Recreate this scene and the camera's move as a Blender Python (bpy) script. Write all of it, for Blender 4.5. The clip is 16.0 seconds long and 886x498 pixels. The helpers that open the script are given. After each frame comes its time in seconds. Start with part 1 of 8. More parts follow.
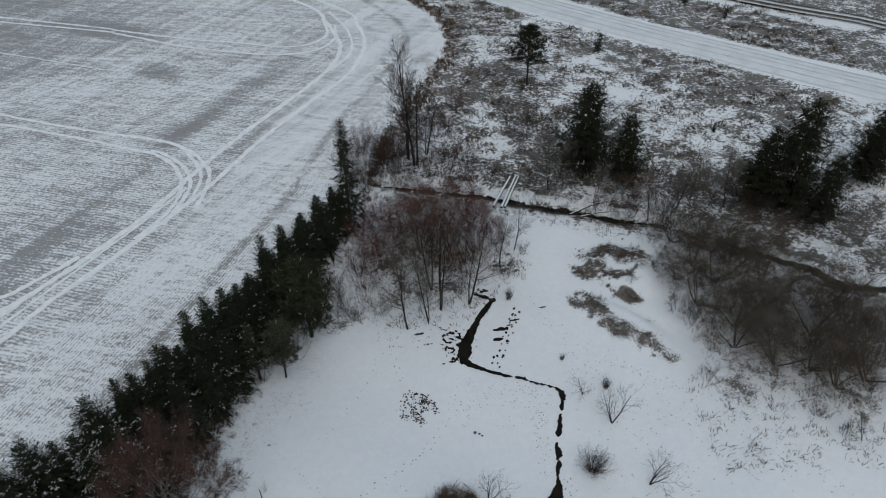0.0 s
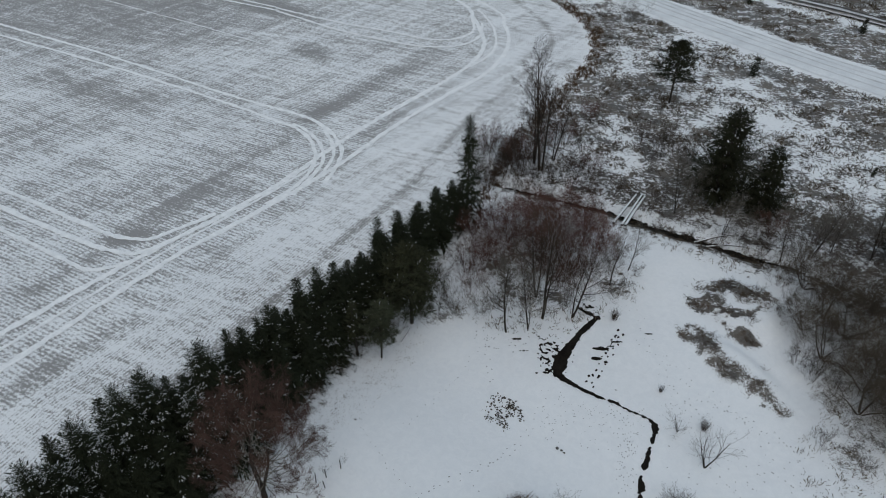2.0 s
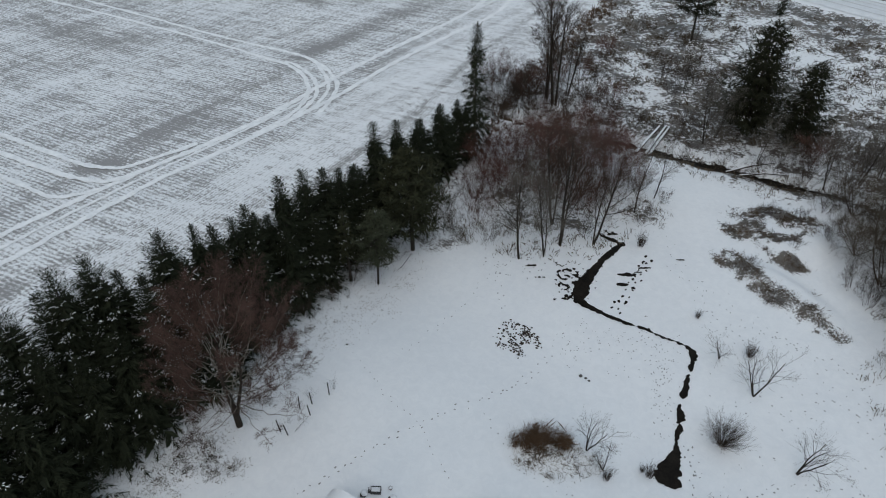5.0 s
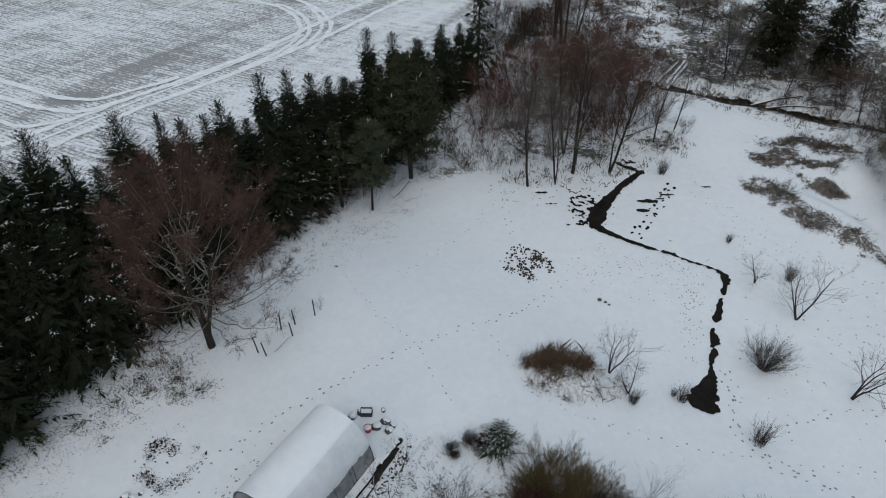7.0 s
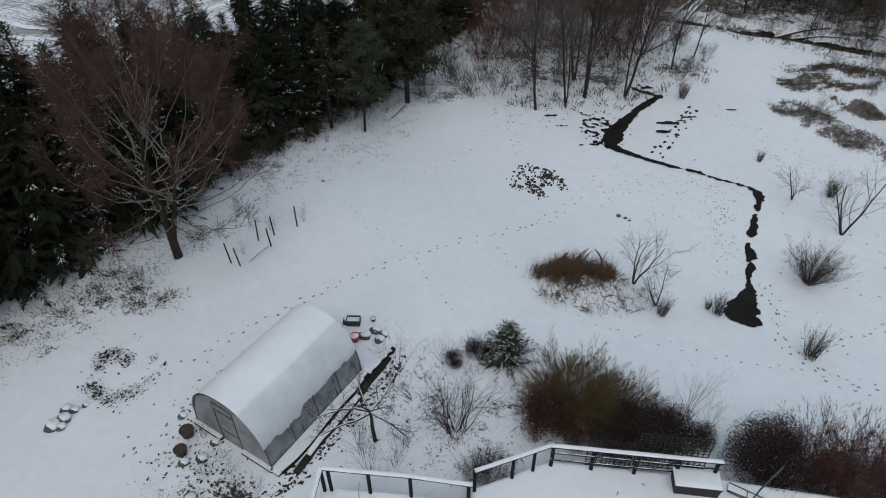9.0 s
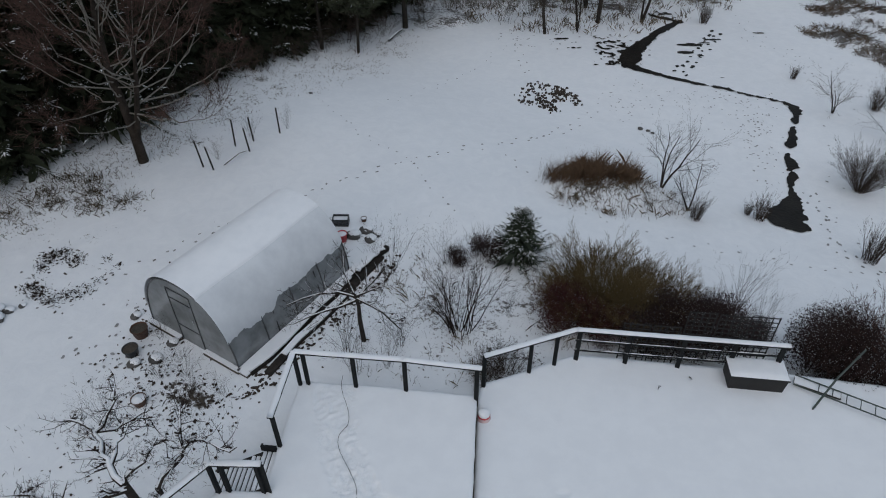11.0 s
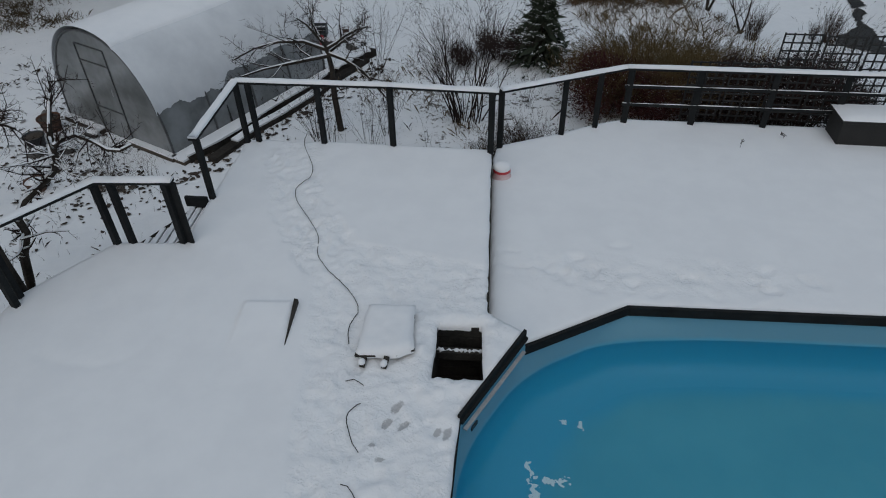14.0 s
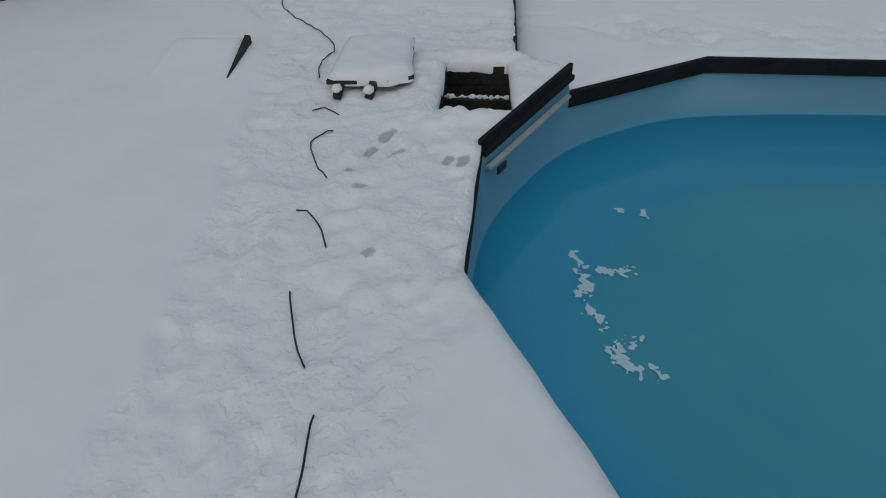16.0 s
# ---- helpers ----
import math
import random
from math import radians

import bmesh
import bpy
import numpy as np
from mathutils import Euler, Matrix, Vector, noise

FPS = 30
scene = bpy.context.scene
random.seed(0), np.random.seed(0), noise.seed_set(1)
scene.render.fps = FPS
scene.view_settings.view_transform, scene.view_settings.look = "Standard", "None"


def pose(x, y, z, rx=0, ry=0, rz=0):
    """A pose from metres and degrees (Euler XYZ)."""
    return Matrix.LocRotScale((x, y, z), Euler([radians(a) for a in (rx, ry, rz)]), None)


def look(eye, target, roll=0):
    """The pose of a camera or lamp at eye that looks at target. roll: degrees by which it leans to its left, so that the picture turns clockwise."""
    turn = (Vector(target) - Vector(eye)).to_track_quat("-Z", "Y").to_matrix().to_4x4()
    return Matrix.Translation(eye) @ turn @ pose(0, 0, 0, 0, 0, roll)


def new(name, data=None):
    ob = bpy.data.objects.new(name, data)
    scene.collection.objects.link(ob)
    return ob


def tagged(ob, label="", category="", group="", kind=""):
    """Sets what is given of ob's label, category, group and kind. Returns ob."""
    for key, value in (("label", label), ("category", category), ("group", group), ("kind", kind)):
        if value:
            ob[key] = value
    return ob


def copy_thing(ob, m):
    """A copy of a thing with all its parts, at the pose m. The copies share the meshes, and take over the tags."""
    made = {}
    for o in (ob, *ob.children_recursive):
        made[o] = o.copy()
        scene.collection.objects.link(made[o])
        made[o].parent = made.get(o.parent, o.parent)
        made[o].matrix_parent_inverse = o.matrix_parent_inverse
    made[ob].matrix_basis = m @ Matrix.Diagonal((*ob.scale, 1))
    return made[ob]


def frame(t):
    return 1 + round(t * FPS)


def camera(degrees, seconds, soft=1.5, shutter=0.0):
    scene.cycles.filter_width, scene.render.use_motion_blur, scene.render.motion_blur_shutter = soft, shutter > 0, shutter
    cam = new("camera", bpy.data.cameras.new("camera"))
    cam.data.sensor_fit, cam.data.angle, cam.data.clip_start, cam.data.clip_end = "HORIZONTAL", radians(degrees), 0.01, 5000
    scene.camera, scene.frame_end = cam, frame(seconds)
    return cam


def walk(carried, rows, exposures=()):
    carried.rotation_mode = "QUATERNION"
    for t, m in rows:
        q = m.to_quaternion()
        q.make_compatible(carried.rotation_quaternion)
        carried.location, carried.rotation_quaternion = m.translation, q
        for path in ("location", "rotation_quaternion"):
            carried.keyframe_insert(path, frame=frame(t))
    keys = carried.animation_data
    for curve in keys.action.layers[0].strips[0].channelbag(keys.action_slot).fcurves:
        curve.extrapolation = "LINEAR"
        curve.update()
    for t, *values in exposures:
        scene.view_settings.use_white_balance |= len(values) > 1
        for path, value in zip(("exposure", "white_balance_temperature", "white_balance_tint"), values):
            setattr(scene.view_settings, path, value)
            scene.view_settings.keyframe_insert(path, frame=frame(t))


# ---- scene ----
cam = camera(68.4, 16.0, soft=1.05)
METRES, EYE, TILT, LEAN, TURN = 36.0, 37.85, -41.3, -0.4, 0.0
ROWS = [
    (0.0, 0.0, 0.0, 0.0, 0.0, 0.0, -0.0),
    (0.5, 0.0041, 0.0012, -0.0006, 4.28, -0.12, -3.76),
    (1.0, 0.0071, 0.0011, -0.0007, 7.09, -0.34, -6.19),
    (1.5, 0.0084, 0.0018, -0.001, 8.92, -0.52, -7.74),
    (2.0, 0.0088, 0.002, -0.0008, 10.1, -0.68, -8.74),
    (2.5, 0.0102, 0.0085, -0.0083, 10.24, -0.65, -8.75),
    (3.0, 0.0131, 0.0319, -0.0349, 10.33, -0.55, -8.69),
    (5.5, 0.0081, 0.2035, -0.2266, 10.59, 0.26, -8.46),
    (6.0, 0.0083, 0.2349, -0.2621, 10.64, 0.37, -8.43),
    (6.5, 0.01, 0.2654, -0.2959, 10.71, 0.48, -8.42),
    (7.0, 0.0085, 0.2931, -0.33, 10.73, 0.59, -8.39),
    (7.5, 0.0057, 0.3213, -0.3616, 10.74, 0.63, -8.39),
    (8.0, 0.0051, 0.3502, -0.3911, 10.74, 0.72, -8.37),
    (8.5, 0.0047, 0.3778, -0.4212, 10.76, 0.79, -8.35),
    (9.0, 0.0069, 0.402, -0.4495, 10.77, 0.87, -8.32),
    (11.5, 0.0028, 0.515, -0.5695, 10.88, 1.11, -8.16),
    (12.0, 0.0032, 0.5341, -0.5932, 10.9, 1.22, -8.09),
    (12.5, 0.0035, 0.5531, -0.6148, 10.94, 1.27, -8.03),
    (13.0, 0.0023, 0.5711, -0.6362, 11.01, 1.21, -7.94),
    (13.5, 0.0007, 0.5887, -0.6561, 10.99, 1.16, -7.84),
    (14.0, 0.0002, 0.6062, -0.6741, 10.98, 1.11, -7.82),
    (14.5, -0.0024, 0.6217, -0.6916, 10.92, 1.15, -7.89),
    (15.0, -0.0042, 0.6371, -0.7072, 10.87, 0.87, -7.95),
    (15.5, -0.005, 0.6524, -0.7215, 10.77, 0.68, -8.0),
    (16.0, -0.0057, 0.6655, -0.7347, 10.75, 0.18, -7.96),
]
walk(cam, [(t, pose(0, 0, EYE, TILT, LEAN, TURN) @ pose(METRES * x, METRES * y, METRES * z, 90 + pitch, roll, yaw)) for t, x, y, z, yaw, pitch, roll in ROWS],
     exposures=[(0.0, 0.26, 6500, 10), (3.0, 0.31, 6500, 10), (6.0, 0.41, 6480, 10), (9.0, 0.42, 6450, 11), (11.5, 0.10, 6330, 13), (13.0, -0.01, 6380, 12), (14.5, -0.06, 6460, 11), (16.0, -0.13, 6510, 10)])

# ---- light: an overcast winter afternoon ----
world = bpy.data.worlds.new("overcast_sky")
scene.world = world
world.use_nodes = True
wn, wl = world.node_tree.nodes, world.node_tree.links
wn.clear()
w_out = wn.new("ShaderNodeOutputWorld")
w_bg = wn.new("ShaderNodeBackground")
w_sky = wn.new("ShaderNodeTexSky")
w_sky.sky_type = "NISHITA"
w_sky.sun_disc = False
w_sky.sun_elevation = radians(28)
w_sky.sun_rotation = radians(200)
w_sky.dust_density = 6.0
w_cloud = wn.new("ShaderNodeMixRGB")
w_cloud.inputs[0].default_value = 0.78
w_cloud.inputs[2].default_value = (4.75, 5.75, 6.6, 1)
wl.new(w_sky.outputs[0], w_cloud.inputs[1])
wl.new(w_cloud.outputs[0], w_bg.inputs[0])
wl.new(w_bg.outputs[0], w_out.inputs[0])
w_bg.inputs[1].default_value = 0.072

sun = new("sun", bpy.data.lights.new("sun", "SUN"))
sun.data.energy = 0.45
sun.data.angle = radians(40)
sun.data.color = (1.0, 0.97, 0.93)
sun.matrix_world = look((0, 0, 60), (-12, 30, 0))


# ---- materials ----
def nodes_of(name):
    m = bpy.data.materials.new(name)
    m.use_nodes = True
    nt = m.node_tree
    return m, nt, nt.nodes["Principled BSDF"]


def link(nt, a, b):
    nt.links.new(a, b)


def noise_node(nt, scale, detail=4.0, rough=0.55, coord=None, distortion=0.0):
    n = nt.nodes.new("ShaderNodeTexNoise")
    n.inputs["Scale"].default_value = scale
    n.inputs["Detail"].default_value = detail
    n.inputs["Roughness"].default_value = rough
    n.inputs["Distortion"].default_value = distortion
    if coord is not None:
        link(nt, coord, n.inputs["Vector"])
    return n.outputs["Fac"]


def math_node(nt, op, a, b=None, c=None, clamp=False):
    n = nt.nodes.new("ShaderNodeMath")
    n.operation, n.use_clamp = op, clamp
    for i, v in enumerate((a, b, c)):
        if v is None:
            continue
        if isinstance(v, (int, float)):
            n.inputs[i].default_value = v
        else:
            link(nt, v, n.inputs[i])
    return n.outputs[0]


def step_node(nt, value, lo, hi, to_lo=0.0, to_hi=1.0):
    n = nt.nodes.new("ShaderNodeMapRange")
    n.interpolation_type = "SMOOTHSTEP"
    link(nt, value, n.inputs[0])
    for i, v in zip((1, 2, 3, 4), (lo, hi, to_lo, to_hi)):
        n.inputs[i].default_value = v
    return n.outputs[0]


def mix_node(nt, fac, a, b):
    n = nt.nodes.new("ShaderNodeMixRGB")
    for i, v in enumerate((fac, a, b)):
        if isinstance(v, (int, float)):
            n.inputs[i].default_value = v
        elif isinstance(v, tuple):
            n.inputs[i].default_value = (*v, 1) if len(v) == 3 else v
        else:
            link(nt, v, n.inputs[i])
    return n.outputs[0]


def attr_node(nt, name):
    n = nt.nodes.new("ShaderNodeAttribute")
    n.attribute_name = name
    return n.outputs["Fac"]


def bump_node(nt, bsdf, height, strength=0.4, distance=0.02):
    n = nt.nodes.new("ShaderNodeBump")
    n.inputs["Strength"].default_value = strength
    n.inputs["Distance"].default_value = distance
    link(nt, height, n.inputs["Height"])
    link(nt, n.outputs[0], bsdf.inputs["Normal"])


def coords(nt, kind="Object"):
    return nt.nodes.new("ShaderNodeTexCoord").outputs[kind]


def position(nt):
    return nt.nodes.new("ShaderNodeNewGeometry").outputs["Position"]


def simple(name, a, b, rough=0.7, scale=3.0, metal=0.0, bump=0.3, fine=40.0, spread=0.5, dist=0.01, per="", spec=0.5):
    """Two colours mixed by two scales of noise, with a fine relief; per: vary by object or by island as well."""
    m, nt, p = nodes_of(name)
    c = coords(nt)
    big = noise_node(nt, scale, 5, 0.6, c)
    small = noise_node(nt, fine, 3, 0.6, c)
    f = math_node(nt, "ADD", math_node(nt, "MULTIPLY", big, 0.65), math_node(nt, "MULTIPLY", small, 0.35))
    f = step_node(nt, f, 0.5 - spread / 2, 0.5 + spread / 2)
    if per:
        if per == "object":
            r = nt.nodes.new("ShaderNodeObjectInfo").outputs["Random"]
        else:
            r = nt.nodes.new("ShaderNodeNewGeometry").outputs["Random Per Island"]
        f = math_node(nt, "ADD", math_node(nt, "MULTIPLY", f, 0.5), math_node(nt, "MULTIPLY", r, 0.5))
    link(nt, mix_node(nt, f, a, b), p.inputs["Base Color"])
    p.inputs["Roughness"].default_value = rough
    p.inputs["Metallic"].default_value = metal
    p.inputs["Specular IOR Level"].default_value = spec
    if bump:
        bump_node(nt, p, small, bump, dist)
    return m


def snow_material(name, lo=(0.74, 0.76, 0.79), hi=(0.84, 0.85, 0.87), grain=14.0, bump=0.5, dist=0.03):
    m, nt, p = nodes_of(name)
    c = position(nt)
    big = noise_node(nt, 0.35, 4, 0.55, c)
    mid = noise_node(nt, 2.2, 4, 0.6, c)
    fine = noise_node(nt, grain, 4, 0.65, c)
    f = math_node(nt, "ADD", math_node(nt, "MULTIPLY", big, 0.5), math_node(nt, "MULTIPLY", mid, 0.5))
    link(nt, mix_node(nt, step_node(nt, f, 0.3, 0.7), lo, hi), p.inputs["Base Color"])
    p.inputs["Roughness"].default_value = 0.75
    h = math_node(nt, "ADD", math_node(nt, "MULTIPLY", mid, 0.6), math_node(nt, "MULTIPLY", fine, 0.4))
    bump_node(nt, p, h, bump, dist)
    return m


SNOW = snow_material("snow")
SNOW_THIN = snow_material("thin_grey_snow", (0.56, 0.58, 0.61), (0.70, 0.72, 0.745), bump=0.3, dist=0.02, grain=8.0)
SNOW_SMOOTH = snow_material("settled_snow", bump=0.22, dist=0.02, grain=5.0)



def trodden_snow():
    """Settled snow with crumbs and prints where it has been walked on."""
    m, nt, p = nodes_of("trodden_snow")
    c = position(nt)
    mid = noise_node(nt, 2.2, 4, 0.6, c)
    grain = noise_node(nt, 60.0, 3, 0.7, c)
    crumb = math_node(nt, "ADD", math_node(nt, "MULTIPLY", step_node(nt, noise_node(nt, 7.5, 2, 0.5, c), 0.38, 0.62), 0.45), math_node(nt, "MULTIPLY", step_node(nt, noise_node(nt, 24.0, 2, 0.5, c), 0.48, 0.66), 0.30))
    t = attr_node(nt, "trodden")
    link(nt, mix_node(nt, step_node(nt, mid, 0.3, 0.7), (0.785, 0.80, 0.825), (0.82, 0.835, 0.857)), p.inputs["Base Color"])
    p.inputs["Roughness"].default_value = 0.75
    patch = step_node(nt, noise_node(nt, 1.7, 4, 0.6, c), 0.38, 0.62)
    h = math_node(nt, "ADD", math_node(nt, "MULTIPLY", grain, 0.05), math_node(nt, "MULTIPLY", mid, 0.07))
    h = math_node(nt, "ADD", h, math_node(nt, "MULTIPLY", crumb, math_node(nt, "MULTIPLY", t, math_node(nt, "ADD", 0.3, math_node(nt, "MULTIPLY", patch, 0.8)))))
    bump_node(nt, p, h, 0.5, 0.028)
    wet = math_node(nt, "SUBTRACT", attr_node(nt, "wet"), math_node(nt, "MULTIPLY", noise_node(nt, 26.0, 5, 0.8, c, 0.5), 1.15))
    dry = p.inputs["Base Color"].links[0].from_socket
    link(nt, mix_node(nt, step_node(nt, wet, -0.05, 0.35, 0.0, 0.7), dry, (0.30, 0.30, 0.31)), p.inputs["Base Color"])
    return m


SNOW_TROD = trodden_snow()


def ground_material():
    m, nt, p = nodes_of("snowy_ground")
    c = position(nt)
    big = noise_node(nt, 0.12, 5, 0.6, c)
    mid = noise_node(nt, 2.1, 5, 0.68, c, 0.8)
    fine = noise_node(nt, 7.0, 4, 0.65, c)
    vfine = noise_node(nt, 26.0, 3, 0.6, c)
    # clean snow
    s = mix_node(nt, step_node(nt, math_node(nt, "ADD", math_node(nt, "MULTIPLY", big, 0.5), math_node(nt, "MULTIPLY", mid, 0.5)), 0.3, 0.7),
                 (0.74, 0.76, 0.79), (0.83, 0.845, 0.865))
    # stubble that shows through the snow of the field, in drill rows
    sep = nt.nodes.new("ShaderNodeSeparateXYZ")
    link(nt, c, sep.inputs[0])
    wob = math_node(nt, "MULTIPLY", noise_node(nt, 0.6, 2, 0.5, c), 0.35)
    ra = math_node(nt, "SINE", math_node(nt, "MULTIPLY", math_node(nt, "ADD", attr_node(nt, "rows_edge"), wob), 2 * math.pi / 0.26))
    rb = math_node(nt, "SINE", math_node(nt, "MULTIPLY", math_node(nt, "ADD", attr_node(nt, "rows_inner"), wob), 2 * math.pi / 0.34))
    head = attr_node(nt, "headland")
    dash = math_node(nt, "ADD", 0.25, math_node(nt, "MULTIPLY", step_node(nt, noise_node(nt, 4.2, 4, 0.8, c), 0.36, 0.64), 1.7))
    rows = math_node(nt, "ADD", math_node(nt, "MULTIPLY", ra, head), math_node(nt, "MULTIPLY", rb, math_node(nt, "SUBTRACT", 1.0, head)))
    stretch = nt.nodes.new("ShaderNodeMapping")
    stretch.vector_type = "TEXTURE"
    stretch.inputs["Rotation"].default_value = (0, 0, radians(-10.7))
    stretch.inputs["Scale"].default_value = (22, 5, 10)
    link(nt, c, stretch.inputs[0])
    patches = noise_node(nt, 1.0, 6, 0.62, stretch.outputs[0], 0.5)
    streak = nt.nodes.new("ShaderNodeMapping")
    streak.vector_type = "TEXTURE"
    streak.inputs["Rotation"].default_value = (0, 0, radians(-10.7))
    streak.inputs["Scale"].default_value = (3.2, 0.55, 3)
    link(nt, c, streak.inputs[0])
    streaks = noise_node(nt, 1.0, 5, 0.7, streak.outputs[0], 0.3)
    cross = nt.nodes.new("ShaderNodeMapping")
    cross.vector_type = "TEXTURE"
    cross.inputs["Rotation"].default_value = (0, 0, radians(63))
    cross.inputs["Scale"].default_value = (34, 1.7, 10)
    link(nt, c, cross.inputs[0])
    lanes = noise_node(nt, 1.0, 4, 0.65, cross.outputs[0], 0.2)
    speck = noise_node(nt, 3.4, 6, 0.85, c)
    bare = math_node(nt, "ADD", math_node(nt, "MULTIPLY", math_node(nt, "MULTIPLY", rows, dash), 0.08), math_node(nt, "MULTIPLY", speck, 1.95))
    bare = math_node(nt, "ADD", bare, math_node(nt, "ADD", math_node(nt, "MULTIPLY", streaks, 0.9), math_node(nt, "MULTIPLY", lanes, 0.6)))
    bare = math_node(nt, "ADD", bare, math_node(nt, "MULTIPLY", patches, 0.45))
    bare = math_node(nt, "ADD", bare, math_node(nt, "MULTIPLY", attr_node(nt, "worn"), 0.27))
    bare = math_node(nt, "ADD", bare, math_node(nt, "MULTIPLY", head, -0.10))
    bare = math_node(nt, "MULTIPLY", step_node(nt, bare, 1.80, 2.16), attr_node(nt, "field"))
    stub = mix_node(nt, fine, (0.115, 0.108, 0.106), (0.25, 0.24, 0.235))
    col = mix_node(nt, math_node(nt, "MULTIPLY", bare, 0.85), s, stub)
    # dead grass that pokes through the snow
    g = math_node(nt, "ADD", math_node(nt, "MULTIPLY", mid, 0.62), math_node(nt, "MULTIPLY", fine, 0.38))
    far = step_node(nt, sep.outputs[1], 33.0, 46.0)
    lie = nt.nodes.new("ShaderNodeMapping")
    lie.inputs["Rotation"].default_value = (0, 0, radians(-14))
    lie.inputs["Scale"].default_value = (0.95, 1.2, 1)
    link(nt, c, lie.inputs[0])
    coarse = math_node(nt, "ADD", math_node(nt, "MULTIPLY", noise_node(nt, 0.5, 3, 0.6, lie.outputs[0], 0.5), 0.36), math_node(nt, "MULTIPLY", noise_node(nt, 2.7, 5, 0.74, lie.outputs[0], 0.3), 0.64))
    close = math_node(nt, "ADD", math_node(nt, "MULTIPLY", noise_node(nt, 0.9, 3, 0.6, c), 0.35), math_node(nt, "MULTIPLY", noise_node(nt, 8.5, 5, 0.8, c, 0.4), 0.65))
    g = math_node(nt, "ADD", math_node(nt, "MULTIPLY", coarse, far), math_node(nt, "MULTIPLY", close, math_node(nt, "SUBTRACT", 1.0, far)))
    tuft = math_node(nt, "SUBTRACT", math_node(nt, "MULTIPLY", attr_node(nt, "grass"), 0.34), math_node(nt, "SUBTRACT", g, 0.26))
    tuft = step_node(nt, tuft, 0.0, 0.035)
    grass = mix_node(nt, step_node(nt, noise_node(nt, 0.5, 4, 0.6, c), 0.35, 0.65), (0.025, 0.019, 0.013), (0.092, 0.067, 0.045))
    grass = mix_node(nt, math_node(nt, "MULTIPLY", vfine, 0.5), grass, (0.030, 0.023, 0.017))
    col = mix_node(nt, math_node(nt, "MULTIPLY", tuft, 0.9), col, grass)
    # bare earth and leaf mould
    earth = mix_node(nt, fine, (0.035, 0.028, 0.022), (0.10, 0.08, 0.06))
    mud = math_node(nt, "SUBTRACT", attr_node(nt, "earth"), math_node(nt, "MULTIPLY", math_node(nt, "ADD", mid, fine), 0.55))
    col = mix_node(nt, step_node(nt, mud, 0.0, 0.12), col, earth)
    link(nt, col, p.inputs["Base Color"])
    p.inputs["Roughness"].default_value = 0.8
    h = math_node(nt, "ADD", math_node(nt, "MULTIPLY", mid, 0.5), math_node(nt, "MULTIPLY", fine, 0.3))
    h = math_node(nt, "ADD", h, math_node(nt, "MULTIPLY", tuft, 0.5))
    h = math_node(nt, "ADD", h, math_node(nt, "MULTIPLY", math_node(nt, "MULTIPLY", rows, attr_node(nt, "field")), 0.06))
    bump_node(nt, p, h, 0.5, 0.06)
    return m


GROUND = ground_material()
BARK = simple("grey_bark", (0.016, 0.013, 0.011), (0.065, 0.056, 0.048), 0.9, 4.0, bump=0.6, fine=30, spec=0.12)
BARK_PALE = simple("pale_bark", (0.105, 0.095, 0.080), (0.28, 0.26, 0.23), 0.85, 3.0, bump=0.5, fine=24, spec=0.12)
BARK_TRUNK = simple("brown_trunk_bark", (0.014, 0.011, 0.009), (0.055, 0.044, 0.036), 0.9, 4.0, bump=0.7, fine=26, spec=0.12)
TWIG_RED = simple("red_brown_twigs", (0.055, 0.029, 0.024), (0.165, 0.085, 0.070), 0.8, 0.6, bump=0, spec=0.12)
TWIG_CROWN = simple("dull_red_twigs", (0.042, 0.026, 0.021), (0.120, 0.071, 0.058), 0.8, 0.6, bump=0, spec=0.12)
TWIG_BROWN = simple("brown_twigs", (0.026, 0.019, 0.015), (0.085, 0.062, 0.048), 0.8, 0.6, bump=0, spec=0.12)
TWIG_GREY = simple("grey_twigs", (0.06, 0.053, 0.046), (0.18, 0.165, 0.145), 0.8, 0.6, bump=0, spec=0.12)
TWIG_DARK = simple("dark_twigs", (0.012, 0.009, 0.008), (0.042, 0.028, 0.024), 0.8, 0.6, bump=0, spec=0.12)
TWIG_OLIVE = simple("olive_twigs", (0.062, 0.047, 0.022), (0.18, 0.130, 0.062), 0.75, 0.8, bump=0, spec=0.12)
NEEDLE = simple("spruce_needles", (0.0105, 0.0130, 0.0078), (0.034, 0.040, 0.022), 0.8, 0.7, bump=0, per="island", spec=0.12)
NEEDLE_OLIVE = simple("dark_olive_needles", (0.009, 0.010, 0.006), (0.030, 0.032, 0.017), 0.8, 0.7, bump=0, per="island", spec=0.12)
NEEDLE_PINE = simple("pine_needles", (0.017, 0.020, 0.011), (0.058, 0.061, 0.034), 0.8, 0.7, bump=0, per="island", spec=0.12)
NEEDLE_BLUE = simple("blue_green_needles", (0.020, 0.027, 0.019), (0.062, 0.076, 0.054), 0.8, 2.0, bump=0, per="island", spec=0.12)
DRY_GRASS = simple("dry_grass", (0.06, 0.045, 0.031), (0.22, 0.175, 0.12), 0.85, 0.5, bump=0, per="island", spec=0.12)
DRY_GRASS_RED = simple("rusty_dry_grass", (0.06, 0.038, 0.025), (0.205, 0.135, 0.088), 0.85, 0.5, bump=0, per="island", spec=0.12)
WATER_DARK = simple("dark_bog_water", (0.004, 0.0035, 0.003), (0.022, 0.018, 0.014), 0.35, 1.5, bump=0.5, fine=9, dist=0.02, spec=0.06)
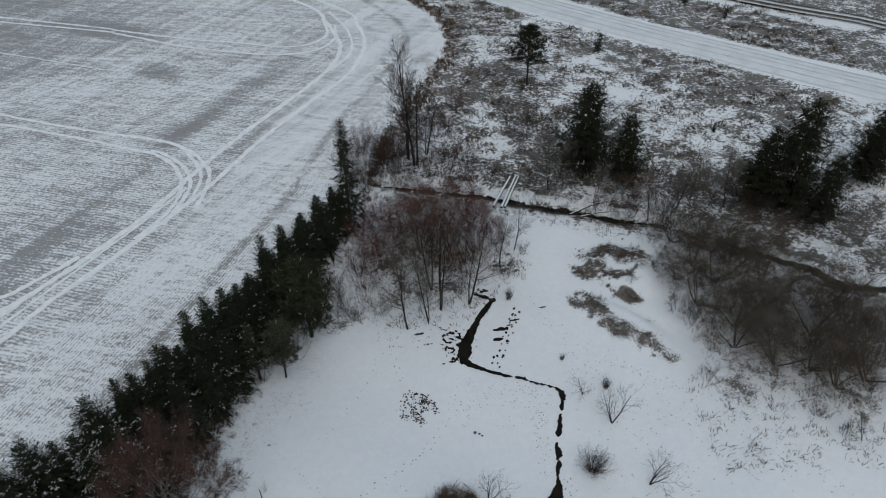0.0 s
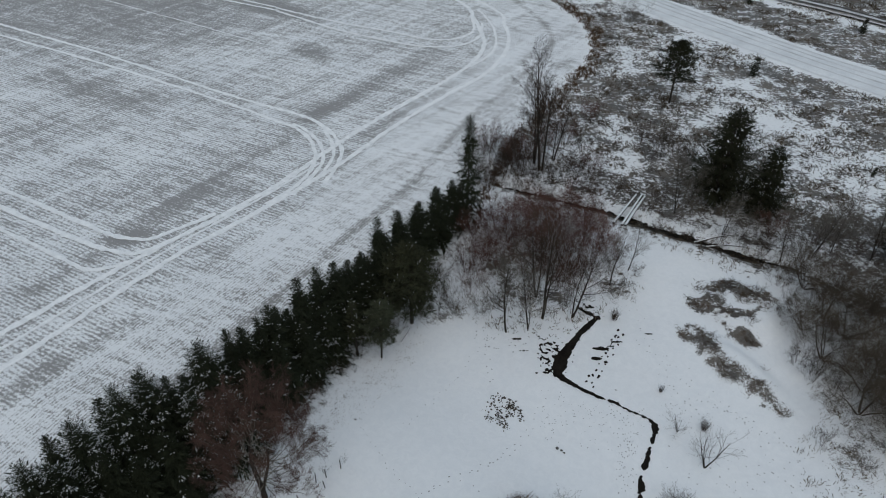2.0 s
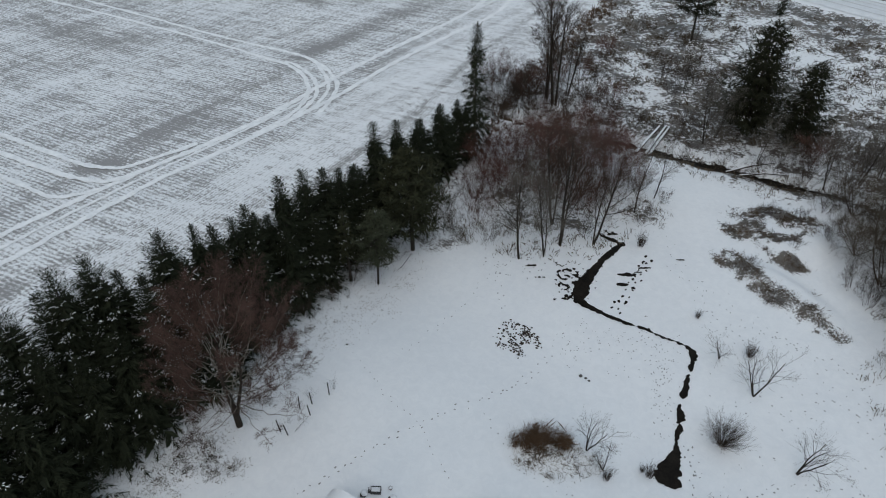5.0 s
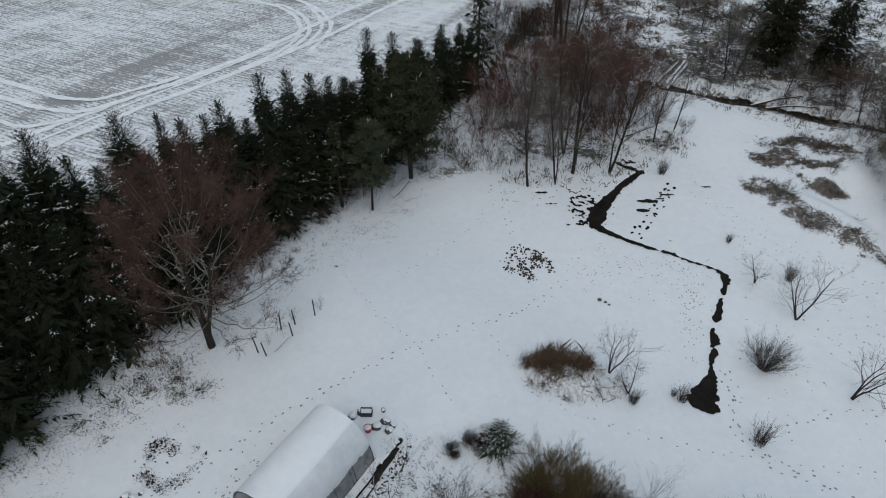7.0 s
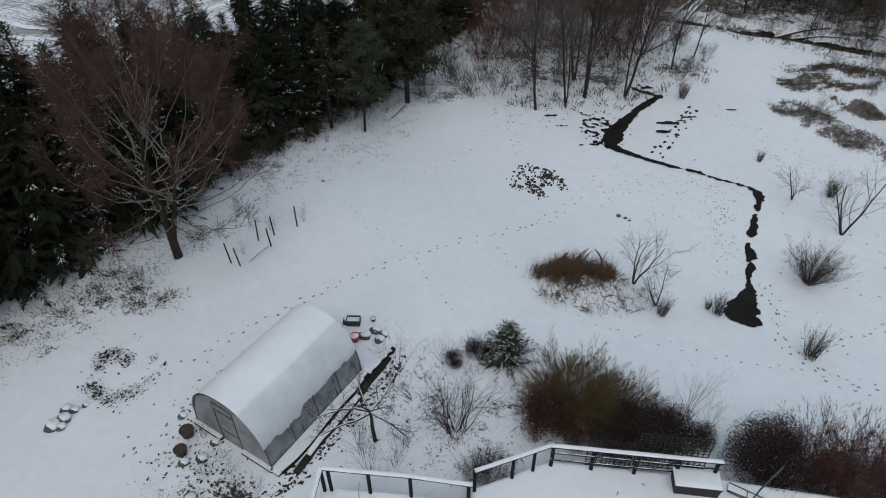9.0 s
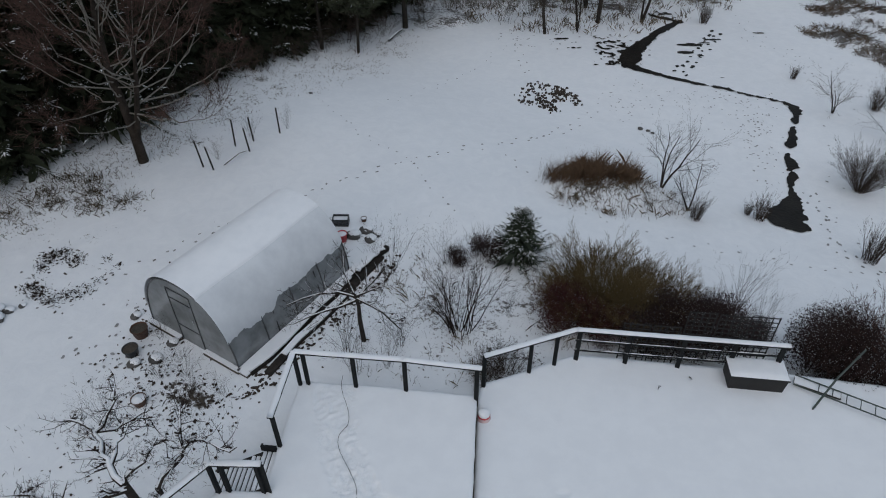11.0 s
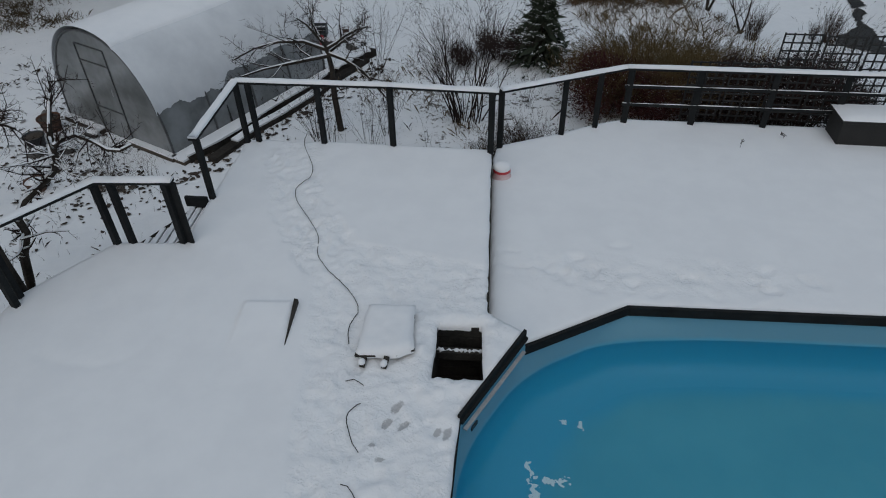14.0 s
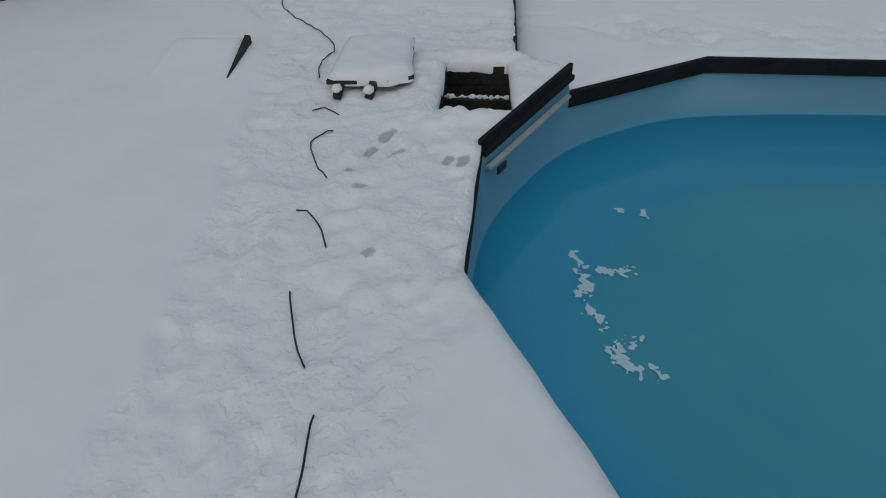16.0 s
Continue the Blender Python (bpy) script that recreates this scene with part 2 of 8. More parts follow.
ROAD_SNOW = simple("packed_road_snow", (0.58, 0.60, 0.63), (0.78, 0.80, 0.82), 0.7, 0.5, bump=0.3, fine=5, dist=0.03)
TRACK_SNOW = simple("tyre_pressed_snow", (0.74, 0.755, 0.775), (0.89, 0.90, 0.915), 0.7, 1.6, bump=0.3, fine=5, dist=0.03, spread=0.30)
GREY_RUT = simple("worn_road_rut", (0.42, 0.425, 0.44), (0.70, 0.71, 0.73), 0.8, 0.35, bump=0.3, fine=5, dist=0.02)
STEEL_DARK = simple("rusty_rail_steel", (0.03, 0.026, 0.024), (0.10, 0.08, 0.07), 0.6, 2.0, metal=0.6)
DECK_PAINT = simple("dark_grey_painted_wood", (0.007, 0.008, 0.009), (0.022, 0.024, 0.025), 0.8, 3.0, bump=0.25, fine=35, spread=0.6, spec=0.14)
DECK_OLD = simple("weathered_dark_wood", (0.014, 0.014, 0.013), (0.055, 0.050, 0.044), 0.85, 2.5, bump=0.4, fine=30, spec=0.2)
LATTICE = simple("black_stained_lattice", (0.006, 0.006, 0.006), (0.020, 0.019, 0.018), 0.7, 4.0, bump=0.2)
RUBBER = simple("black_rubber", (0.008, 0.008, 0.009), (0.022, 0.022, 0.023), 0.5, 9.0, bump=0.1)
STONE = simple("grey_fieldstone", (0.030, 0.029, 0.028), (0.13, 0.125, 0.12), 0.85, 5.0, bump=0.5, per="object")


# ---- mesh helpers ----
class Geo:
    """Collects tubes, blades and plates for one mesh."""

    def __init__(self):
        self.v, self.f, self.n = [], [], 0

    def add(self, verts, faces):
        o = self.n
        self.v.extend(verts)
        self.f.extend([tuple(i + o for i in f) for f in faces])
        self.n += len(verts)

    def tube(self, pts, radii, sides=5, cap=False):
        pts = [Vector(p) for p in pts]
        vs, fs = [], []
        last = len(pts) - 1
        side = None
        for i, p in enumerate(pts):
            t = pts[min(i + 1, last)] - pts[max(i - 1, 0)]
            if t.length < 1e-9:
                t = Vector((0, 0, 1))
            t.normalize()
            if side is None:
                side = t.cross(Vector((0.31, 0.17, 0.93)))
                if side.length < 0.05:
                    side = t.cross(Vector((1, 0, 0)))
            side = (side - t * side.dot(t)).normalized()
            up = t.cross(side)
            for k in range(sides):
                a = 2 * math.pi * k / sides
                vs.append(p + (side * math.cos(a) + up * math.sin(a)) * radii[i])
        for i in range(last):
            for k in range(sides):
                k2 = (k + 1) % sides
                fs.append((i * sides + k, i * sides + k2, (i + 1) * sides + k2, (i + 1) * sides + k))
        if cap:
            fs.append(tuple(range(sides))[::-1])
            fs.append(tuple(last * sides + k for k in range(sides)))
        self.add(vs, fs)

    def beam(self, p, q, w, h, up=(0, 0, 1)):
        """A square-cut bar from p to q, w wide and h deep along up, with slightly broken edges."""
        p, q = Vector(p), Vector(q)
        t = (q - p).normalized()
        s = t.cross(Vector(up))
        if s.length < 1e-4:
            s = t.cross(Vector((1, 0, 0)))
        s.normalize()
        u = s.cross(t)
        c = min(w, h) * 0.08
        ring = [(-w / 2 + c, -h / 2), (w / 2 - c, -h / 2), (w / 2, -h / 2 + c), (w / 2, h / 2 - c),
                (w / 2 - c, h / 2), (-w / 2 + c, h / 2), (-w / 2, h / 2 - c), (-w / 2, -h / 2 + c)]
        vs = [e + s * a + u * b for e in (p, q) for a, b in ring]
        fs = [(k, (k + 1) % 8, 8 + (k + 1) % 8, 8 + k) for k in range(8)]
        fs += [tuple(range(8))[::-1], tuple(range(8, 16))]
        self.add(vs, fs)

    def mesh(self, name, material, smooth=False):
        me = bpy.data.meshes.new(name)
        me.from_pydata([tuple(v) for v in self.v], [], self.f)
        me.materials.append(material)
        if smooth:
            me.polygons.foreach_set("use_smooth", [True] * len(me.polygons))
        me.update()
        return me


def part(name, geo, material, parent=None, label="", smooth=False):
    ob = new(name, geo.mesh(name, material, smooth))
    if parent is not None:
        ob.parent = parent
    if label:
        ob["label"] = label
    if name in ("snow_cover", "crown", "twig_crown", "stem_clump"):
        ob["kind"] = "stuff"
    return ob


def thing(name, place, label, category, group="", turn=0.0, kind=""):
    ob = new(name)
    ob.empty_display_size = 0.2
    ob.matrix_world = pose(*place, 0, 0, turn)
    return tagged(ob, label, category, group, kind)


def ellipsoid(geo, c, r, rng, seg=8, rings=5, rough=0.12, flat=None):
    """A lumpy rounded body."""
    vs, fs = [], []
    for j in range(rings + 1):
        th = math.pi * j / rings
        for i in range(seg):
            ph = 2 * math.pi * i / seg
            k = 1 + rng.uniform(-rough, rough)
            z = math.cos(th) * r[2] * k
            if flat is not None:
                z = max(z, -flat)
            vs.append((c[0] + math.sin(th) * math.cos(ph) * r[0] * k, c[1] + math.sin(th) * math.sin(ph) * r[1] * k, c[2] + z))
    for j in range(rings):
        for i in range(seg):
            i2 = (i + 1) % seg
            fs.append((j * seg + i, (j + 1) * seg + i, (j + 1) * seg + i2, j * seg + i2))
    geo.add(vs, fs)


# ---- the lie of the land ----
FIELD_EDGE = [(-33, -30), (-22, 17), (-9.5, 51), (-6.3, 66), (-3.6, 72.5), (-1.3, 79.5), (0.6, 85), (1.0, 89), (0.3, 94), (-1.6, 99.5), (-5.5, 105), (-30, 140)]
CREEK = [(-30, 62), (-14, 58.5), (-6, 56.6), (0, 55.6), (4, 54.9), (7.2, 53.8), (10.5, 52.8), (16.5, 50.6), (21.5, 49.8), (26, 48), (31, 44.2), (36, 41.3), (46, 40), (80, 36)]
FAR_ROAD = [(-60, 163), (-6, 121), (8.2, 107.5), (24, 95.6), (38, 86), (70, 66), (140, 30)]
POOL_MID, POOL_AXIS = (-0.51, 3.52), radians(6.7)


def smooth01(a, b, x):
    t = np.clip((np.asarray(x, float) - a) / (b - a), 0, 1)
    return t * t * (3 - 2 * t)


def to_line(x, y, pts):
    """Signed distance to a polyline (left of it: positive) and the length along it, for arrays."""
    x, y = np.asarray(x, float), np.asarray(y, float)
    best, sign, along, run = np.full(x.shape, 1e9), np.zeros(x.shape), np.zeros(x.shape), 0.0
    for (ax, ay), (bx, by) in zip(pts, pts[1:]):
        dx, dy = bx - ax, by - ay
        n = math.hypot(dx, dy)
        u = np.clip(((x - ax) * dx + (y - ay) * dy) / n ** 2, 0, 1)
        d = np.hypot(x - ax - u * dx, y - ay - u * dy)
        near = d < best
        best = np.where(near, d, best)
        sign = np.where(near, np.sign(dx * (y - ay) - dy * (x - ax)), sign)
        along = np.where(near, run + u * n, along)
        run += n
    return best * sign, along


def blob(x, y, cx, cy, rx, ry, turn=0.0):
    """1 in the middle of an ellipse, falling smoothly to 0 at its rim."""
    c, s = math.cos(radians(turn)), math.sin(radians(turn))
    u, v = (x - cx) * c + (y - cy) * s, -(x - cx) * s + (y - cy) * c
    return 1 - smooth01(0.35, 1.0, np.hypot(u / rx, v / ry))


def wave_noise(x, y, k):
    return (np.sin(x * k + 1.3 * np.sin(y * k * 0.7)) + np.sin(y * k * 1.13 + 1.7 * np.sin(x * k * 0.6 + 2))) * 0.5


def value_noise(x, y, scale, seed):
    """Smoothed random values from 0 to 1 on a lattice."""
    x, y = np.asarray(x, float) * scale, np.asarray(y, float) * scale
    i, j = np.floor(x), np.floor(y)
    u, v = x - i, y - j
    u, v = u * u * (3 - 2 * u), v * v * (3 - 2 * v)

    def corner(a, b):
        h = np.sin(a * 127.1 + b * 311.7 + seed * 74.7) * 43758.5453
        return h - np.floor(h)
    low = corner(i, j) * (1 - u) + corner(i + 1, j) * u
    return low * (1 - v) + (corner(i, j + 1) * (1 - u) + corner(i + 1, j + 1) * u) * v


# crests of the two grassy mounds, each with the half width of its grass
MOUND_CRESTS = [([(13.6, 43.2), (15.2, 44.6), (17.4, 44.2)], 2.2), ([(13.2, 43.2), (13.7, 41.6), (15.2, 40.4), (16.6, 39.4)], 1.0), ([(15.2, 41.8), (16.8, 42.4), (18.2, 43.6)], 0.8),
                ([(11.6, 39.6), (13.0, 37.5), (14.8, 35.7), (16.2, 34.5), (18.3, 33.1)], 1.05), ([(12.3, 40.1), (14.4, 36.8), (15.8, 36.2), (17.3, 36.7)], 0.5)]


def mound_cover(x, y):
    """How thickly dead grass covers the mounds, 0 to 1."""
    out = np.zeros(np.shape(x))
    for line, wide in MOUND_CRESTS:
        d, _ = to_line(x, y, line)
        out = np.maximum(out, np.exp(-(d / wide) ** 2))
    return out * (0.30 + 0.95 * value_noise(x * 0.8 + y * 0.5, y - x * 0.3, 1.0, 3)) * (0.62 + 0.98 * value_noise(x + 0.4 * y, y - 0.4 * x, 1.9, 8))


def land(x, y):
    """Height of the ground."""
    x, y = np.asarray(x, float), np.asarray(y, float)
    z = -1.09 - 1.23 * smooth01(13.3, 28.4, y + 0.55 * x)
    z = z + 0.03 * wave_noise(x, y, 0.55) + 0.015 * wave_noise(x, y, 1.7)
    # bank of the reed clump, grassy mounds, the shrub bank beside the pond
    z = z + 0.45 * blob(x, y, 1.6, 20.2, 3.0, 1.5, 12)
    z = z + 0.55 * blob(x, y, 16.8, 43.0, 4.6, 4.2) + 0.40 * blob(x, y, 15.4, 36.6, 5.2, 1.8, -42)
    z = z + 0.25 * blob(x, y, -8.2, 36.6, 1.6, 1.3)
    # meadow rising to the road
    z = z + 1.45 * smooth01(60, 92, y + 0.35 * x) * smooth01(-30, 5, x)
    z = z + 0.12 * wave_noise(x, y, 0.35) * smooth01(52, 62, y)
    d, _ = to_line(x, y, FIELD_EDGE)
    z = z + (-1.14 - z) * smooth01(-2.5, 3.0, d)
    c, _ = to_line(x, y, CREEK)
    z = z - (0.95 - 0.45 * smooth01(9, 14, x)) * np.exp(-((c + 0.25 * wave_noise(x, y, 1.1)) / 1.05) ** 2) * smooth01(3.0, -1.0, d)
    r, _ = to_line(x, y, FAR_ROAD)
    z = z + (-0.72 - z) * (1 - smooth01(3.4, 6.0, np.abs(r)))
    # under the platform
    z = z - 0.9 * smooth01(-2.2, -1.2, x) * smooth01(8.6, 7.6, y) * smooth01(12, 10, x) * smooth01(-6, -4, y)
    return z


def land_at(x, y):
    return float(land(np.array([x]), np.array([y]))[0])


def axis(stretches):
    out = [stretches[0][0]]
    for a, b, s in stretches:
        n = max(1, round((b - a) / s))
        out += [a + (b - a) * (i + 1) / n for i in range(n)]
    return np.array(out)


gx = axis([(-2500, -600, 400), (-600, -150, 75), (-150, -100, 8), (-100, -26, 1.0), (-26, 34, 0.3), (34, 60, 0.8), (60, 150, 9), (150, 600, 75), (600, 2500, 400)])
gy = axis([(-2500, -600, 400), (-600, -100, 80), (-100, -10, 8), (-10, 4, 1.2), (4, 60, 0.3), (60, 130, 0.65), (130, 160, 3), (160, 600, 60), (600, 2500, 400)])
X, Y = np.meshgrid(gx, gy)
Z = land(X, Y)
nx, ny = len(gx), len(gy)
ids = np.arange(nx * ny).reshape(ny, nx)
quads = np.stack([ids[:-1, :-1], ids[:-1, 1:], ids[1:, 1:], ids[1:, :-1]], -1).reshape(-1, 4)
me = bpy.data.meshes.new("ground")
me.vertices.add(nx * ny)
me.vertices.foreach_set("co", np.stack([X, Y, Z], -1).reshape(-1))
me.loops.add(quads.size)
me.loops.foreach_set("vertex_index", quads.reshape(-1))
me.polygons.add(len(quads))
me.polygons.foreach_set("loop_start", np.arange(0, quads.size, 4))
me.polygons.foreach_set("use_smooth", np.ones(len(quads), bool))
me.update(calc_edges=True)
me.materials.append(GROUND)

EDGE_D, EDGE_L = to_line(X, Y, FIELD_EDGE)
CREEK_D, _ = to_line(X, Y, CREEK)
ROAD_D, _ = to_line(X, Y, FAR_ROAD)
RAILWAY = [(-40, 156), (5, 129), (29.8, 114.8), (42.9, 107.7), (80, 86), (130, 55)]
RAIL_D, _ = to_line(X, Y, RAILWAY)
HEAD_W = 13.2
field_mask = smooth01(0.3, 1.6, EDGE_D)
headland = smooth01(HEAD_W + 0.6, HEAD_W - 0.6, EDGE_D)
BELT = [(-42, 30), (-38.5, 37.5), (-36.2, 43.8), (-31.2, 56.2), (-29.6, 63.0), (-26.0, 70.4), (-22.7, 76.9), (-19.8, 83.0)]
BELT_D, _ = to_line(X, Y, BELT)
worn = (1.15 * np.exp(-(BELT_D / 1.25) ** 2) * (0.35 + 0.9 * value_noise(X, Y, 0.22, 5)) + 0.9 * blob(X, Y, -37, 79.2, 6.0, 2.6, -31) + 0.8 * blob(X, Y, -38, 37.9, 3.4, 1.5, 20)
        + 0.7 * blob(X, Y, -48, 92, 12, 3.5, 165) + 0.5 * blob(X, Y, -58, 62, 14, 4, 170) + 0.7 * blob(X, Y, -85, 92, 55, 32)
        + 0.85 * np.exp(-((EDGE_D - 5.7) / 0.5) ** 2) * (0.6 + 0.6 * value_noise(X, Y, 0.3, 8)))
# how thickly dead grass shows: wild meadow beyond the creek, banks, verges, under the trees
meadow = smooth01(0.5, 2.0, CREEK_D) * smooth01(0.5, -0.5, EDGE_D)
grass = 0.86 * meadow * (0.90 + 0.16 * wave_noise(X, Y, 0.23) + 0.12 * wave_noise(X, Y, 0.8))
grass = grass * (1 - 0.9 * (1 - smooth01(3.3, 4.3, np.abs(ROAD_D))))
grass = np.maximum(grass, 0.88 * (0.62 + 0.6 * value_noise(X, Y, 0.7, 2)) * np.exp(-((CREEK_D + 0.5) / 2.0) ** 2) * smooth01(1.5, -0.5, EDGE_D))
grass = np.maximum(grass, 1.0 * np.exp(-((EDGE_D + 0.6) / 1.3) ** 2) * smooth01(52, 60, Y))
grass = grass * (1 - 0.7 * np.exp(-((RAIL_D + 2.2) / 1.6) ** 2))
grass = np.maximum(grass, (0.9 + 0.2 * wave_noise(X, Y, 0.5)) * np.exp(-((RAIL_D + 5.2 + 0.5 * wave_noise(X, Y, 0.3)) / 0.9) ** 2))
grass = grass * (1 + 0.22 * smooth01(3.5, 6.0, ROAD_D))
south = smooth01(-0.5, -2.2, CREEK_D)
grass = np.maximum(grass, 0.70 * south * np.exp(-((CREEK_D + 1.5) / 2.8) ** 2) * (0.85 + 0.3 * wave_noise(X, Y, 1.3)))
grass = np.maximum(grass, 0.78 * blob(X, Y, -2.5, 42.5, 9.2, 8.2) * (0.85 + 0.25 * wave_noise(X, Y, 1.1)))
grass = np.maximum(grass, 0.72 * blob(X, Y, -9, 37, 4.2, 3.4))
grass = np.maximum(grass, 0.90 * np.minimum(1, mound_cover(X, Y) * 1.35))
grass = np.maximum(grass, (0.52 + 0.25 * value_noise(X, Y, 0.4, 23)) * smooth01(20.0, 26, X + 0.35 * (38 - Y) + 1.2 * wave_noise(X, Y, 0.6)) * smooth01(22, 31, Y) * south)
grass = np.maximum(grass, (0.26 + 0.40 * value_noise(X, Y, 0.6, 13)) * smooth01(-12.0, -15.2, X + 0.30 * (17 - Y)) * smooth01(1, -1, EDGE_D))
grass = np.maximum(grass, 0.66 * blob(X, Y, 1.6, 19.6, 3.2, 1.9, 10) * (0.8 + 0.4 * wave_noise(X, Y, 2.1)))
grass = np.maximum(grass, 0.58 * blob(X, Y, -1.6, 12.4, 5.6, 3.4))
grass = np.maximum(grass, 0.36 * smooth01(-10.2, -13.5, X) * smooth01(3, 6, Y) * smooth01(18, 13, Y) * (0.85 + 0.3 * wave_noise(X, Y, 0.9)))
grass = np.maximum(grass, 0.50 * blob(X, Y, -8.8, 7.6, 3.2, 2.2))
grass = np.maximum(grass, 0.66 * blob(X, Y, 6.3, 43.3, 3.2, 3.6) * (0.7 + 0.5 * value_noise(X, Y, 0.9, 31)))
earth = (0.10 + 0.8 * value_noise(X, Y, 0.5, 11) + 0.5 * blob(X, Y, 12, 52.2, 8.5, 2.2, -20)) * np.exp(-((CREEK_D + 0.25 * wave_noise(X, Y, 1.1)) / 0.36) ** 2) * smooth01(-0.5, -2.5, EDGE_D)
earth = np.maximum(earth, 0.95 * smooth01(-19.0, -21.5, X - 0.36 * (Y - 17) + 0.02 * (Y - 17) ** 2 * 0) * smooth01(2.5, 0.5, EDGE_D) * smooth01(50, 46, Y))
earth = np.maximum(earth, 0.66 * blob(X, Y, -7.9, 8.4, 1.5, 0.8, -10))
grass = np.minimum(grass, 0.88) * smooth01(2.0, 0.0, EDGE_D)
for key, values in (("field", field_mask), ("headland", headland), ("rows_edge", EDGE_D), ("rows_inner", 0.225 * X + 0.974 * Y),
                    ("worn", worn), ("grass", grass), ("earth", earth)):
    a = me.attributes.new(key, "FLOAT", "POINT")
    a.data.foreach_set("value", np.ascontiguousarray(values, dtype=np.float32).reshape(-1))
ground = tagged(new("ground", me), "snow-covered garden, stubble field and wild meadow", "ground", kind="structure")


# ---- ribbons on the ground: tyre tracks, road, brook ----
def densify(pts, step):
    """A smooth curve through the points, cut into short steps."""
    p = [Vector((*q, 0)) for q in pts]
    out = []
    for i in range(len(p) - 1):
        a, b, c, d = p[max(i - 1, 0)], p[i], p[i + 1], p[min(i + 2, len(p) - 1)]
        n = max(1, int((c - b).length / step))
        for k in range(n):
            t = k / n
            out.append(0.5 * ((2 * b) + (c - a) * t + (2 * a - 5 * b + 4 * c - d) * t * t + (3 * b - a - 3 * c + d) * t ** 3))
    out.append(p[-1])
    return out


def ribbon(geo, pts, width, lift, step=0.8, ragged=0.0, rng=None, across=2, crown=0.0, widths=None):
    line = densify(pts, step)
    n = len(line)
    vs = []
    for i, p in enumerate(line):
        t = (line[min(i + 1, n - 1)] - line[max(i - 1, 0)]).normalized()
        s = Vector((-t.y, t.x, 0))
        w = width if widths is None else float(np.interp(i / (n - 1), np.linspace(0, 1, len(widths)), widths))
        a = -w / 2 + (rng.uniform(-ragged, ragged) if rng else 0)
        b = w / 2 + (rng.uniform(-ragged, ragged) if rng else 0)
        for k in range(across + 1):
            f = k / across
            q = p + s * (a + (b - a) * f)
            vs.append((q.x, q.y, lift + crown * (1 - (2 * f - 1) ** 2)))
    zs = land(np.array([v[0] for v in vs]), np.array([v[1] for v in vs]))
    vs = [(v[0], v[1], v[2] + float(z)) for v, z in zip(vs, zs)]
    m = across + 1
    fs = [(i * m + k, (i + 1) * m + k, (i + 1) * m + k + 1, i * m + k + 1) for i in range(n - 1) for k in range(across)]
    geo.add(vs, fs)


TRACKS = [
    ([(-110, 82.6), (-84.9, 76.6), (-62.1, 70.9), (-42.5, 65.1), (-34.1, 63.1), (-30.1, 62.0), (-27.4, 60.4), (-25.1, 58.0), (-23.9, 55.9), (-23.6, 52.9), (-23.8, 50.3)], 0.42),
    ([(-30.2, 62.1), (-28.3, 60.9), (-26.4, 58.6), (-25.0, 56.3), (-24.5, 53.8), (-24.9, 50.8), (-26.5, 47.5)], 0.4),
    ([(-110, 79.6), (-82.1, 73.3), (-60.4, 68.3), (-41.5, 63.1), (-34.5, 60.8), (-30.4, 59.4), (-28.0, 57.2), (-26.5, 54.8), (-26.0, 52.0), (-26.4, 49.1), (-28.0, 45.5)], 0.42),
    ([(-31.5, 60.4), (-29.8, 59.6), (-27.7, 58.0), (-26.0, 55.7), (-25.3, 53.4), (-25.5, 50.9), (-26.0, 47.5)], 0.4),
    ([(-48, 8), (-41.5, 24), (-35.5, 35.8), (-31.1, 43.3), (-28.0, 49.4), (-25.0, 57.7), (-21.1, 66.5), (-16.4, 76.0), (-14.5, 81.5), (-14.0, 86.3), (-15.2, 91.0), (-17.4, 95.8), (-21.0, 102), (-40, 116)], 0.62),
    ([(-45, 5), (-38.5, 22), (-32.6, 36.5), (-30.0, 41.1), (-26.9, 46.8), (-23.5, 53.6), (-20.0, 62.6), (-15.5, 72.0), (-12.3, 78.1), (-11.0, 83.3), (-10.9, 89.0), (-12.5, 94.8), (-15.7, 100.9), (-37, 118)], 0.55),
    ([(-40.2, 23), (-34.2, 36.0), (-29.4, 45.4), (-25.6, 53.4)], 0.32),
    ([(-110, 106), (-54.4, 94.0), (-46.9, 92.0), (-36.7, 89.4), (-27.5, 87.9), (-22.1, 86.8), (-18.3, 88.0), (-16.5, 91.3), (-17.8, 96.5)], 0.45),
    ([(-110, 103), (-53.5, 92.6), (-46.4, 90.8), (-35.8, 86.8), (-26.5, 84.7), (-21.5, 84.4), (-17.4, 85.8), (-15.3, 89.5), (-15.8, 94.5)], 0.45),
    ([(-14.6, 79.6), (-12.7, 84.0), (-12.6, 88.6), (-14.2, 94.0), (-17.4, 99.6)], 0.35),
    ([(-110, 55.2), (-55.0, 41.6), (-44.7, 39.0), (-40.3, 37.9), (-37.3, 37.8), (-35.5, 38.6), (-32.0, 43.0)], 0.5),
    ([(-110, 52.6), (-52.8, 39.0), (-43.6, 36.7), (-38.4, 35.9), (-35.4, 36.6), (-32.0, 41.5)], 0.5),
    ([(-80, 43.5), (-50.3, 36.1), (-42.7, 34.1), (-38.6, 33.2), (-36.0, 35.0)], 0.45),
    ([(-100, 96), (-74, 88.2), (-55.5, 83.0), (-44, 79.4)], 0.22),
]
rng = random.Random(5)
for i, (line, wide) in enumerate(TRACKS):
    geo = Geo()
    ribbon(geo, line, wide, 0.02 + 0.004 * i, 0.5, 0.14 * wide + 0.03, rng, 2)
    tagged(part("tyre_track", geo, TRACK_SNOW), "pressed white tyre track across the snowy stubble field", "tyre track", "tracks in the field", kind="structure")

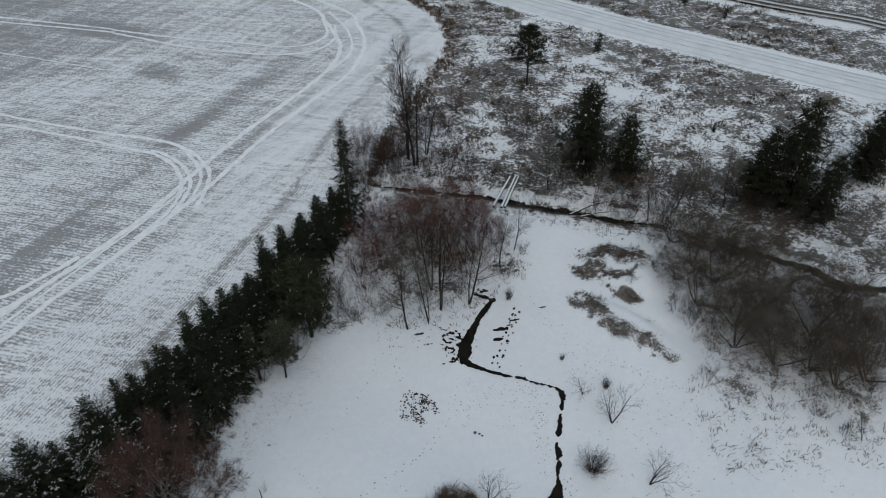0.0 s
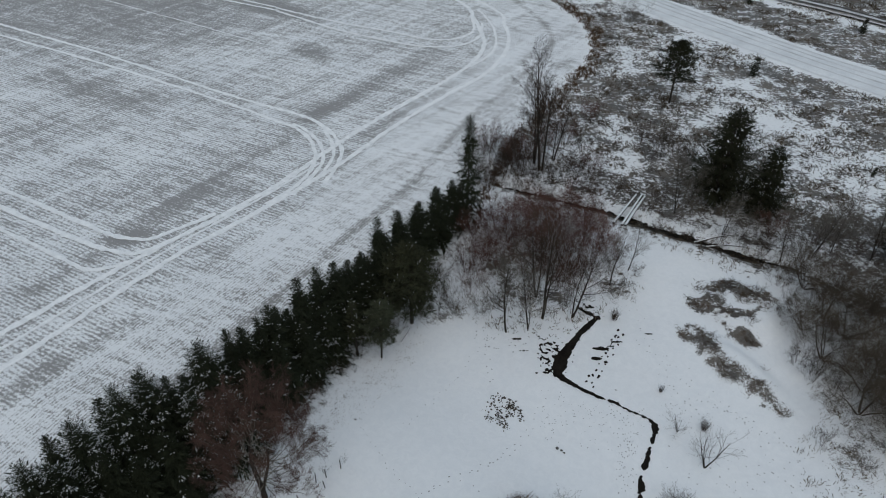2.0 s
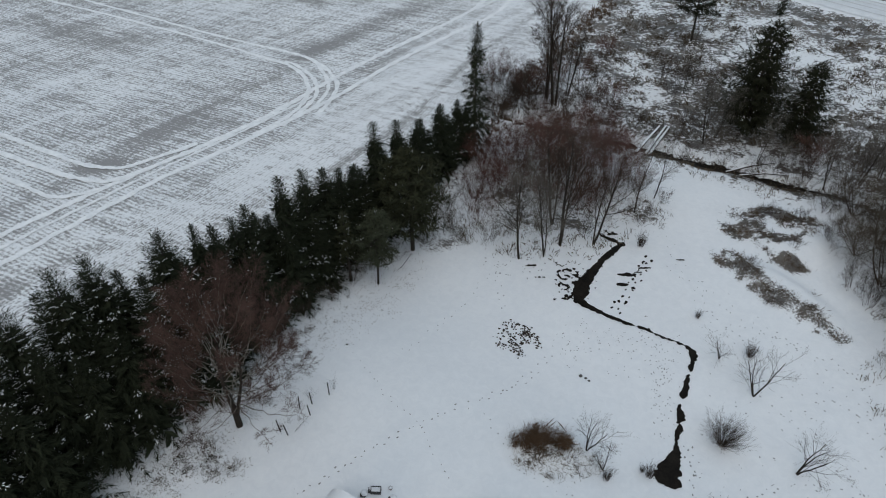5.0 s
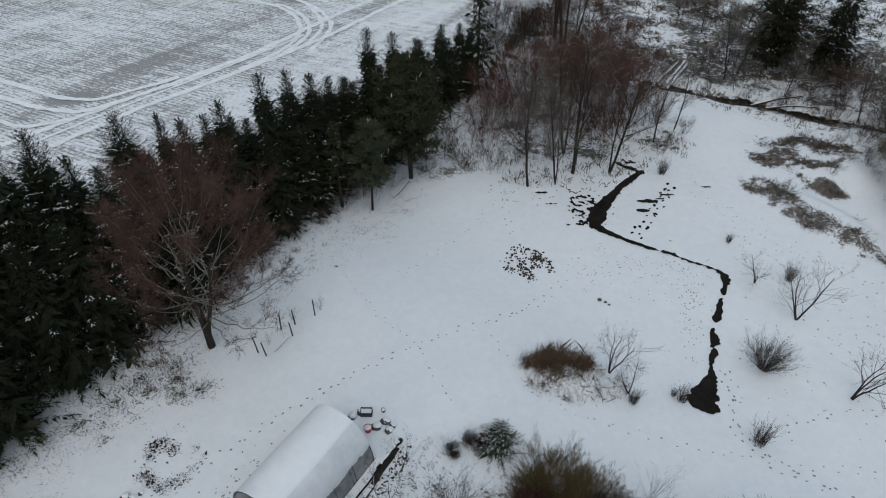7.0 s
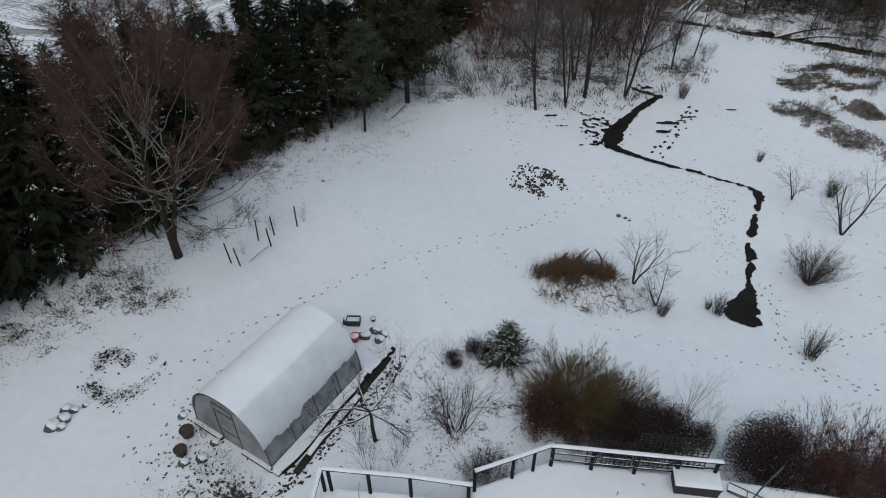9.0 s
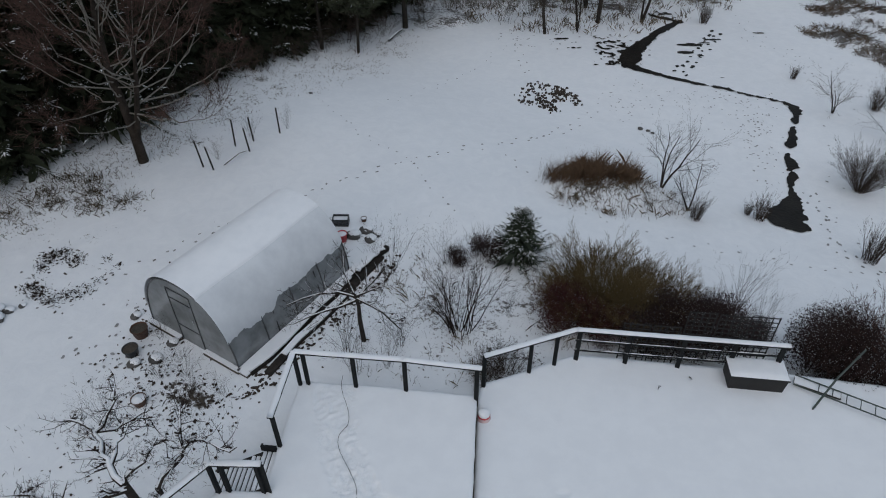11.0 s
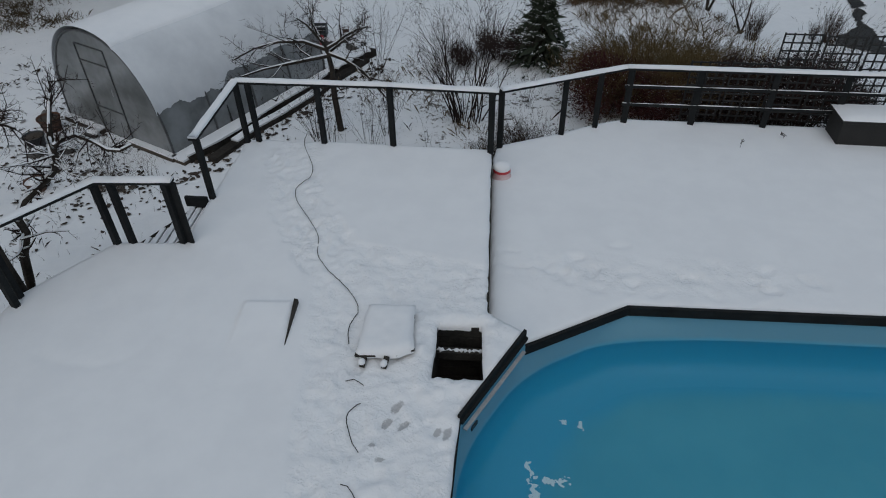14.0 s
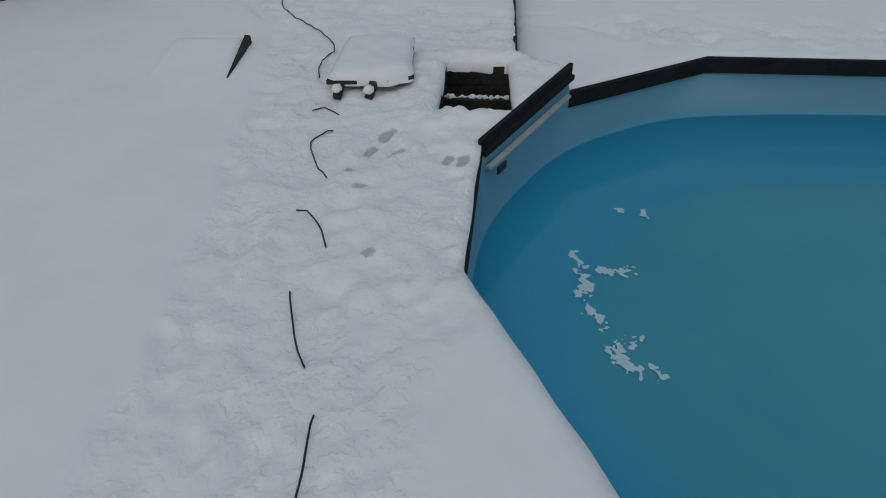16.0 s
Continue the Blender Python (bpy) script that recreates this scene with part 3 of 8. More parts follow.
geo = Geo()
ribbon(geo, FAR_ROAD, 6.4, 0.05, 2.0, 0.12, rng, 6, 0.12)
tagged(part("road", geo, ROAD_SNOW, smooth=True), "straight country road under packed snow", "road", kind="structure")
for off in (-2.7, -1.5, -0.2, 1.4):
    line = []
    for i, p in enumerate(FAR_ROAD):
        a, b = Vector(FAR_ROAD[max(i - 1, 0)]), Vector(FAR_ROAD[min(i + 1, len(FAR_ROAD) - 1)])
        t = (b - a).normalized()
        line.append((p[0] - t.y * -off, p[1] + t.x * -off))
    geo = Geo()
    ribbon(geo, line, 0.34 if off < 3 else 0.5, 0.175 - 0.012 * abs(off) ** 1.6, 1.5, 0.08, rng, 1)
    tagged(part("wheel_rut", geo, GREY_RUT), "grey wheel rut worn into the road's snow", "wheel rut", "ruts of the road", kind="structure")
# railway line beyond the road
geo = Geo()
ribbon(geo, RAILWAY, 2.6, 0.35, 2.5, 0.1, rng, 4, 0.25)
tagged(part("railway_bed", geo, simple("snowy_ballast", (0.36, 0.37, 0.38), (0.72, 0.73, 0.75), 0.9, 0.8, bump=0.5, fine=3, dist=0.05)), "ballast bed of the railway under snow", "railway", kind="structure")
for off in (-0.75, 0.75):
    geo = Geo()
    ribbon(geo, [(x + off * 0.49, y + off * 0.87) for x, y in RAILWAY], 0.55, 0.64, 2.5, 0.05, rng)
    tagged(part("railway_rail", geo, STEEL_DARK), "dark steel rail of the railway line", "railway rail", "rails", kind="structure")

def wet_patch(name, lines, box, label, category, jag=0.10, islands=(), cell=0.045, lift=0.03, seed=1, grain=1.0, level=None, material=None, kind="structure"):
    """A ragged flat patch, as of water showing through snow: wide lines of (x, y, width), and blobs that break up into small spots."""
    ax, ay = np.arange(box[0], box[1], cell), np.arange(box[2], box[3], cell)
    x, y = np.meshgrid(ax, ay)
    rough = (value_noise(x, y, 3.0 * grain, seed) - 0.5) * 1.2 + (value_noise(x, y, 7.5 * grain, seed + 1) - 0.5) * 0.9
    depth = np.full(x.shape, -1.0)
    for line in lines:
        pts = [q[:2] for q in line]
        run = np.concatenate([[0], np.cumsum([math.dist(a, b) for a, b in zip(pts, pts[1:])])])
        d, along = to_line(x, y, pts)
        wide = np.interp(along, run, [q[2] for q in line])
        depth = np.maximum(depth, wide / 2 - np.abs(d) + rough * np.minimum(jag, 0.12 + wide * 0.3))
    for cx, cy, rx, ry, turn in islands:
        spot = value_noise(x, y * 1.4, 3.6, seed + 4) * 0.6 + value_noise(x, y, 8.0, seed + 5) * 0.4
        depth = np.maximum(depth, (spot - 1.0 + 0.40 * blob(x, y, cx, cy, rx, ry, turn)) * 0.4)
    zs = land(x, y) + lift if level is None else np.full(x.shape, level)
    wet = depth > 0
    any_wet = wet[:-1, :-1] | wet[1:, :-1] | wet[:-1, 1:] | wet[1:, 1:]
    geo = Geo()
    for j, i in zip(*np.nonzero(any_wet)):
        ring, poly = ((j, i), (j, i + 1), (j + 1, i + 1), (j + 1, i)), []
        for a, b in zip(ring, ring[1:] + ring[:1]):
            da, db = depth[a], depth[b]
            if da > 0:
                poly.append((x[a], y[a], zs[a]))
            if (da > 0) != (db > 0):
                u = da / (da - db)
                poly.append((x[a] + (x[b] - x[a]) * u, y[a] + (y[b] - y[a]) * u, zs[a] + (zs[b] - zs[a]) * u))
        geo.add([tuple(float(c) for c in q) for q in poly], [tuple(range(len(poly)))])
    return tagged(part(name, geo, material or WATER_DARK), label, category, kind=kind)


wet_patch("creek", [[(-9, 57.3, 0.0), (-3, 56.1, 0.25), (0, 55.6, 0.2), (4, 54.9, 0.6), (7.2, 53.8, 1.0), (10.5, 52.8, 0.6), (16.5, 50.6, 0.6), (21.5, 49.8, 0.1), (26, 48, 0.2), (29, 45.8, 0.5), (33.4, 43.6, 0.7), (36, 41.3, 0.7), (46, 40, 0.6)]],
          (-10, 46, 39.2, 58.5), "dark creek running in its snowy trench", "creek", jag=0.45, cell=0.12, lift=0.13, seed=6)

# the little brook through the garden, with its pool and side puddles
BROOK = [(4.58, 39.24, 0.32), (3.47, 37.37, 0.52), (2.92, 36.24, 0.55), (2.59, 35.39, 0.66), (2.2, 34.43, 0.95), (1.95, 33.2, 1.05), (1.9, 32.5, 0.85), (2.56, 32.0, 0.56), (3.27, 31.68, 0.34), (4.79, 31.1, 0.25), (5.64, 30.95, 0.20),
         (6.3, 30.87, 0.30), (6.8, 30.59, 0.16), (7.44, 30.34, 0.09), (8.15, 30.17, 0.06), (8.72, 29.97, 0.16), (9.11, 29.64, 0.33), (9.2, 29.2, 0.40), (9.06, 28.52, 0.32), (8.91, 28.07, 0.12)]
wet_patch("brook", [BROOK, [(2.9, 39.95, 0.16), (3.47, 39.53, 0.3), (4.58, 39.1, 0.34)]], (-0.6, 10.2, 27.6, 41.2), "narrow dark brook winding through the snow", "brook", 0.15,
          [(1.2, 34.4, 1.7, 2.6, 20), (3.6, 39.9, 1.8, 1.0, 0), (0.9, 32.5, 1.3, 0.7, 10)])
wet_patch("brook_pool", [[(8.85, 27.66, 0.14), (8.73, 27.2, 0.38), (8.61, 26.66, 0.29), (8.43, 26.12, 0.4), (8.38, 25.74, 0.14)]], (7.7, 9.4, 25.3, 28.1), "open stretch of dark brook water in snow", "brook", 0.13, seed=21)
wet_patch("brook_pool", [[(8.21, 25.22, 0.14), (8.22, 24.86, 0.46), (8.22, 24.32, 0.52), (8.11, 23.99, 0.11)]], (7.4, 9.0, 23.7, 25.6), "open stretch of dark brook water in snow", "brook", 0.13, seed=31)
wet_patch("brook_pool", [[(8.19, 23.86, 0.17), (8.15, 23.56, 0.36), (8.02, 23.2, 0.24), (7.94, 22.7, 0.10), (7.93, 22.3, 0.12)]], (7.4, 8.8, 22.1, 24.1), "open stretch of dark brook water in snow", "brook", 0.10, seed=41)
wet_patch("pond_hole", [[(7.92, 22.48, 0.12), (7.93, 22.09, 0.40), (7.84, 21.59, 0.66), (7.65, 21.11, 0.98), (7.5, 20.75, 1.2)], [(7.15, 20.3, 0.9), (7.55, 20.25, 1.15), (7.7, 20.1, 0.8)]], (6.2, 8.9, 19.0, 22.9), "open dark water hole at the brook's end", "puddle", 0.14, seed=51)
# wet places in the snow nearby: x, y, length, width
for k, (x, y, long, wide) in enumerate(((5.0, 35.8, 1.1, 0.34), (4.75, 34.7, 0.6, 0.28), (6.2, 36.8, 0.75, 0.22), (5.75, 36.2, 0.4, 0.2), (6.3, 32.0, 0.22, 0.16), (-1.75, 35.2, 0.7, 0.2), (-0.9, 34.15, 0.7, 0.16), (8.7, 38.3, 0.5, 0.1))):
    wet_patch("puddle", [[(x - 0.49 * long, y - 0.1 * long, wide * 0.5), (x, y, wide), (x + 0.49 * long, y + 0.12 * long, wide * 0.6)]], (x - 1, x + 1, y - 0.8, y + 0.8), "dark wet patch showing through the snow", "puddle", 0.12, seed=60 + 3 * k)


# ---- trees and shrubs ----
TWIG_MIN = 0.0045     # half the width of the finest twigs
SNOW_SHARE = 0.5       # how thick the snow lies on a limb, as a share of its radius
SNOWY = None          # the mesh that takes the snow lying on limbs, while a tree with such snow is grown


def spun(d, angle, rng):
    """d bent by the angle (degrees) towards a random side."""
    side = d.cross(Vector((rng.uniform(-1, 1), rng.uniform(-1, 1), rng.uniform(-1, 1))))
    if side.length < 1e-4:
        side = d.orthogonal()
    return (Matrix.Rotation(radians(angle), 3, side.normalized()) @ d).normalized()


def grow(rng, geos, p, d, length, r, level, plan):
    """One branch and all that springs from it. plan: for each level (children, angle, ratio of length, lift, wander, first child at)."""
    kids, angle, ratio, lift, wander, first = plan[level]
    if level + 1 == len(plan):
        # the finest twigs: tapering slivers
        e = p + (d + Vector((0, 0, lift))).normalized() * length
        w = d.cross(Vector((rng.uniform(-1, 1), rng.uniform(-1, 1), rng.uniform(-1, 1))))
        w = w.normalized() * max(r, TWIG_MIN) if w.length > 1e-5 else Vector((0.005, 0, 0))
        geos[-1].add([p - w, p + w, e], [(0, 1, 2)])
        return
    n = (6 if r > 0.03 else 4) if level == 0 else (4 if level == 1 and r > 0.02 else (2 if level < 3 and r > 0.006 else 1))
    pts, dirs, rad = [p.copy()], [d.copy()], [r]
    tip = r * (0.30 if level == 0 else 0.35)
    for i in range(n):
        d = (d + Vector((rng.gauss(0, wander), rng.gauss(0, wander), rng.gauss(0, wander) + lift))).normalized()
        p = p + d * (length / n)
        pts.append(p.copy())
        dirs.append(d.copy())
        rad.append(r + (tip - r) * (i + 1) / n)
    sides = 7 if level == 0 and r > 0.03 else (5 if level == 1 and r > 0.02 else 3)
    geos[min(level, len(geos) - 1)].tube(pts, rad, sides)
    if SNOWY is not None and level < 3 and r > 0.010:
        flat_run = [i for i in range(n + 1) if abs(dirs[i].z) < 0.75]
        if len(flat_run) > 1:
            SNOWY.tube([pts[i] + Vector((0, 0, rad[i] * 0.8)) for i in flat_run], [rad[i] * SNOW_SHARE for i in flat_run], 4)
    for k in range(kids):
        f = first + (1 - first) * (k + rng.random()) / kids
        i = min(int(f * n), n - 1)
        u = f * n - i
        q = pts[i].lerp(pts[i + 1], u)
        rr = rad[i] + (rad[i + 1] - rad[i]) * u
        c = spun(dirs[i], rng.uniform(0.7, 1.25) * angle, rng)
        if level == 0 and c.z < -0.25:
            c.z = abs(c.z) * 0.4
            c.normalize()
        grow(rng, geos, q, c, length * ratio * rng.uniform(0.7, 1.15) * (1.25 - 0.55 * f), rr * rng.uniform(0.36, 0.54), level + 1, plan)


def bare_tree(name, seed, height, r, plan, bark, twig, label, category="bare tree", stems=1, lean=8.0, group="", snowy=False):
    """A leafless tree that stands at the world's middle, to be moved or copied."""
    global SNOWY
    rng = random.Random(seed)
    SNOWY = Geo() if snowy else None
    root = thing(name, (0, 0, 0), label, category, group)
    trunk, limbs, twigs = Geo(), Geo(), Geo()
    for s in range(stems):
        d = spun(Vector((0, 0, 1)), rng.uniform(0.3, 1.0) * lean if stems > 1 else lean * 0.4, rng)
        off = Vector((rng.uniform(-1, 1), rng.uniform(-1, 1), 0)) * (r * 1.6 if stems > 1 else 0)
        geos = [trunk, limbs, twigs, twigs]
        grow(rng, geos, off + Vector((0, 0, -0.15)), d, height * rng.uniform(0.8, 1.0) if s else height, r * (1 if s == 0 else rng.uniform(0.6, 0.9)), 0, plan)
    part("trunk", trunk, bark, root, smooth=True)
    part("limb_scaffold", limbs, bark, root, smooth=True)
    part("twig_crown", twigs, twig, root, "thin leafless twigs")
    if snowy:
        part("snow_cover", SNOWY, SNOW, root, "thin snow lying along the limbs", True)
    SNOWY = None
    return root


def limbed_tree(name, seed, trunk_pts, trunk_r, limbs, plan, bark, twig, label, category="bare tree", snowy=False, limb_bark=None, winding=()):
    """A leafless tree whose main limbs go to given places: limbs are (share of the trunk's height, end of the limb, radius)."""
    global SNOWY
    rng = random.Random(seed)
    SNOWY = Geo() if snowy else None
    root = thing(name, (0, 0, 0), label, category)
    trunk, scaffold, twigs = Geo(), Geo(), Geo()
    pts = [Vector(q) for q in trunk_pts]
    n = len(pts) - 1
    trunk.tube(pts, [trunk_r * (1 - 0.45 * i / n) for i in range(n + 1)], 8)
    for f, end, r in limbs:
        i = min(int(f * n), n - 1)
        q = pts[i].lerp(pts[i + 1], f * n - i)
        d = Vector(end) - q
        grow(rng, [trunk, scaffold, scaffold, twigs], q, (d.normalized() + Vector((0, 0, -plan[1][3] * 1.6))).normalized(), d.length * 0.92, r, 1, plan)
    # crooked limbs with short side twigs: (radius, points)
    crooked = [Geo() for _ in winding]
    for limb, wide, way, i in [(crooked[j_], *winding[j_], k_) for j_ in range(len(winding)) for k_ in range(len(winding[j_][1]) - 1)]:
        a, b = Vector(way[i]), Vector(way[i + 1])
        r0, r1 = (wide * (1 - 0.75 * k / (len(way) - 1)) for k in (i, i + 1))
        m = a.lerp(b, 0.5) + Vector((rng.gauss(0, 0.04), rng.gauss(0, 0.04), rng.gauss(0, 0.03)))
        limb.tube([a, m, b], [r0, (r0 + r1) / 2, r1], 6)
        if SNOWY is not None:
            SNOWY.tube([q + Vector((0, 0, r0 * 0.75)) for q in (a, m, b)], [r0 * 0.75, (r0 + r1) * 0.4, r1 * 0.8], 4)
        for k in range(9 if i else 3):
            c = spun((b - a).normalized(), rng.uniform(35, 80), rng)
            c.z *= 0.7
            grow(rng, [trunk, scaffold, twigs, twigs], a.lerp(b, rng.random()), c.normalized(), rng.choice((0.16, 0.22, 0.34, 0.55)), max(0.009, r1 * 0.42), 2, plan)
    part("trunk", trunk, bark, root, smooth=True)
    if limbs:
        part("limb_scaffold", scaffold, limb_bark or bark, root, smooth=True)
    for limb in crooked:
        part("limb", limb, limb_bark or bark, root, smooth=True)
    part("twig_crown", twigs, twig, root, "thin leafless twigs")
    if snowy:
        part("snow_cover", SNOWY, SNOW, root, "snow lying along the limbs", True)
    SNOWY = None
    return root


def put(ob, x, y, turn=0.0, size=1.0, sink=0.0, lean=0.0, wide=1.0):
    ob.matrix_world = pose(x, y, land_at(x, y) - sink, lean, 0, turn) @ Matrix.Diagonal((size * wide, size * wide, size, 1))
    return ob


def again(ob, x, y, turn=0.0, size=1.0, sink=0.0, lean=0.0, label="", wide=1.0):
    o = copy_thing(ob, Matrix())
    put(o, x, y, turn, size, sink, lean, wide)
    if label:
        o["label"] = label
    return o


def shrub(name, seed, height, spread, stems, r, twig, label, kids=5, fork=26, category="shrub", base=0.12, levels=3, group="", wander=0.07, twig_lift=0.05, fan=1.0, fine=5):
    """Many thin stems that rise from one root and fork."""
    rng = random.Random(seed)
    root = thing(name, (0, 0, 0), label, category, group)
    stem, twigs = Geo(), Geo()
    plan = [(kids, fork, 0.5, 0.03, wander, 0.3), (max(2, kids - 1), fork, 0.55, twig_lift, wander * 1.4, 0.2), (fine, fork, 0.55, twig_lift, wander, 0.25), (1, fork * 0.9, 0.6, twig_lift, wander, 0)][4 - levels - 1:] if levels < 3 else [(kids, fork, 0.5, 0.03, wander, 0.3), (max(2, kids - 1), fork, 0.55, twig_lift, wander * 1.4, 0.2), (fine, fork, 0.6, twig_lift, wander, 0.2), (1, fork, 0.75, twig_lift, wander, 0)]
    for s in range(stems):
        a = rng.uniform(0, 6.283)
        out = spread * rng.uniform(0.1, 1.0) ** 0.7
        d = Vector((math.cos(a) * out, math.sin(a) * out, height)).normalized()
        p = Vector((math.cos(a), math.sin(a), 0)) * base * rng.uniform(0, 1)
        grow(rng, [stem, twigs], p + Vector((0, 0, -0.08)), d, math.hypot(out, height) * rng.uniform(0.6, 1.0) * fan, r * rng.uniform(0.7, 1.1), 0, plan)
    part("stem_clump", stem, twig, root)
    part("twig_crown", twigs, twig, root)
    return root


def conifer(name, seed, height, radius, needle, label, whorls=26, per=7, droop=0.28, bare=0.04, snow=0.16, trunk_r=0.11, spray=0.34, category="spruce", group="", power=0.66, dense=1.0, rise=0.0, fill=1.0, fleck=1.0):
    """A spruce: trunk, drooping tiers of needle sprays, and snow lying on some of them."""
    rng = random.Random(seed)
    root = thing(name, (0, 0, 0), label, category, group)
    trunk, crown, cover = Geo(), Geo(), Geo()
    trunk.tube([(0, 0, -0.2), (0, 0, height * 0.3), (rng.uniform(-0.05, 0.05), 0, height * 0.7), (0, 0, height)], [trunk_r, trunk_r * 0.8, trunk_r * 0.4, 0.012], 7)

    def blade(geo, p, t, s, ln, wd, sag):
        a = p + t * ln * 0.45 + Vector((0, 0, -sag * 0.3))
        b = p + t * ln + Vector((0, 0, -sag))
        geo.add([p, a + s * wd, b, a - s * wd], [(0, 1, 2, 3)])

    for w in range(whorls):
        f = bare + (1 - bare) * (w + rng.uniform(-0.3, 0.3)) / whorls
        f = min(max(f, bare), 0.985)
        z = height * f
        reach = radius * (1 - f) ** power * rng.uniform(0.78, 1.12) + 0.08
        n = max(4, int(per * (0.60 + 0.40 * (1 - f)) * dense))
        for k in range(n):
            az = 2 * math.pi * (k + rng.uniform(-0.45, 0.45)) / n + w * 2.4
            ln = reach * rng.choice((0.62, 0.85, 1.0, 1.0, 1.18)) * rng.uniform(0.9, 1.1)
            out = Vector((math.cos(az), math.sin(az), 0))
            side = Vector((-math.sin(az), math.cos(az), 0))
            pitch = 0.55 * f * f - droop * (1 - f) + rise + rng.uniform(-0.12, 0.12)
            snowy = rng.random() < snow * 3.0
            m = max(2, int(ln / (0.80 * spray)))

            def at(u):
                return out * ln * u + Vector((0, 0, z + ln * (pitch * u + 0.14 * u * u)))
            # the bough's own axis, feathered on both sides and a little below
            for i in range(m + 1):
                u = 0.22 + 0.78 * (i + rng.uniform(0.1, 0.7)) / (m + 1)
                p = at(u)
                sp = spray * (1.30 - 0.65 * u) * rng.uniform(0.7, 1.3) * (0.55 + 0.45 * (1 - f))
                for sgn in (-1, 1):
                    for j in (0, 1, 2):
                        t = (out * rng.uniform(0.45, 1.1) + side * sgn * rng.uniform(0.35, 1.0) + Vector((0, 0, rng.uniform(-0.45, 0.30)))).normalized()
                        tilt = t.cross(Vector((rng.uniform(-0.6, 0.6), rng.uniform(-0.6, 0.6), 1))).normalized()
                        blade(crown, p, t, tilt, sp * rng.uniform(0.7, 1.4), sp * 0.080, sp * 0.16)
                    if snowy and u > 0.3 and rng.random() < 0.7:
                        blade(cover, p + t * sp * rng.uniform(0, 0.6) + Vector((0, 0, 0.03)), t, tilt, sp * rng.uniform(0.3, 0.7) * fleck, sp * 0.06 * fleck, sp * 0.08)
                hang = Vector((rng.uniform(-0.6, 0.6), rng.uniform(-0.6, 0.6), -1)).normalized()
                blade(crown, p, (out * 0.3 + hang).normalized(), side, sp * 1.1, sp * 0.13, 0)
            tip = (out + Vector((0, 0, pitch + 0.3))).normalized()
            blade(crown, at(0.82), tip, side, ln * 0.26 + 0.12, 0.05, 0)
            if snowy:
                blade(cover, at(rng.uniform(0.5, 0.75)) + Vector((0, 0, 0.04)), tip, side, ln * 0.15 + 0.08, 0.026, 0)
            # the shaded inside of the crown
            for i in range(int(3 * fill)):
                q = at(rng.uniform(0.05, 0.5)) + Vector((0, 0, rng.uniform(-0.15, 0.1)))
                t = (out * 0.6 + side * rng.uniform(-1, 1) + Vector((0, 0, rng.uniform(-0.9, 0.5)))).normalized()
                blade(crown, q, t, t.cross(Vector((rng.uniform(-1, 1), rng.uniform(-1, 1), rng.uniform(-1, 1)))).normalized(), min(0.75, 0.25 + ln * 0.4), min(0.10, 0.03 + ln * 0.06), 0.05)
    for k in range(8):
        az = k * 0.8
        blade(crown, Vector((0, 0, height * (0.92 + 0.009 * k))), Vector((math.cos(az) * 0.6, math.sin(az) * 0.6, 0.6)).normalized(), Vector((-math.sin(az), math.cos(az), 0)), spray * 0.9, spray * 0.09, 0)
    blade(crown, Vector((0, 0, height * 0.95)), Vector((0, 0, 1)), Vector((1, 0, 0)), height * 0.075, 0.03, 0)
    part("trunk", trunk, BARK, root)
    part("crown", crown, needle, root, "dark green needle sprays")
    if cover.n:
        part("snow_cover", cover, SNOW, root, "patches of snow on the sprays")
    return root


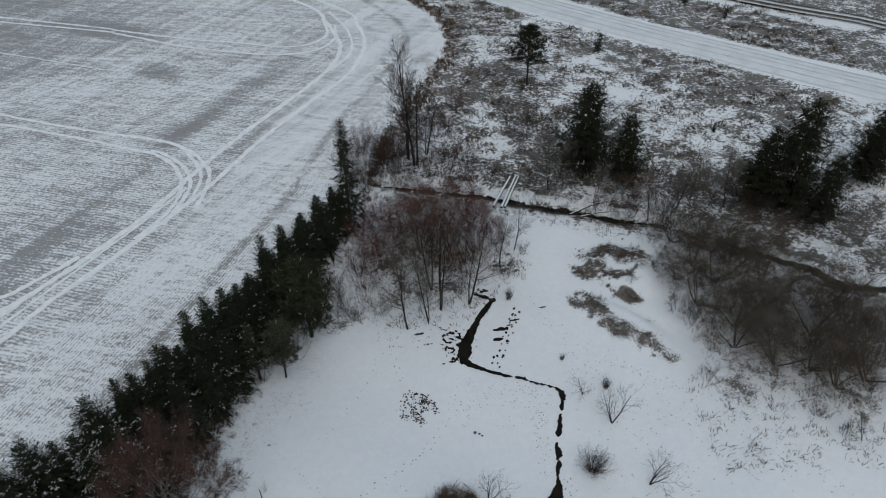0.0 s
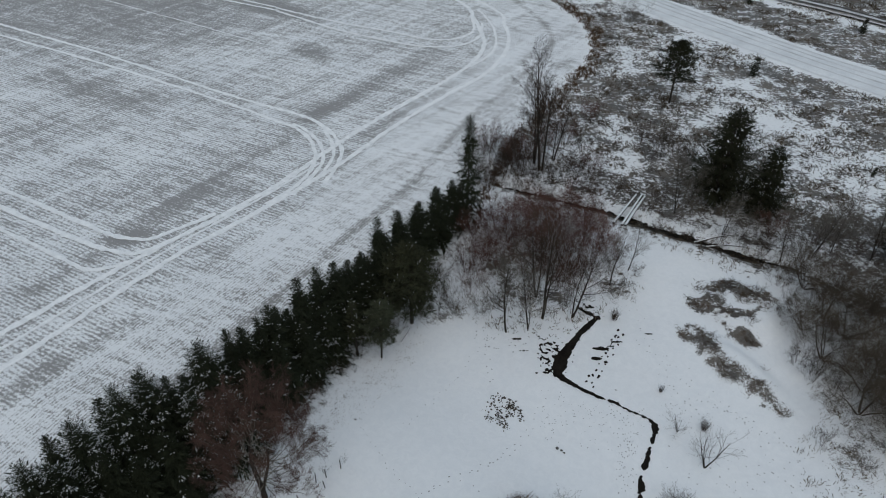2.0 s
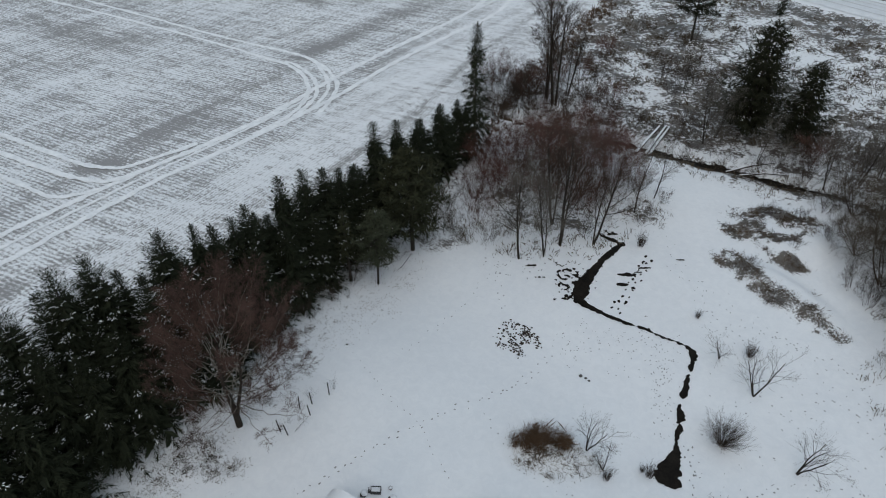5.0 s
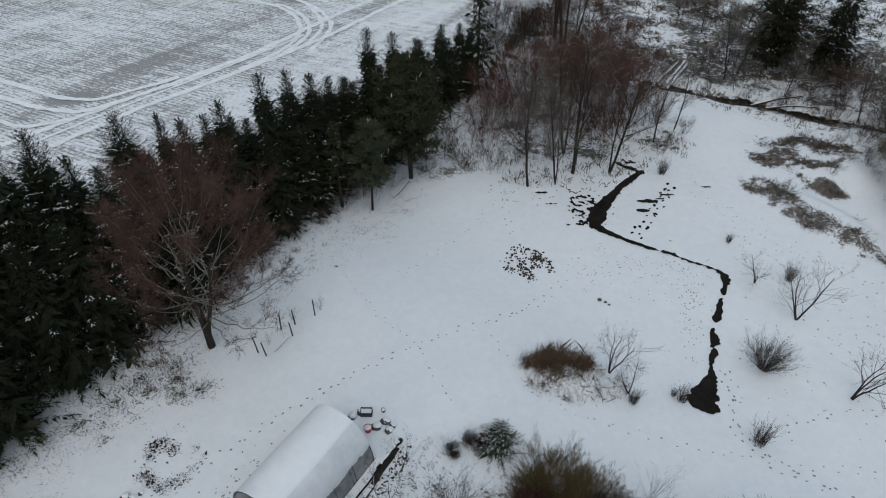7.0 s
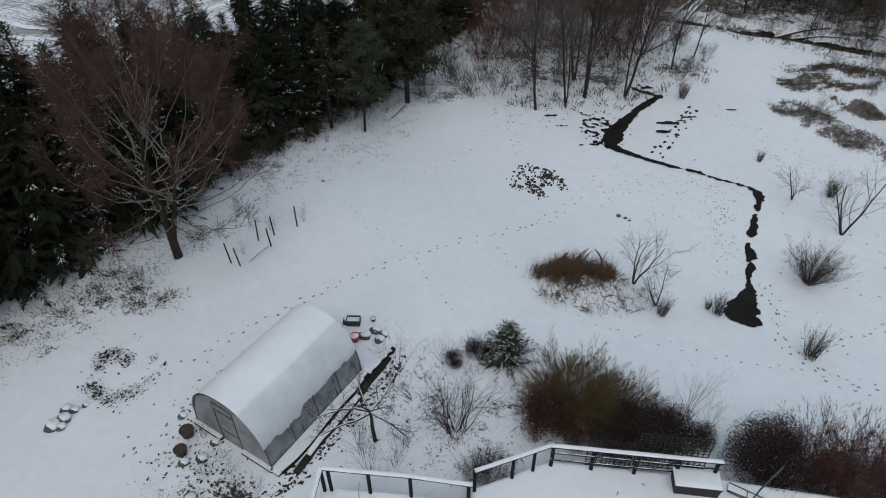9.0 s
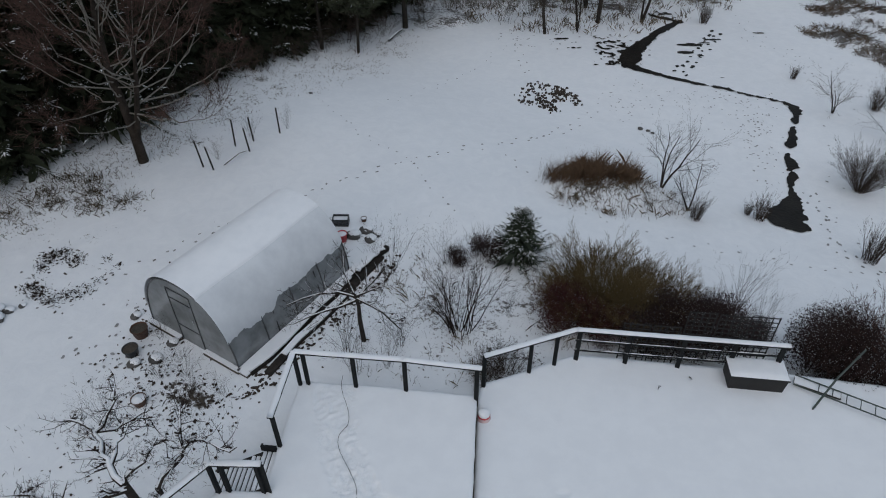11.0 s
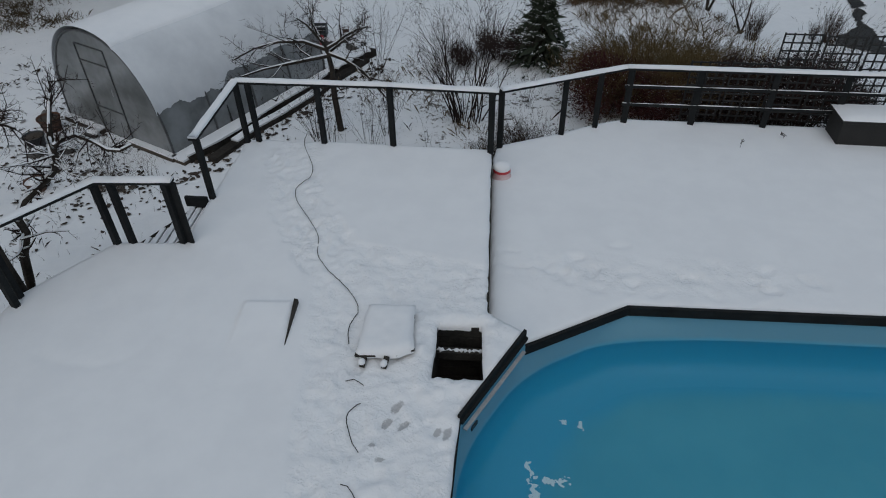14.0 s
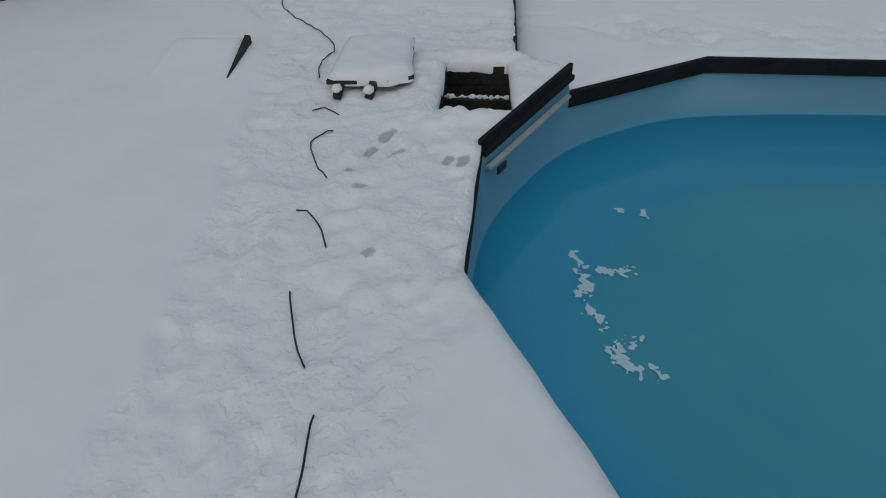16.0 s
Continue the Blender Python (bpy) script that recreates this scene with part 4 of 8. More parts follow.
def pine(name, seed, height, radius, label, first=0.35, clumps=60, trunk_r=0.12, needle=None, category="pine", tuft=0.5, group=""):
    """A pine: bare lower trunk, limbs that end in tufts of long needles."""
    rng = random.Random(seed)
    root = thing(name, (0, 0, 0), label, category, group)
    trunk, limbs, crown, cover = Geo(), Geo(), Geo(), Geo()
    bend = Vector((rng.uniform(-0.3, 0.3), rng.uniform(-0.3, 0.3), 0))
    trunk.tube([Vector((0, 0, -0.2)), Vector((0, 0, height * 0.35)) + bend * 0.4, Vector((0, 0, height * 0.7)) + bend, Vector((0, 0, height * 0.97)) + bend],
               [trunk_r, trunk_r * 0.8, trunk_r * 0.5, 0.02], 7)
    for c in range(clumps):
        f = first + (1 - first) * (c + rng.random()) / clumps
        az = c * 2.4 + rng.uniform(-0.4, 0.4)
        shape = math.sin(math.pi * min(1, (f - first) / (1 - first) * 0.72 + 0.28)) ** 0.8
        ln = radius * shape * rng.uniform(0.45, 1.1) + 0.12
        b = Vector((0, 0, height * f * 0.97)) + bend * f
        e = b + Vector((math.cos(az) * ln, math.sin(az) * ln, ln * rng.uniform(0.05, 0.45)))
        limbs.tube([b, b.lerp(e, 0.5) + Vector((0, 0, -0.05)), e], [0.03, 0.02, 0.01], 3)
        for j in range(3):
            q = b.lerp(e, 1 - 0.27 * j) + Vector((rng.uniform(-0.2, 0.2), rng.uniform(-0.2, 0.2), rng.uniform(-0.1, 0.15)))
            for k in range(30):
                t = Vector((rng.gauss(0, 1), rng.gauss(0, 1), rng.gauss(0.25, 0.8))).normalized()
                s = t.cross(Vector((rng.uniform(-1, 1), rng.uniform(-1, 1), 0.3))).normalized()
                w = tuft * rng.uniform(0.6, 1.1)
                crown.add([q, q + t * w * 0.55 + s * w * 0.065, q + t * w, q + t * w * 0.55 - s * w * 0.065], [(0, 1, 2, 3)])
                if t.z > 0.75 and rng.random() < 0.05:
                    o = Vector((0, 0, 0.03))
                    cover.add([q + o, q + o + t * w * 0.4 + s * w * 0.04, q + o + t * w * 0.8, q + o + t * w * 0.4 - s * w * 0.04], [(0, 1, 2, 3)])
    part("trunk", trunk, BARK, root)
    part("limb_scaffold", limbs, BARK, root)
    part("crown", crown, needle or NEEDLE_PINE, root, "tufts of dark pine needles")
    if cover.n:
        part("snow_cover", cover, SNOW, root)
    return root


def spruce_tree(name, seed, height, radius, needle, label, whorls=30, per=7, spray=0.36, snow=0.3, bare=0.05, power=0.85, droop=0.25, group="", trunk_r=0.12, category="spruce", ragged=0.2, gap=0.40, fill=3):
    """A spruce with a pointed top: whorls of boughs, each a flat fan of side shoots, some with snow on their ends."""
    rng = random.Random(seed)
    root = thing(name, (0, 0, 0), label, category, group)
    trunk, crown, cover = Geo(), Geo(), Geo()
    trunk.tube([(0, 0, -0.2), (0, 0, height * 0.35), (rng.uniform(-0.04, 0.04), 0, height * 0.7), (0, 0, height)], [trunk_r, trunk_r * 0.75, trunk_r * 0.35, 0.008], 7)
    up = Vector((0, 0, 1))

    def blade(geo, p, t, s, ln, wd):
        a = p + t * ln * 0.4
        geo.add([p, a + s * wd, p + t * ln - up * ln * 0.12, a - s * wd], [(0, 1, 2, 3)])

    tiers = [bare + (0.975 - bare) * (max(0, w + rng.uniform(-0.35, 0.35)) / (whorls - 1)) ** 0.86 for w in range(whorls)] + [0.74 + 0.235 * w / 13 for w in range(14)]
    for w, f in enumerate(tiers):
        f = min(max(f, bare), 0.98)
        reach = radius * (1 - f) ** power * rng.uniform(1 - ragged, 1 + ragged * 0.6) + 0.06
        n = per if f < 0.75 else max(5, per - 1)
        for k in range(n):
            az = 6.283 * (k + rng.uniform(-0.4, 0.4)) / n + w * 2.4
            ln = reach * rng.choice((0.6, 0.85, 1.0, 1.0, 1.15))
            out, side = Vector((math.cos(az), math.sin(az), 0)), Vector((-math.sin(az), math.cos(az), 0))
            pitch = 0.95 * f ** 3 - droop * (1 - f) + rng.uniform(-0.12, 0.12)
            white = rng.random() < snow
            m = max(3, int(ln / (spray * gap)))
            for i in range(m):
                u = 0.12 + 0.88 * (i + rng.uniform(0.1, 0.9)) / m
                p = out * ln * u + up * (height * f + ln * (pitch * u + 0.16 * u * u))
                sp = spray * (0.45 + 0.75 * (1 - u)) * min(1.0, 0.30 + ln * 0.75) * rng.uniform(0.75, 1.25)
                for sgn in (-1, 1):
                    t = (out * rng.uniform(0.5, 0.95) + side * sgn * rng.uniform(0.5, 0.95) + up * (pitch * 0.6 + rng.uniform(-0.25, 0.15))).normalized()
                    s_ = t.cross(Vector((rng.uniform(-0.5, 0.5), rng.uniform(-0.5, 0.5), 1))).normalized()
                    blade(crown, p, t, s_, sp, sp * 0.105)
                    if white and u > 0.42 and rng.random() < 0.6:
                        blade(cover, p + t * sp * rng.uniform(0.1, 0.5) + up * 0.025, t, s_, sp * rng.uniform(0.4, 0.8), sp * rng.uniform(0.05, 0.10))
                if rng.random() < 0.7:
                    t = (out * 0.5 + side * rng.uniform(-0.5, 0.5) - up).normalized()
                    blade(crown, p, t, side, sp * 0.8, sp * 0.12)
            p = out * ln * 0.86 + up * (height * f + ln * (pitch * 0.86 + 0.12))
            t = (out + up * (pitch + 0.25)).normalized()
            blade(crown, p, t, side, 0.16 * ln + spray * 0.4, spray * 0.10)
            if white:
                blade(cover, p + up * 0.03, t, side, 0.12 * ln + spray * 0.3, spray * 0.085)
            for i in range(fill if f < 0.85 else 0):
                q = out * ln * rng.uniform(0.02, 0.5) + up * (height * f + rng.uniform(-0.25, 0.15))
                t = (out * rng.uniform(0.2, 0.8) + side * rng.uniform(-1, 1) - up * rng.uniform(-0.2, 0.9)).normalized()
                blade(crown, q, t, t.cross(Vector((rng.uniform(-1, 1), rng.uniform(-1, 1), rng.uniform(-1, 1)))).normalized(), 0.22 + ln * 0.35, 0.03 + ln * 0.06)
    for k in range(26):
        t = Vector((math.cos(k * 2.4), math.sin(k * 2.4), 1.5)).normalized()
        blade(crown, up * (height * 0.90 + (height * 0.115) * k / 25), t, t.cross(up).normalized(), spray * (0.62 - 0.38 * k / 25), spray * 0.06)
    blade(crown, up * height * 0.96, up, Vector((1, 0, 0)), height * 0.065, 0.022)
    part("trunk", trunk, BARK, root)
    part("crown", crown, needle, root, "dark green needle sprays")
    if cover.n:
        part("snow_cover", cover, SNOW, root, "patches of snow on the sprays")
    return root


# the spruce hedge along the field
HEDGE = "spruces along the field"
sp_label = "dark green spruce dusted with snow, in a dense row"
sp = [spruce_tree("spruce", 11 + i, h, r, NEEDLE, sp_label, n, per, spray=0.27 if i == 0 else 0.33, snow=w, group=HEDGE, ragged=g_, power=q, droop=dr)
      for i, (h, r, n, per, w, g_, q, dr) in enumerate(((10.0, 2.7, 34, 8, 0.52, 0.25, 0.80, 0.30), (9.0, 2.2, 30, 7, 0.10, 0.22, 0.86, 0.22), (8.0, 1.9, 28, 7, 0.08, 0.20, 0.90, 0.20), (9.0, 2.0, 27, 6, 0.14, 0.34, 0.78, 0.28)))]
SP_TALL = (10.0, 9.0, 8.0, 9.0)
# the row's own trees, south to north: x, y, height
ROW = [(-25.8, 2.4, 9.6), (-24.9, 5.6, 9.6), (-23.9, 8.6, 10.0), (-23.2, 11.6, 10.2), (-22.4, 14.2, 10.3), (-21.4, 16.3, 10.8), (-20.8, 17.6, 10.5), (-20.3, 18.8, 8.8), (-19.4, 20.9, 9.8), (-18.65, 22.9, 8.8), (-18.3, 23.85, 8.1), (-17.8, 25.1, 7.8), (-17.4, 26.1, 8.2),
       (-16.5, 28.5, 8.9), (-15.8, 30.3, 8.5), (-15.15, 31.9, 7.8), (-14.75, 32.9, 7.3), (-14.3, 34.15, 6.9), (-13.4, 36.5, 9.2), (-12.5, 39.1, 8.0), (-11.7, 41.8, 6.6), (-10.6, 44.9, 6.4)]
# lower trees that fill the row and its garden side
FILL = [(-18.9, 24.3, 6.2), (-17.9, 27.4, 6.6), (-16.9, 29.6, 6.5), (-16.2, 31.3, 6.2), (-15.4, 33.4, 5.8), (-14.4, 35.4, 6.2), (-13.7, 37.9, 6.4), (-12.9, 40.5, 6.0), (-12.0, 43.4, 5.6), (-11.1, 46.2, 5.2), (-9.8, 47.4, 5.6), (-19.4, 22.0, 7.0), (-20.1, 19.9, 7.6),
        (-22.0, 18.6, 8.6), (-23.0, 16.6, 8.8), (-24.0, 13.6, 9.0), (-24.8, 10.4, 9.0), (-21.7, 15.6, 8.8), (-21.0, 13.6, 8.8), (-22.6, 12.4, 9.4), (-22.1, 10.2, 8.8), (-22.4, 9.2, 9.2), (-22.8, 6.4, 9.0), (-20.4, 16.6, 8.0), (-18.9, 18.8, 7.8), (-17.3, 19.9, 7.0), (-17.3, 22.4, 6.4), (-16.5, 24.6, 6.2),
        (-20.6, 11.4, 8.0), (-21.3, 9.4, 8.4), (-19.9, 14.6, 7.6), (-19.3, 16.2, 7.4), (-18.0, 25.6, 6.4), (-17.0, 27.5, 6.6), (-16.0, 29.4, 6.6), (-15.5, 31.0, 6.2), (-14.5, 33.6, 5.6), (-13.9, 35.3, 6.2), (-12.9, 37.7, 6.4), (-12.1, 40.4, 5.4), (-11.2, 43.3, 5.0), (-10.2, 46.0, 5.0), (-19.0, 21.9, 7.2), (-9.2, 47.9, 5.0),
        (-22.5, 8.0, 8.4), (-15.6, 27.2, 6.0), (-14.9, 29.4, 5.6), (-13.2, 34.2, 5.6), (-12.6, 36.6, 5.8), (-11.6, 39.6, 5.2)]
used = set()
rng = random.Random(14)
for i, (x, y, h) in enumerate(ROW + FILL):
    k = 0 if h > 9.3 and y < 22 else rng.choice((1, 2, 3) if i < len(ROW) else (1, 2, 0 if y < 20 else 2))
    if k in used:
        again(sp[k], x, y, rng.uniform(0, 360), h / SP_TALL[k], lean=rng.uniform(-2, 2), wide=min(1.4, 1.16 * SP_TALL[k] / h))
    else:
        put(sp[k], x, y, 40 * k, h / SP_TALL[k], wide=min(1.25, SP_TALL[k] / h))
        used.add(k)
put(spruce_tree("spruce", 31, 11.6, 2.2, NEEDLE, "tall slender dark spruce at the end of the row", 27, 7, 0.42, 0.12, 0.10, 0.66, 0.50, ragged=0.35, trunk_r=0.14, fill=1), -8.6, 48.9, 20)
put(pine("pine", 41, 8.6, 2.5, "broad dull green pine at the edge of the garden", first=0.20, clumps=130, trunk_r=0.16, needle=NEEDLE_PINE, tuft=0.55), -10.3, 34.9, 20)
NEEDLE_GREY = simple("grey_green_needles", (0.028, 0.033, 0.020), (0.086, 0.094, 0.060), 0.8, 0.7, bump=0, per="island", spec=0.12)
put(pine("young_pine", 42, 6.3, 1.35, "young grey-green pine on a bare trunk", first=0.30, clumps=75, trunk_r=0.08, needle=NEEDLE_GREY, tuft=0.36), -11.6, 30.7, 80)
put(conifer("young_spruce", 43, 6.0, 1.0, NEEDLE_PINE, "slim young conifer in front of the hedge", whorls=14, per=5, bare=0.36, snow=0.1, category="young conifer", droop=0.1, dense=0.7), -13.45, 30.4, 10)

# the big bare tree in front of the hedge
BIG = [(1, 0, 1, 0, 0, 0), (12, 36, 0.30, 0.06, 0.14, 0.50), (8, 40, 0.54, 0.07, 0.15, 0.25), (9, 40, 0.75, 0.06, 0.16, 0.1), (1, 34, 0.75, 0.04, 0.1, 0.1)]
TWIG_MIN = 0.0072


def spreading_tree(name, seed, plan, label, lean=(0.7, 0.15), radii=(3.75, 3.75, 4.3), mid=6.3):
    """A broad old tree: limbs leave the trunk nearly level and sweep up into a domed crown."""
    rng = random.Random(seed)
    root = thing(name, (0, 0, 0), label, "bare tree")
    trunk, scaffold, twigs = Geo(), Geo(), Geo()
    stems = [([Vector(q) for q in ((0, 0, -0.2), (-0.03, 0.05, 1.2), (-0.14, 0.1, 2.4), (-0.2, 0.1, 3.6), (-0.1, 0.15, 5.0), (0.15, 0.2, 6.4))], 0.19),
             ([Vector(q) for q in ((-0.02, 0.03, 0.7), (0.18, 0.1, 1.5), (0.42, 0.2, 2.4), (0.75, 0.25, 3.6), (1.0, 0.3, 5.2))], 0.13)]
    for pts, r in stems:
        trunk.tube(pts, [r * (1 - 0.66 * i / (len(pts) - 1)) for i in range(len(pts))], 9)
    count = 46
    for k in range(count):
        f = k / (count - 1)
        pts, r = stems[1 if k % 3 == 2 else 0]
        z = (1.9 + 4.1 * f ** 1.2) * (0.82 if k % 3 == 2 else 1.0)
        i = max(j for j in range(len(pts) - 1) if pts[j].z <= z)
        p = pts[i].lerp(pts[i + 1], min(1, (z - pts[i].z) / (pts[i + 1].z - pts[i].z)))
        az, el = k * 2.4 + rng.uniform(-0.35, 0.35), radians(-24 + 96 * f ** 1.25 + rng.uniform(-8, 8))
        q = rng.uniform(0.84, 0.98)
        e = Vector((lean[0] + radii[0] * q * math.cos(el) * math.cos(az), lean[1] + radii[1] * q * math.cos(el) * math.sin(az), mid + radii[2] * q * math.sin(el) - (1.9 if f < 0.2 else 0.0)))
        c = p + Vector((e.x - p.x, e.y - p.y, 0)) * (0.72 - 0.25 * f) + Vector((0, 0, (e.z - p.z) * (0.08 + 0.34 * f) + rng.uniform(-0.2, 0.3)))
        line, n = [], 8
        for j in range(n + 1):
            u = j / n
            v = p * (1 - u) ** 2 + c * 2 * u * (1 - u) + e * u * u
            line.append(v + Vector((rng.gauss(0, 0.06), rng.gauss(0, 0.06), rng.gauss(0, 0.05))) * (j > 0))
        r0 = rng.uniform(0.022, 0.036) * (1.1 - 0.25 * f)
        scaffold.tube(line, [r0 * (1 - 0.82 * j / n) for j in range(n + 1)], 6)
        m = 16 if f > 0.5 else (10 if f > 0.25 else 4)
        for j in range(m):
            u = 0.56 + 0.43 * (j + rng.random()) / m
            b = min(int(u * n), n - 1)
            t = (line[b + 1] - line[b]).normalized()
            d = spun(t, rng.uniform(22, 50), rng) + Vector((0, 0, 0.25))
            grow(rng, [trunk, scaffold, twigs, twigs], line[b].lerp(line[b + 1], u * n - b), d.normalized(), rng.uniform(0.7, 1.25) * (1.3 - 0.45 * u), r0 * 0.28, 2, plan)
    part("trunk", trunk, BARK_TRUNK, root, smooth=True)
    part("limb_scaffold", scaffold, BARK_PALE, root, smooth=True)
    part("twig_crown", twigs, TWIG_CROWN, root, "thin leafless red-brown twigs")
    return root


put(spreading_tree("big_bare_tree", 7, BIG, "large leafless tree with pale limbs and red-brown twigs"), -15.05, 17.45)
TWIG_MIN = 0.0045

# bare trees: kinds that are planted several times
ALDER = [(11, 42, 0.50, 0.07, 0.05, 0.26), (8, 40, 0.50, 0.08, 0.10, 0.2), (6, 38, 0.52, 0.05, 0.12, 0.2), (7, 36, 0.8, 0.04, 0.12, 0.1), (1, 34, 0.8, 0.04, 0.1, 0.2)]
RED_ALDER = [(10, 38, 0.46, 0.07, 0.06, 0.34), (8, 38, 0.52, 0.08, 0.10, 0.2), (6, 36, 0.56, 0.05, 0.12, 0.2), (7, 36, 0.8, 0.04, 0.12, 0.1), (1, 36, 0.8, 0.04, 0.12, 0.1)]
SLIM = [(13, 36, 0.36, 0.10, 0.04, 0.22), (7, 38, 0.5, 0.08, 0.08, 0.2), (6, 36, 0.55, 0.05, 0.1, 0.2), (7, 34, 0.7, 0.04, 0.1, 0.1), (1, 34, 0.8, 0.04, 0.1, 0.2)]
slim = bare_tree("bare_tree", 51, 7.8, 0.09, SLIM, BARK, TWIG_GREY, "slender leafless tree at the garden's edge")
slim_b = bare_tree("bare_tree", 52, 7.2, 0.075, SLIM, BARK, TWIG_GREY, "slender leafless tree with grey-brown twigs", stems=2, lean=14)
alder = bare_tree("bare_alder", 53, 8.6, 0.12, ALDER, BARK, TWIG_BROWN, "leafless alder with a spreading dark crown", stems=2, lean=16)
BARK_RED = simple("red_brown_bark", (0.030, 0.019, 0.015), (0.10, 0.062, 0.050), 0.9, 4.0, bump=0.5, fine=30, spec=0.12)
alder_red = bare_tree("bare_alder", 54, 7.6, 0.055, RED_ALDER, BARK_RED, TWIG_RED, "leafless alder with red-brown twigs", stems=4, lean=20)
TWIG_MIN = 0.0062
thicket = shrub("bare_thicket", 55, 2.6, 1.5, 16, 0.016, TWIG_BROWN, "dense leafless brown thicket in snow", kids=6, base=0.9, category="thicket")
thicket_red = shrub("bare_thicket", 56, 3.0, 1.6, 24, 0.016, TWIG_RED, "dense leafless red-brown thicket in snow", kids=7, base=1.0, category="thicket")
thicket_grey = shrub("bare_thicket", 57, 2.4, 1.6, 20, 0.015, TWIG_GREY, "pale grey leafless thicket with snow", kids=6, base=0.9, category="thicket")

put(slim, -2.6, 35.8, 10, 1.0)
put(slim_b, -0.95, 36.5, 70, 0.95)
put(alder, 0.2, 37.8, 120, 0.98)
for x, y, turn, size in ((2.4, 38.6, 30, 0.78), (-0.6, 40.4, 210, 0.86)):
    again(alder, x, y, turn, size)
put(alder_red, 1.2, 44.4, 15, 0.78, wide=1.1)
for x, y, turn, size in ((-1.8, 45.2, 80, 0.74), (3.6, 45.4, 140, 0.70), (-4.2, 46.8, 200, 0.62), (0.2, 47.6, 260, 0.76), (2.8, 48.2, 320, 0.68), (-2.2, 48.6, 20, 0.66), (-5.6, 42.6, 50, 0.45)):
    again(alder_red, x, y, turn, size)
for x, y, turn, size in ((5.4, 43.3, 60, 0.72), (6.9, 45.6, 190, 0.6)):
    again(slim, x, y, turn, size)
for x, y, turn, size in ((-3.4, 40.2, 100, 0.62),):
    again(slim_b, x, y, turn, size)
put(thicket_red, -1.2, 42.6, 0, 0.8)
for x, y, turn, size in ((1.4, 42.4, 50, 0.8), (-4.6, 43.2, 110, 0.72), (-6.3, 39.8, 190, 0.66), (3.6, 47.6, 230, 0.9), (-3.6, 47.6, 280, 0.9), (0.4, 46.4, 20, 1.0), (5.0, 46.4, 120, 0.7), (-6.5, 44.2, 60, 0.9), (-5.4, 46.2, 100, 0.9), (-7.4, 47.4, 10, 0.9), (-7.2, 42.0, 310, 0.7), (-3.0, 44.6, 170, 0.9), (2.2, 44.2, 250, 0.9), (-1.0, 48.0, 80, 1.0), (-5.6, 49.0, 150, 0.9), (2.0, 50.0, 35, 0.8), (-2.6, 51.0, 215, 0.8)):
    again(thicket_red, x, y, turn, size)
put(thicket_grey, -5.2, 37.2, 0, 0.7)
for x, y, turn, size in ((-3.7, 38.4, 60, 0.62), (-7.0, 36.6, 140, 0.66), (-1.4, 39.2, 200, 0.6), (1.9, 39.7, 280, 0.6), (-8.9, 38.6, 30, 0.6), (5.9, 41.8, 160, 0.5), (-9.8, 40.6, 10, 0.7)):
    again(thicket_grey, x, y, turn, size)

# trees and bushes along the creek and on its far bank
TWIG_MIN = 0.009
TALL = [(12, 34, 0.36, 0.12, 0.04, 0.30), (7, 36, 0.5, 0.1, 0.08, 0.2), (6, 34, 0.55, 0.06, 0.1, 0.2), (7, 32, 0.7, 0.04, 0.1, 0.2), (1, 34, 0.8, 0.04, 0.1, 0.2)]
tall = bare_tree("tall_bare_tree", 58, 11.6, 0.16, TALL, BARK, TWIG_BROWN, "tall leafless tree at the corner of the field", stems=2, lean=8)
TWIG_MIN = 0.0055
put(tall, -2.6, 59.6, 0, 1.0)
for x, y, turn, size in ((-3.6, 60.8, 120, 0.8), (-1.6, 61.6, 200, 0.55)):
    again(tall, x, y, turn, size)
put(thicket, -6.0, 57.6, 0, 1.1)
for x, y, turn, size in ((-8.2, 58.6, 40, 1.1), (-4.0, 58.4, 80, 1.15), (-1.0, 57.6, 130, 1.1), (1.2, 58.8, 170, 1.0), (-7.0, 61.0, 250, 1.1), (-4.4, 62.4, 300, 1.0),
                         (3.2, 57.2, 30, 0.9), (-9.8, 56.0, 10, 1.0), (9.6, 56.6, 140, 0.8), (9.0, 64.5, 20, 1.1), (11.4, 66.5, 70, 1.1), (8.0, 67.6, 120, 0.9), (13.0, 64.0, 40, 1.0), (1.4, 64.6, 90, 0.7),
                         (-3.0, 57.0, 15, 1.0), (-5.0, 59.2, 75, 1.2), (-8.0, 56.4, 95, 1.0), (-6.6, 59.4, 145, 1.2), (0.2, 60.4, 185, 0.9), (2.2, 56.2, 215, 0.8), (5.2, 56.8, 255, 0.7), (-9.4, 53.6, 285, 0.8), (-7.6, 54.6, 5, 0.8),
                         (16.6, 52.4, 45, 0.6),
                         (19.6, 51.6, 60, 1.0), (22.6, 50.6, 20, 1.2), (26.0, 50.8, 150, 1.3), (29.0, 48.6, 230, 1.3), (32.5, 46.6, 80, 1.3), (30.6, 51.8, 190, 1.2), (34.8, 49.4, 10, 1.2), (27.6, 45.2, 60, 1.0), (24.4, 47.4, 270, 1.0)):
    again(thicket, x, y, turn, size)
for x, y, turn, size in ((-5.4, 60.2, 10, 1.0), (-2.8, 63.6, 60, 0.8), (2.6, 60.2, 120, 0.75), (-9.0, 60.4, 200, 0.9), (-0.6, 66.0, 310, 0.7), (1.6, 71.0, 40, 0.7), (20.0, 53.4, 70, 0.8)):
    again(thicket_red, x, y, turn, size)
